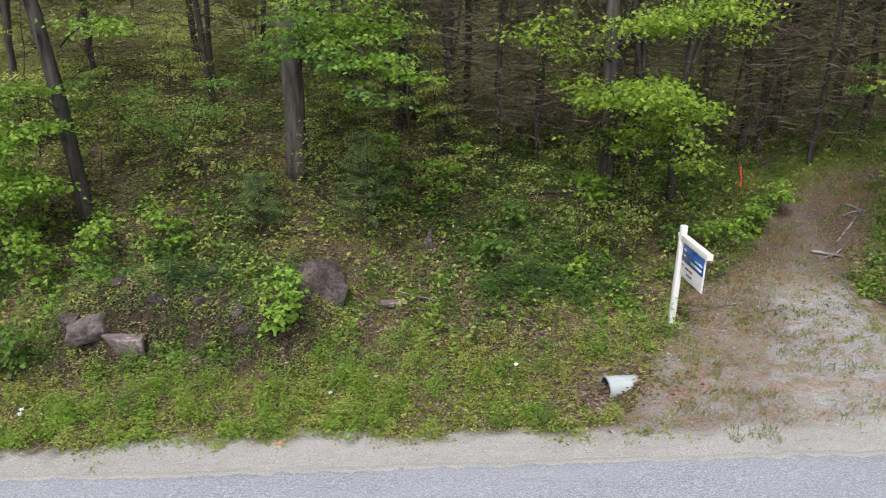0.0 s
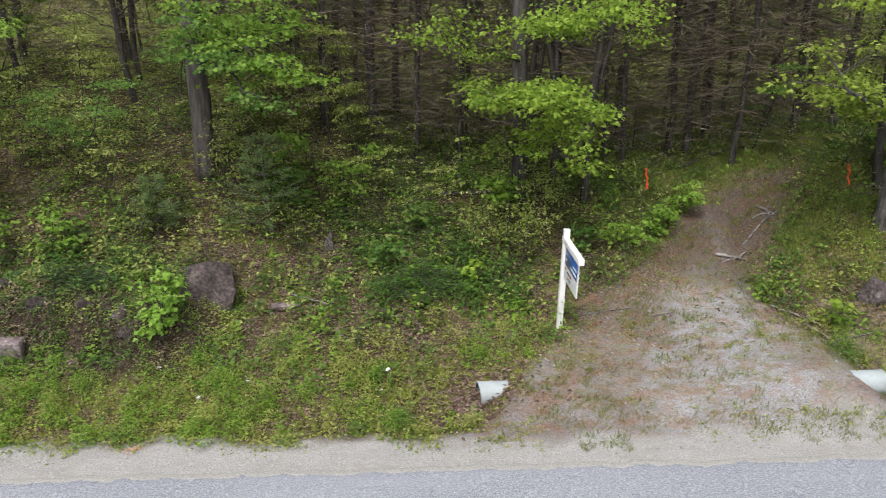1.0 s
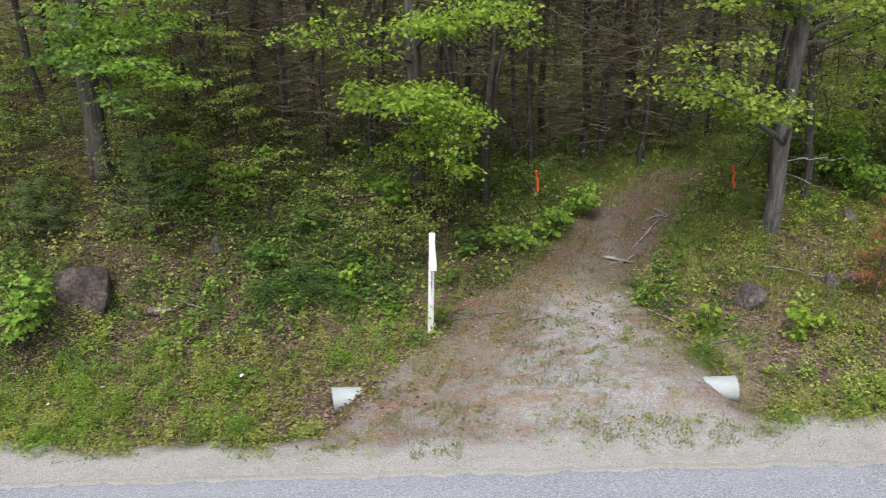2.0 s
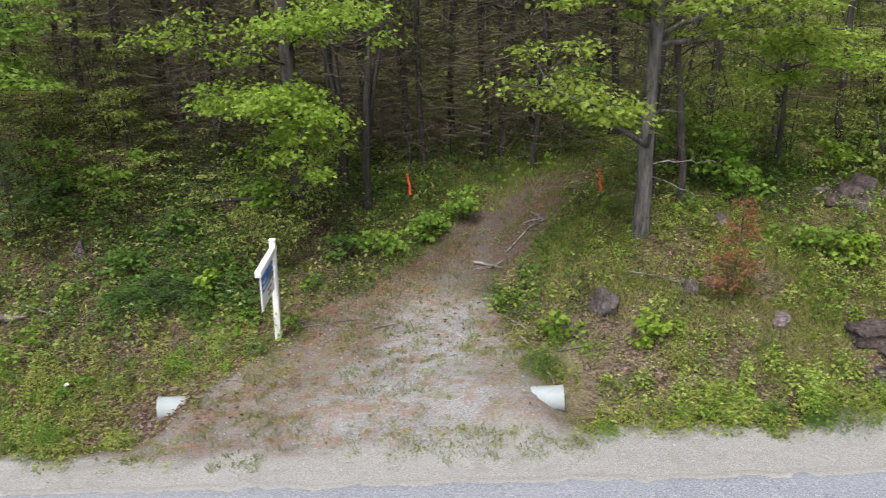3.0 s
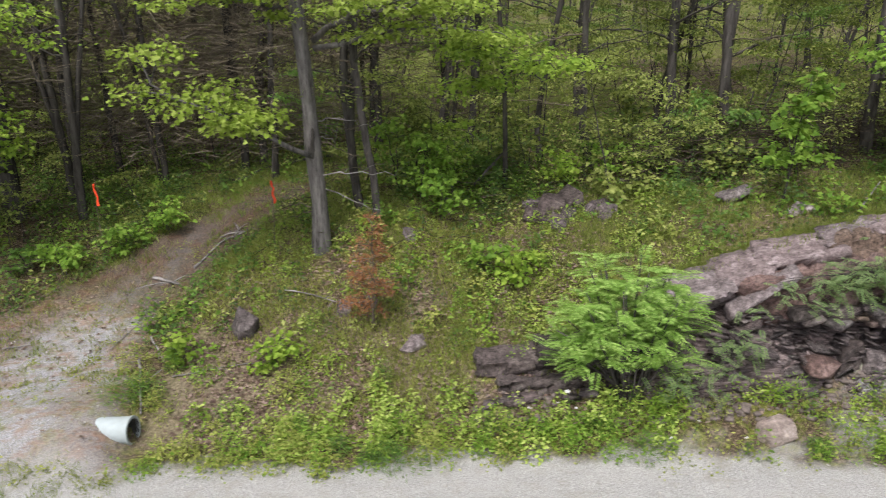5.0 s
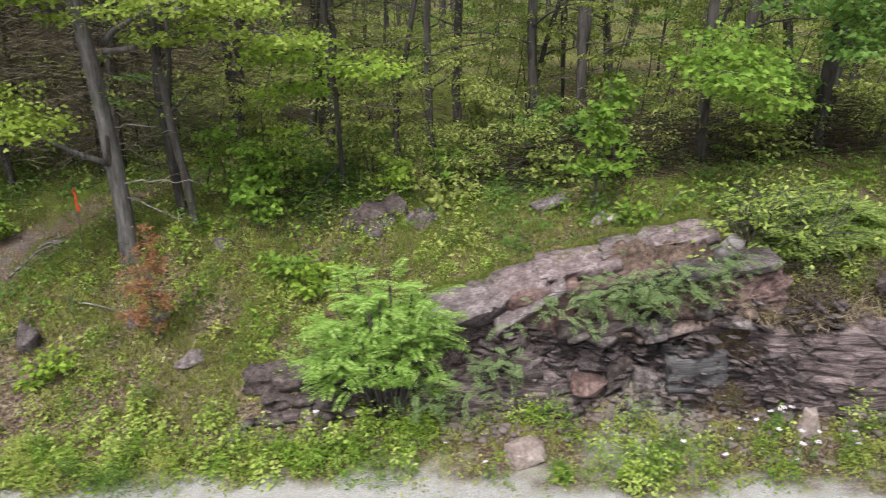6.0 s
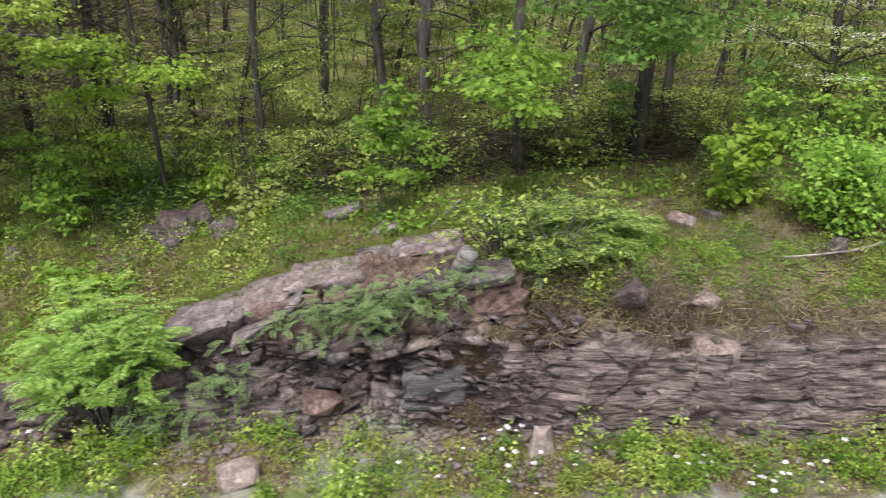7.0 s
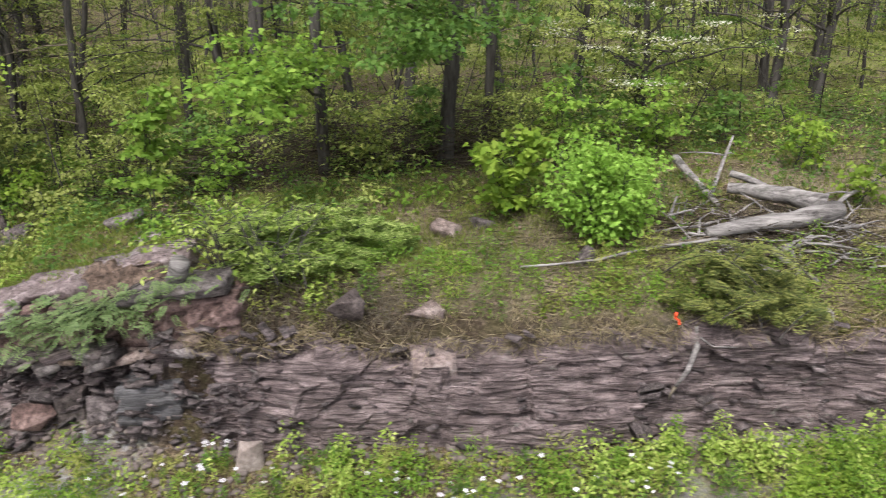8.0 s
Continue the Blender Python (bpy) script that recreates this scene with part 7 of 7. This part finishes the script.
    x, y = clumps(rng, 9000, -14, 27, -2.7, 4, lambda x, y: (1 - 0.75 * bare_soil(x, y)) * np.maximum(off(x, y) * 0.8, 0.10 + 0.5 * (y > 0.8)) * (0.3 + 0.7 * patch(x, y, 7)) * (0.5 + 0.5 * step(8, 10, x)) * (1 - 0.7 * step(16.8, 17.6, x) * step(-1.9, -1.6, y) * (1 - step(0.4, 0.9, y))))
    stuff("grass_tufts", grass(rng, x, y, 9, 0.05, 0.15), BLADES, "green grass tufts on verge and bench", "grass")
    x, y = clumps(rng, 8000, -14, 27, -2.7, 2.5, lambda x, y: np.where(x < 4.6, driveway(x, y) * 0.4 * patch(x, y, 8, 1.1) + 0.25 * verge(x, y), np.where(x > 14.5, 1.0, 0.4) * step(-1.8, -1.3, y) * (1 - step(0.2, 1.6, y)) + 0.2 * verge(x, y)))
    stuff("dry_grass", grass(rng, x, y, 10, 0.06, 0.12, 0.007), DRYBLADE, "dry tan grass on gravel and bench edge", "grass")
    x, y = clumps(rng, 900, -14, 13, -3.2, -2.4, lambda x, y: step(-0.45, 0.0, y - verge_line(x)) * 0.5 * patch(x, y, 77, 1.6))
    stuff("shoulder_tufts", herb(rng, x, y, 14, 0.06, 0.10, 0.04), LEAF_WEED, "small green tufts on the sandy shoulder", "weeds")
    x, y = clumps(rng, 2600, -1.3, 5.6, -3.1, 3.6, lambda x, y: driveway(x, y) * patch(x, y, 18, 1.4) * (1 - 0.5 * gravel_run(x, y)))
    stuff("entrance_grass", grass(rng, x, y, 12, 0.05, 0.10), BLADES, "sparse green grass tufts on the gravel entrance", "grass")
    x, y = clumps(rng, 700, -1.6, 5.0, -3.0, 3.2, lambda x, y: driveway(x, y) * step(0.0, 0.3, fbm(x * 1.1, y * 1.1, 181, 3)))
    stuff("entrance_tufts", herb(rng, x, y, 16, 0.07, 0.09, 0.035), LEAF_WEED, "small yellow-green tufts on the gravel entrance", "weeds")
    n = 90000
    x = rng.uniform(-15, 28, n)
    x[:14000] = rng.uniform(-15, -2, 14000)
    y = -2.2 + 13 * rng.uniform(0, 1, n) ** 1.2
    x[14000:17000], y[14000:17000] = rng.uniform(-15, 9, 3000), rng.uniform(-0.5, 8, 3000)
    x[14000:15200], y[14000:15200] = rng.normal(-1.5, 0.5, 1200), rng.normal(-1.5, 0.4, 1200)
    x[17000:19000], y[17000:19000] = rng.uniform(4.5, 10, 2000), rng.uniform(-2, 1.5, 2000)
    x[24000:31000], y[24000:31000] = rng.uniform(4.6, 10.4, 7000), rng.uniform(-2.1, 1.6, 7000)
    x[31000:36000], y[31000:36000] = rng.uniform(-13, -1, 5000), rng.uniform(0.6, 6, 5000)
    x[19000:24000], y[19000:24000] = rng.uniform(-10, -2, 5000), rng.uniform(-0.4, 3, 5000)
    k = (rng.uniform(0, 1, n) < (0.35 + 0.65 * (1 - patch(x, y, 3))) * (0.25 + 0.75 * np.maximum(step(-1.5, 0, y), (np.abs(x + 1.2) < 1.2)) + 0.75 * step(4.4, 5.2, x) * (1 - step(9.5, 10.5, x)))) & ~on_face(x, y) & (earth_bank(x, y) < 0.35) & (rng.uniform(0, 1, n) > 0.75 * driveway(x, y))
    x, y = x[k], y[k]
    D, N = any_way(rng, len(x), 0.25)
    D[:, 2] = rng.normal(0, 0.15, len(x))
    stuff("leaf_litter", kites(np.stack([x, y, land(x, y) + 0.018], -1), D, N, rng.uniform(0.045, 0.09, len(x)), 0.04), LITTER, "dry brown fallen leaves", "leaf litter")
    n = 15000
    x = np.where(rng.uniform(0, 1, n) < 0.6, rng.uniform(-15, 1, n), rng.uniform(1, 28, n))
    y = 1.2 + 10 * rng.uniform(0, 1, n) ** 1.2
    x[:5200], y[:5200] = rng.uniform(11.2, 18.2, 5200), rng.normal(3.2, 0.6, 5200)
    x[5200:9000], y[5200:9000] = rng.uniform(-13, -2, 3800), rng.uniform(2.0, 7.0, 3800)
    k = (driveway(x, y) < 0.1) & ~on_face(x, y) & ((x < 9) | (y > 2.2))
    x, y = x[k], y[k]
    a = rng.normal(0, 0.7, len(x))
    D = np.stack([np.cos(a), np.sin(a), rng.normal(0.05, 0.22, len(x))], -1)
    stuff("dead_brush", kites(np.stack([x, y, land(x, y) + 0.02 + 0.75 * rng.uniform(0, 1, len(x)) ** 2], -1), D, rng.normal(0, 1, (len(x), 3)), rng.uniform(0.2, 0.6, len(x)), 0.013, 0.0), BRUSH, "dead grey-brown brushwood on the forest floor", "brushwood")
    n = 5200
    x = rng.uniform(11, 26, n)
    y0 = cut_y(x) + 0.12 + rng.normal(0, 0.06, n)
    zt = face_top(x) + rng.uniform(-0.10, 0.08, n)
    k = (x > 14.2) & (fbm(x * 1.2, 0 * x, 171, 3) > -0.05)
    P = np.stack([x, y0, zt], -1)[k]
    D = np.stack([rng.normal(0, 0.5, len(P)), rng.normal(-0.7, 0.3, len(P)), rng.normal(-0.35, 0.55, len(P))], -1)
    stuff("hanging_grass", kites(P, D, rng.normal(0, 1, (len(P), 3)), rng.uniform(0.06, 0.22, len(P)), 0.008, 0.0), TWIG, "dry tan grass and roots hanging over the rock edge", "grass")
    n = 5200
    x = rng.uniform(10.8, 14.3, n)
    y = rng.normal(-0.36, 0.10, n) - 0.22 * np.maximum(fbm(x * 1.7, 0 * x, 261, 3), -0.1)
    z = np.maximum(np.interp(x, (10.8, 11.7, 12.3, 13.1, 13.7, 14.3), (1.36, 1.62, 1.80, 2.04, 2.24, 2.36)), land(x, y)) - 0.02
    D = np.stack([rng.normal(0, 0.5, n), rng.normal(-0.3, 0.5, n), np.full(n, 0.8)], -1)
    stuff("slab_edge_grass", kites(np.stack([x, y, z], -1), D, rng.normal(0, 1, (n, 3)), rng.uniform(0.06, 0.17, n), 0.009, 0.0), BLADES, "yellow-green grass creeping over the slab's back edge", "grass")
    n = 2600
    x, y = rng.uniform(14.2, 17.0, n), rng.normal(-1.35, 0.22, n)
    P = np.stack([x, y, land(x, y) + 0.02 + 0.12 * rng.uniform(0, 1, n) ** 2], -1)[~on_face(x, y + 0.1)]
    D = np.stack([rng.normal(0, 1, len(P)), rng.normal(-0.4, 0.5, len(P)), rng.normal(-0.1, 0.4, len(P))], -1)
    stuff("dead_twigs", kites(P, D, rng.normal(0, 1, (len(P), 3)), rng.uniform(0.08, 0.35, len(P)), 0.009, 0.0), TWIG, "tangle of dead twigs at the rock edge", "twigs")
    n = 5200
    x, y = rng.uniform(14.4, 26, n), rng.normal(-1.50, 0.16, n)
    k = fbm(x * 1.1, y * 1.1, 231, 3) > -0.2
    x, y = x[k], y[k]
    P = np.stack([x, y, np.maximum(land(x, y), face_top(x)) + 0.02 + 0.07 * rng.uniform(0, 1, len(x)) ** 2], -1)
    D = np.stack([rng.normal(0, 0.8, len(P)), rng.normal(-0.5, 0.4, len(P)), rng.normal(0.0, 0.6, len(P))], -1)
    stuff("bank_stalks", kites(P, D, rng.normal(0, 1, (len(P), 3)), rng.uniform(0.06, 0.24, len(P)), 0.010, 0.0), DRYBLADE, "dry stalks and rootlets on the soil above the rock", "grass")
    x, y = clumps(rng, 700, 14.6, 26, -1.65, -1.0, lambda x, y: step(-0.1, 0.25, fbm(x * 1.2, y * 1.2, 233, 3)))
    stuff("bank_weeds", domes_free(rng, x, y, 30, 0.09, 0.10, 0.04), LEAF_WEED, "small yellow-green weeds on the soil bank", "weeds")
    n = 2600
    x, y = rng.uniform(17.0, 23.5, n), rng.uniform(-1.35, 0.9, n)
    D = np.stack([rng.normal(0, 1, n), rng.normal(0, 0.6, n), rng.normal(0.03, 0.15, n)], -1)
    stuff("dead_stems", kites(np.stack([x, y, land(x, y) + 0.015 + 0.06 * rng.uniform(0, 1, n) ** 2], -1), D, np.tile((0, 0, 1.0), (n, 1)) + rng.normal(0, 0.3, (n, 3)), rng.uniform(0.1, 0.4, n), 0.011, 0.0), TWIG, "dead stems and twigs strewn over the bench", "twigs")
    for mt, sd, lb in ((LEAF_MID, 241, "dark green tufts growing on the earth bank"), (LEAF_PALE, 242, "pale green tufts growing on the earth bank"), (DRYBLADE, 243, "dry tan tufts on the earth bank")):
        x, y = clumps(rng, 420, -10.4, -5.2, -0.8, 0.9, lambda x, y: step(-0.05, 0.25, fbm(x * 1.3, y * 1.3, sd, 3)))
        stuff("bank_tufts", domes_free(rng, x, y, 26, 0.11, 0.13, 0.055), mt, lb, "plants")
    n = 2600
    x, y = rng.uniform(-10.2, -5.4, n), rng.uniform(-0.75, 0.35, n)
    k = earth_bank(x, y) > 0.4
    P = np.stack([x, y, land(x, y) + 0.05], -1)[k]
    D = np.stack([rng.normal(0, 0.6, len(P)), rng.normal(-0.5, 0.3, len(P)), rng.normal(-0.3, 0.4, len(P))], -1)
    stuff("bank_roots", kites(P, D, rng.normal(0, 1, (len(P), 3)), rng.uniform(0.12, 0.4, len(P)), 0.011, 0.0), TWIG, "dead roots and grass hanging on the earth bank", "roots")
    x, y = clumps(rng, 640, 4.8, 26, -2.95, -1.3, lambda x, y: (1 - driveway(x, y)) * (0.15 + 0.85 * patch(x, y, 137, 0.8)) * step(-0.1, 0.3, y - verge_line(x)) * (1 - (0.7 - 0.4 * step(11, 12, x)) * step(-1.95, -1.75, y)))
    stuff("foot_weeds", domes(rng, x[::2], y[::2], 120, 0.19, 0.52, 0.055), LEAF_FOOT, "bright yellow-green weeds at the foot of the rock face", "weeds")
    stuff("foot_plants", domes(rng, x[1::2], y[1::2], 80, 0.17, 0.42, 0.05), LEAF_BRIGHT, "green leafy plants at the foot of the rock face", "weeds")
    x, y = clumps(rng, 2300, -14, -0.6, 0.9, 8, lambda x, y: step(0.12, 0.4, fbm(x * 0.7, y * 0.9, 211, 3)))
    stuff("hillside_leaves", herb(rng, x, y, 8, 0.14, 0.34, 0.085, 0.6), LEAF_PALE, "pale yellow-green leaves scattered over the hillside", "herbs")
    x, y = clumps(rng, 420, -13, -0.8, 0.9, 6, lambda x, y: step(0.1, 0.35, fbm(x * 0.8, y * 0.8, 217, 3)))
    stuff("hillside_shrubs", domes(rng, x, y, 34, 0.2, 0.42, 0.085), LEAF_BRIGHT, "bright low shrubs on the brown hillside", "shrubs")
    x, y = clumps(rng, 1200, 4.8, 10.5, -2.0, 2.0, lambda x, y: (1 - driveway(x, y)) * (1 - 0.7 * bare_soil(x, y)) * step(0.05, 0.3, fbm(x * 1.1, y * 1.1, 213, 3)))
    stuff("slope_herbs", herb(rng, x, y, 11, 0.08, 0.13, 0.040, 0.6), LEAF_FOOT, "small yellow-green herbs on the gravelly slope", "herbs")
    for mt, sd, lb in ((LEAF_MID, 191, "soft feathery mid-green plants on the verge"), (LEAF_WEED, 192, "soft feathery yellow-green plants on the verge"), (LEAF_BRIGHT, 193, "soft feathery bright plants on the verge")):
        x, y = clumps(rng, 420, -14, 27, -2.8, 0.2, lambda x, y: np.maximum(verge(x, y), 0.12 * off(x, y) * (x > 4.6) * (y > -2.4)) * patch(x, y, sd, 0.7))
        k = np.hypot(x + 1.3, y + 1.55) > 0.75
        stuff("feathery_plants", domes(rng, x[k], y[k], 170, 0.17, 0.40, 0.075, 0.14), mt, lb, "plants")
    for k, (n, x0, x1, y0, y1, mt, lb) in enumerate(((46, 4.7, 10.4, -2.3, -1.3, LEAF_FOOT, "broad-leaved yellow-green plants at the roadside"), (40, 4.7, 12.0, -1.2, 2.4, LEAF_MAPLE, "broad-leaved bright plants on the slope"), (30, 4.7, 12.0, -1.5, 2.4, LEAF_WEED, "broad-leaved yellow plants on the slope"))):
        x, y = rng.uniform(x0, x1, n), rng.uniform(y0, y1, n)
        stuff("broad_leaved_plants", domes(rng, x[::2], y[::2], 60, 0.16, 0.34, 0.06, 0.6), mt, lb, "plants")
    x, y = clumps(rng, 260, 5.2, 12.2, -0.9, 2.2, lambda x, y: 0.1 + 0.9 * patch(x, y, 153, 0.9))
    stuff("slope_plants", domes(rng, x, y, 60, 0.18, 0.20, 0.042), LEAF_FOOT, "low yellow-green plants on the mossy slope", "plants")
    x, y = clumps(rng, 9000, 7.0, 21, -1.2, 3.4, lambda x, y: (0.45 + 0.55 * step(9.5, 11, x)) * (1 - step(1.4, 2.6, y) * step(11, 13, x)) * (1 - 0.7 * step(16.8, 18, x) * (1 - step(0.2, 0.8, y))) * (0.25 + 0.75 * patch(x, y, 151, 0.8)))
    stuff("bench_grass", grass(rng, x, y, 10, 0.06, 0.14, 0.009), BLADES, "short yellow-green grass on the mossy bench", "grass")
    x, y = clumps(rng, 6500, 1.5, 7.5, 1.5, 6.5, lambda x, y: (1 - driveway(x, y) * (1 - 0.6 * step(3.2, 4.8, y))) * (0.3 + 0.7 * patch(x, y, 139, 0.8)))
    x2, y2 = clumps(rng, 3600, 4.3, 8.6, -1.7, 2.4, lambda x, y: (1 - driveway(x, y)) * (1 - 0.85 * bare_soil(x, y)) * step(-0.12, 0.25, fbm(x * 0.9, y * 0.9, 251, 3)))
    stuff("slope_grass", grass(rng, x2, y2, 9, 0.06, 0.12, 0.010), LEAF_WEED, "short yellow-green grass on the slope", "grass")
    stuff("trailside_grass", grass(rng, x, y, 9, 0.06, 0.13, 0.008), BLADES, "short green grass beside the trail", "grass")
    x, y = clumps(rng, 4500, -30, 45, 7, 34, lambda x, y: patch(x, y, 9, 0.3))
    stuff("far_undergrowth", herb(rng, x, y, 9, 0.35, 0.5, 0.14), LEAF_FOREST, "yellow-green undergrowth deep in the forest", "undergrowth")
    n = 7000
    x, y = rng.uniform(-14, 26, n), rng.uniform(-3.4, 1.2, n)
    k = rng.uniform(0, 1, n) < np.maximum(driveway(x, y), 0.8 * (y < -2.5))
    x, y = x[k], y[k]
    base = rock_shape(900, 1, 1, 0.7, 6, 1, 0.05)
    s = 0.005 + 0.018 * rng.uniform(0, 1, len(x)) ** 4
    V = base[0][None] * s[:, None, None] + np.stack([x, y, land(x, y) + 0.3 * s], -1)[:, None]
    F = base[1][None] + (np.arange(len(x)) * len(base[0]))[:, None, None]
    stuff("pebbles", (V.reshape(-1, 3), F.reshape(-1, 3)), PEBBLE, "small grey pebbles on gravel and shoulder", "pebbles")


build_cover()


def build_flowers():
    """White flat-headed flowers along the shoulder."""
    rng = np.random.default_rng(404)
    spots = []
    for cx, cy, n, w in ((-9.8, -1.9, 3, 0.8), (-5.0, -1.5, 3, 0.8), (-2.6, -1.3, 2, 0.3), (9.5, -2.0, 4, 0.4), (11.0, -2.3, 3, 0.4), (13.8, -2.4, 3, 0.5), (14.7, -2.2, 9, 0.14), (15.1, -2.75, 7, 0.5), (16.6, -2.6, 6, 0.15), (17.6, -2.8, 5, 0.5), (17.2, -2.9, 7, 0.15), (19.1, -2.75, 8, 0.2), (18.4, -2.7, 6, 0.4)):
        spots += [(cx + rng.normal(0, w), cy + rng.normal(0, 0.14)) for _ in range(n)]
    first = None
    for x, y in spots:
        m = pose(x, y, here(x, y), rng.normal(0, 8), rng.normal(0, 8), rng.uniform(0, 360))
        if first is None:
            first = thing("white_flower", m, "white flat-headed wildflower on a thin stem", "flower", "white roadside flowers")
            part("stem", tube(curve((0, 0, -0.03), (0.02, 0, 0.40), 0, 5), np.linspace(0.004, 0.003, 5), 5), LEAF_MID, first)
            k = 40
            r, a = 0.024 * np.sqrt(rng.uniform(0, 1, k)), rng.uniform(0, 2 * math.pi, k)
            P = np.stack([0.02 + r * np.cos(a), r * np.sin(a), 0.405 - 4 * r * r + rng.normal(0, 0.003, k)], -1)
            D, N = any_way(rng, k, 0.2)
            part("flower_head", kites(P, D, N, 0.018, 0.013), WHITE_PETAL, first, "white flower head")
            b = rng.uniform(0.05, 0.3, 14)
            D, N = any_way(rng, 14, 0.4)
            part("leaves", kites(np.stack([0.02 * b, 0 * b, b], -1), D, N, 0.07, 0.02), LEAF_MID, first)
        else:
            copy_thing(first, m @ Matrix.Diagonal((1, 1, rng.uniform(0.5, 1.1), 1)) @ Matrix.Scale(rng.uniform(0.6, 1.1), 4))


build_flowers()
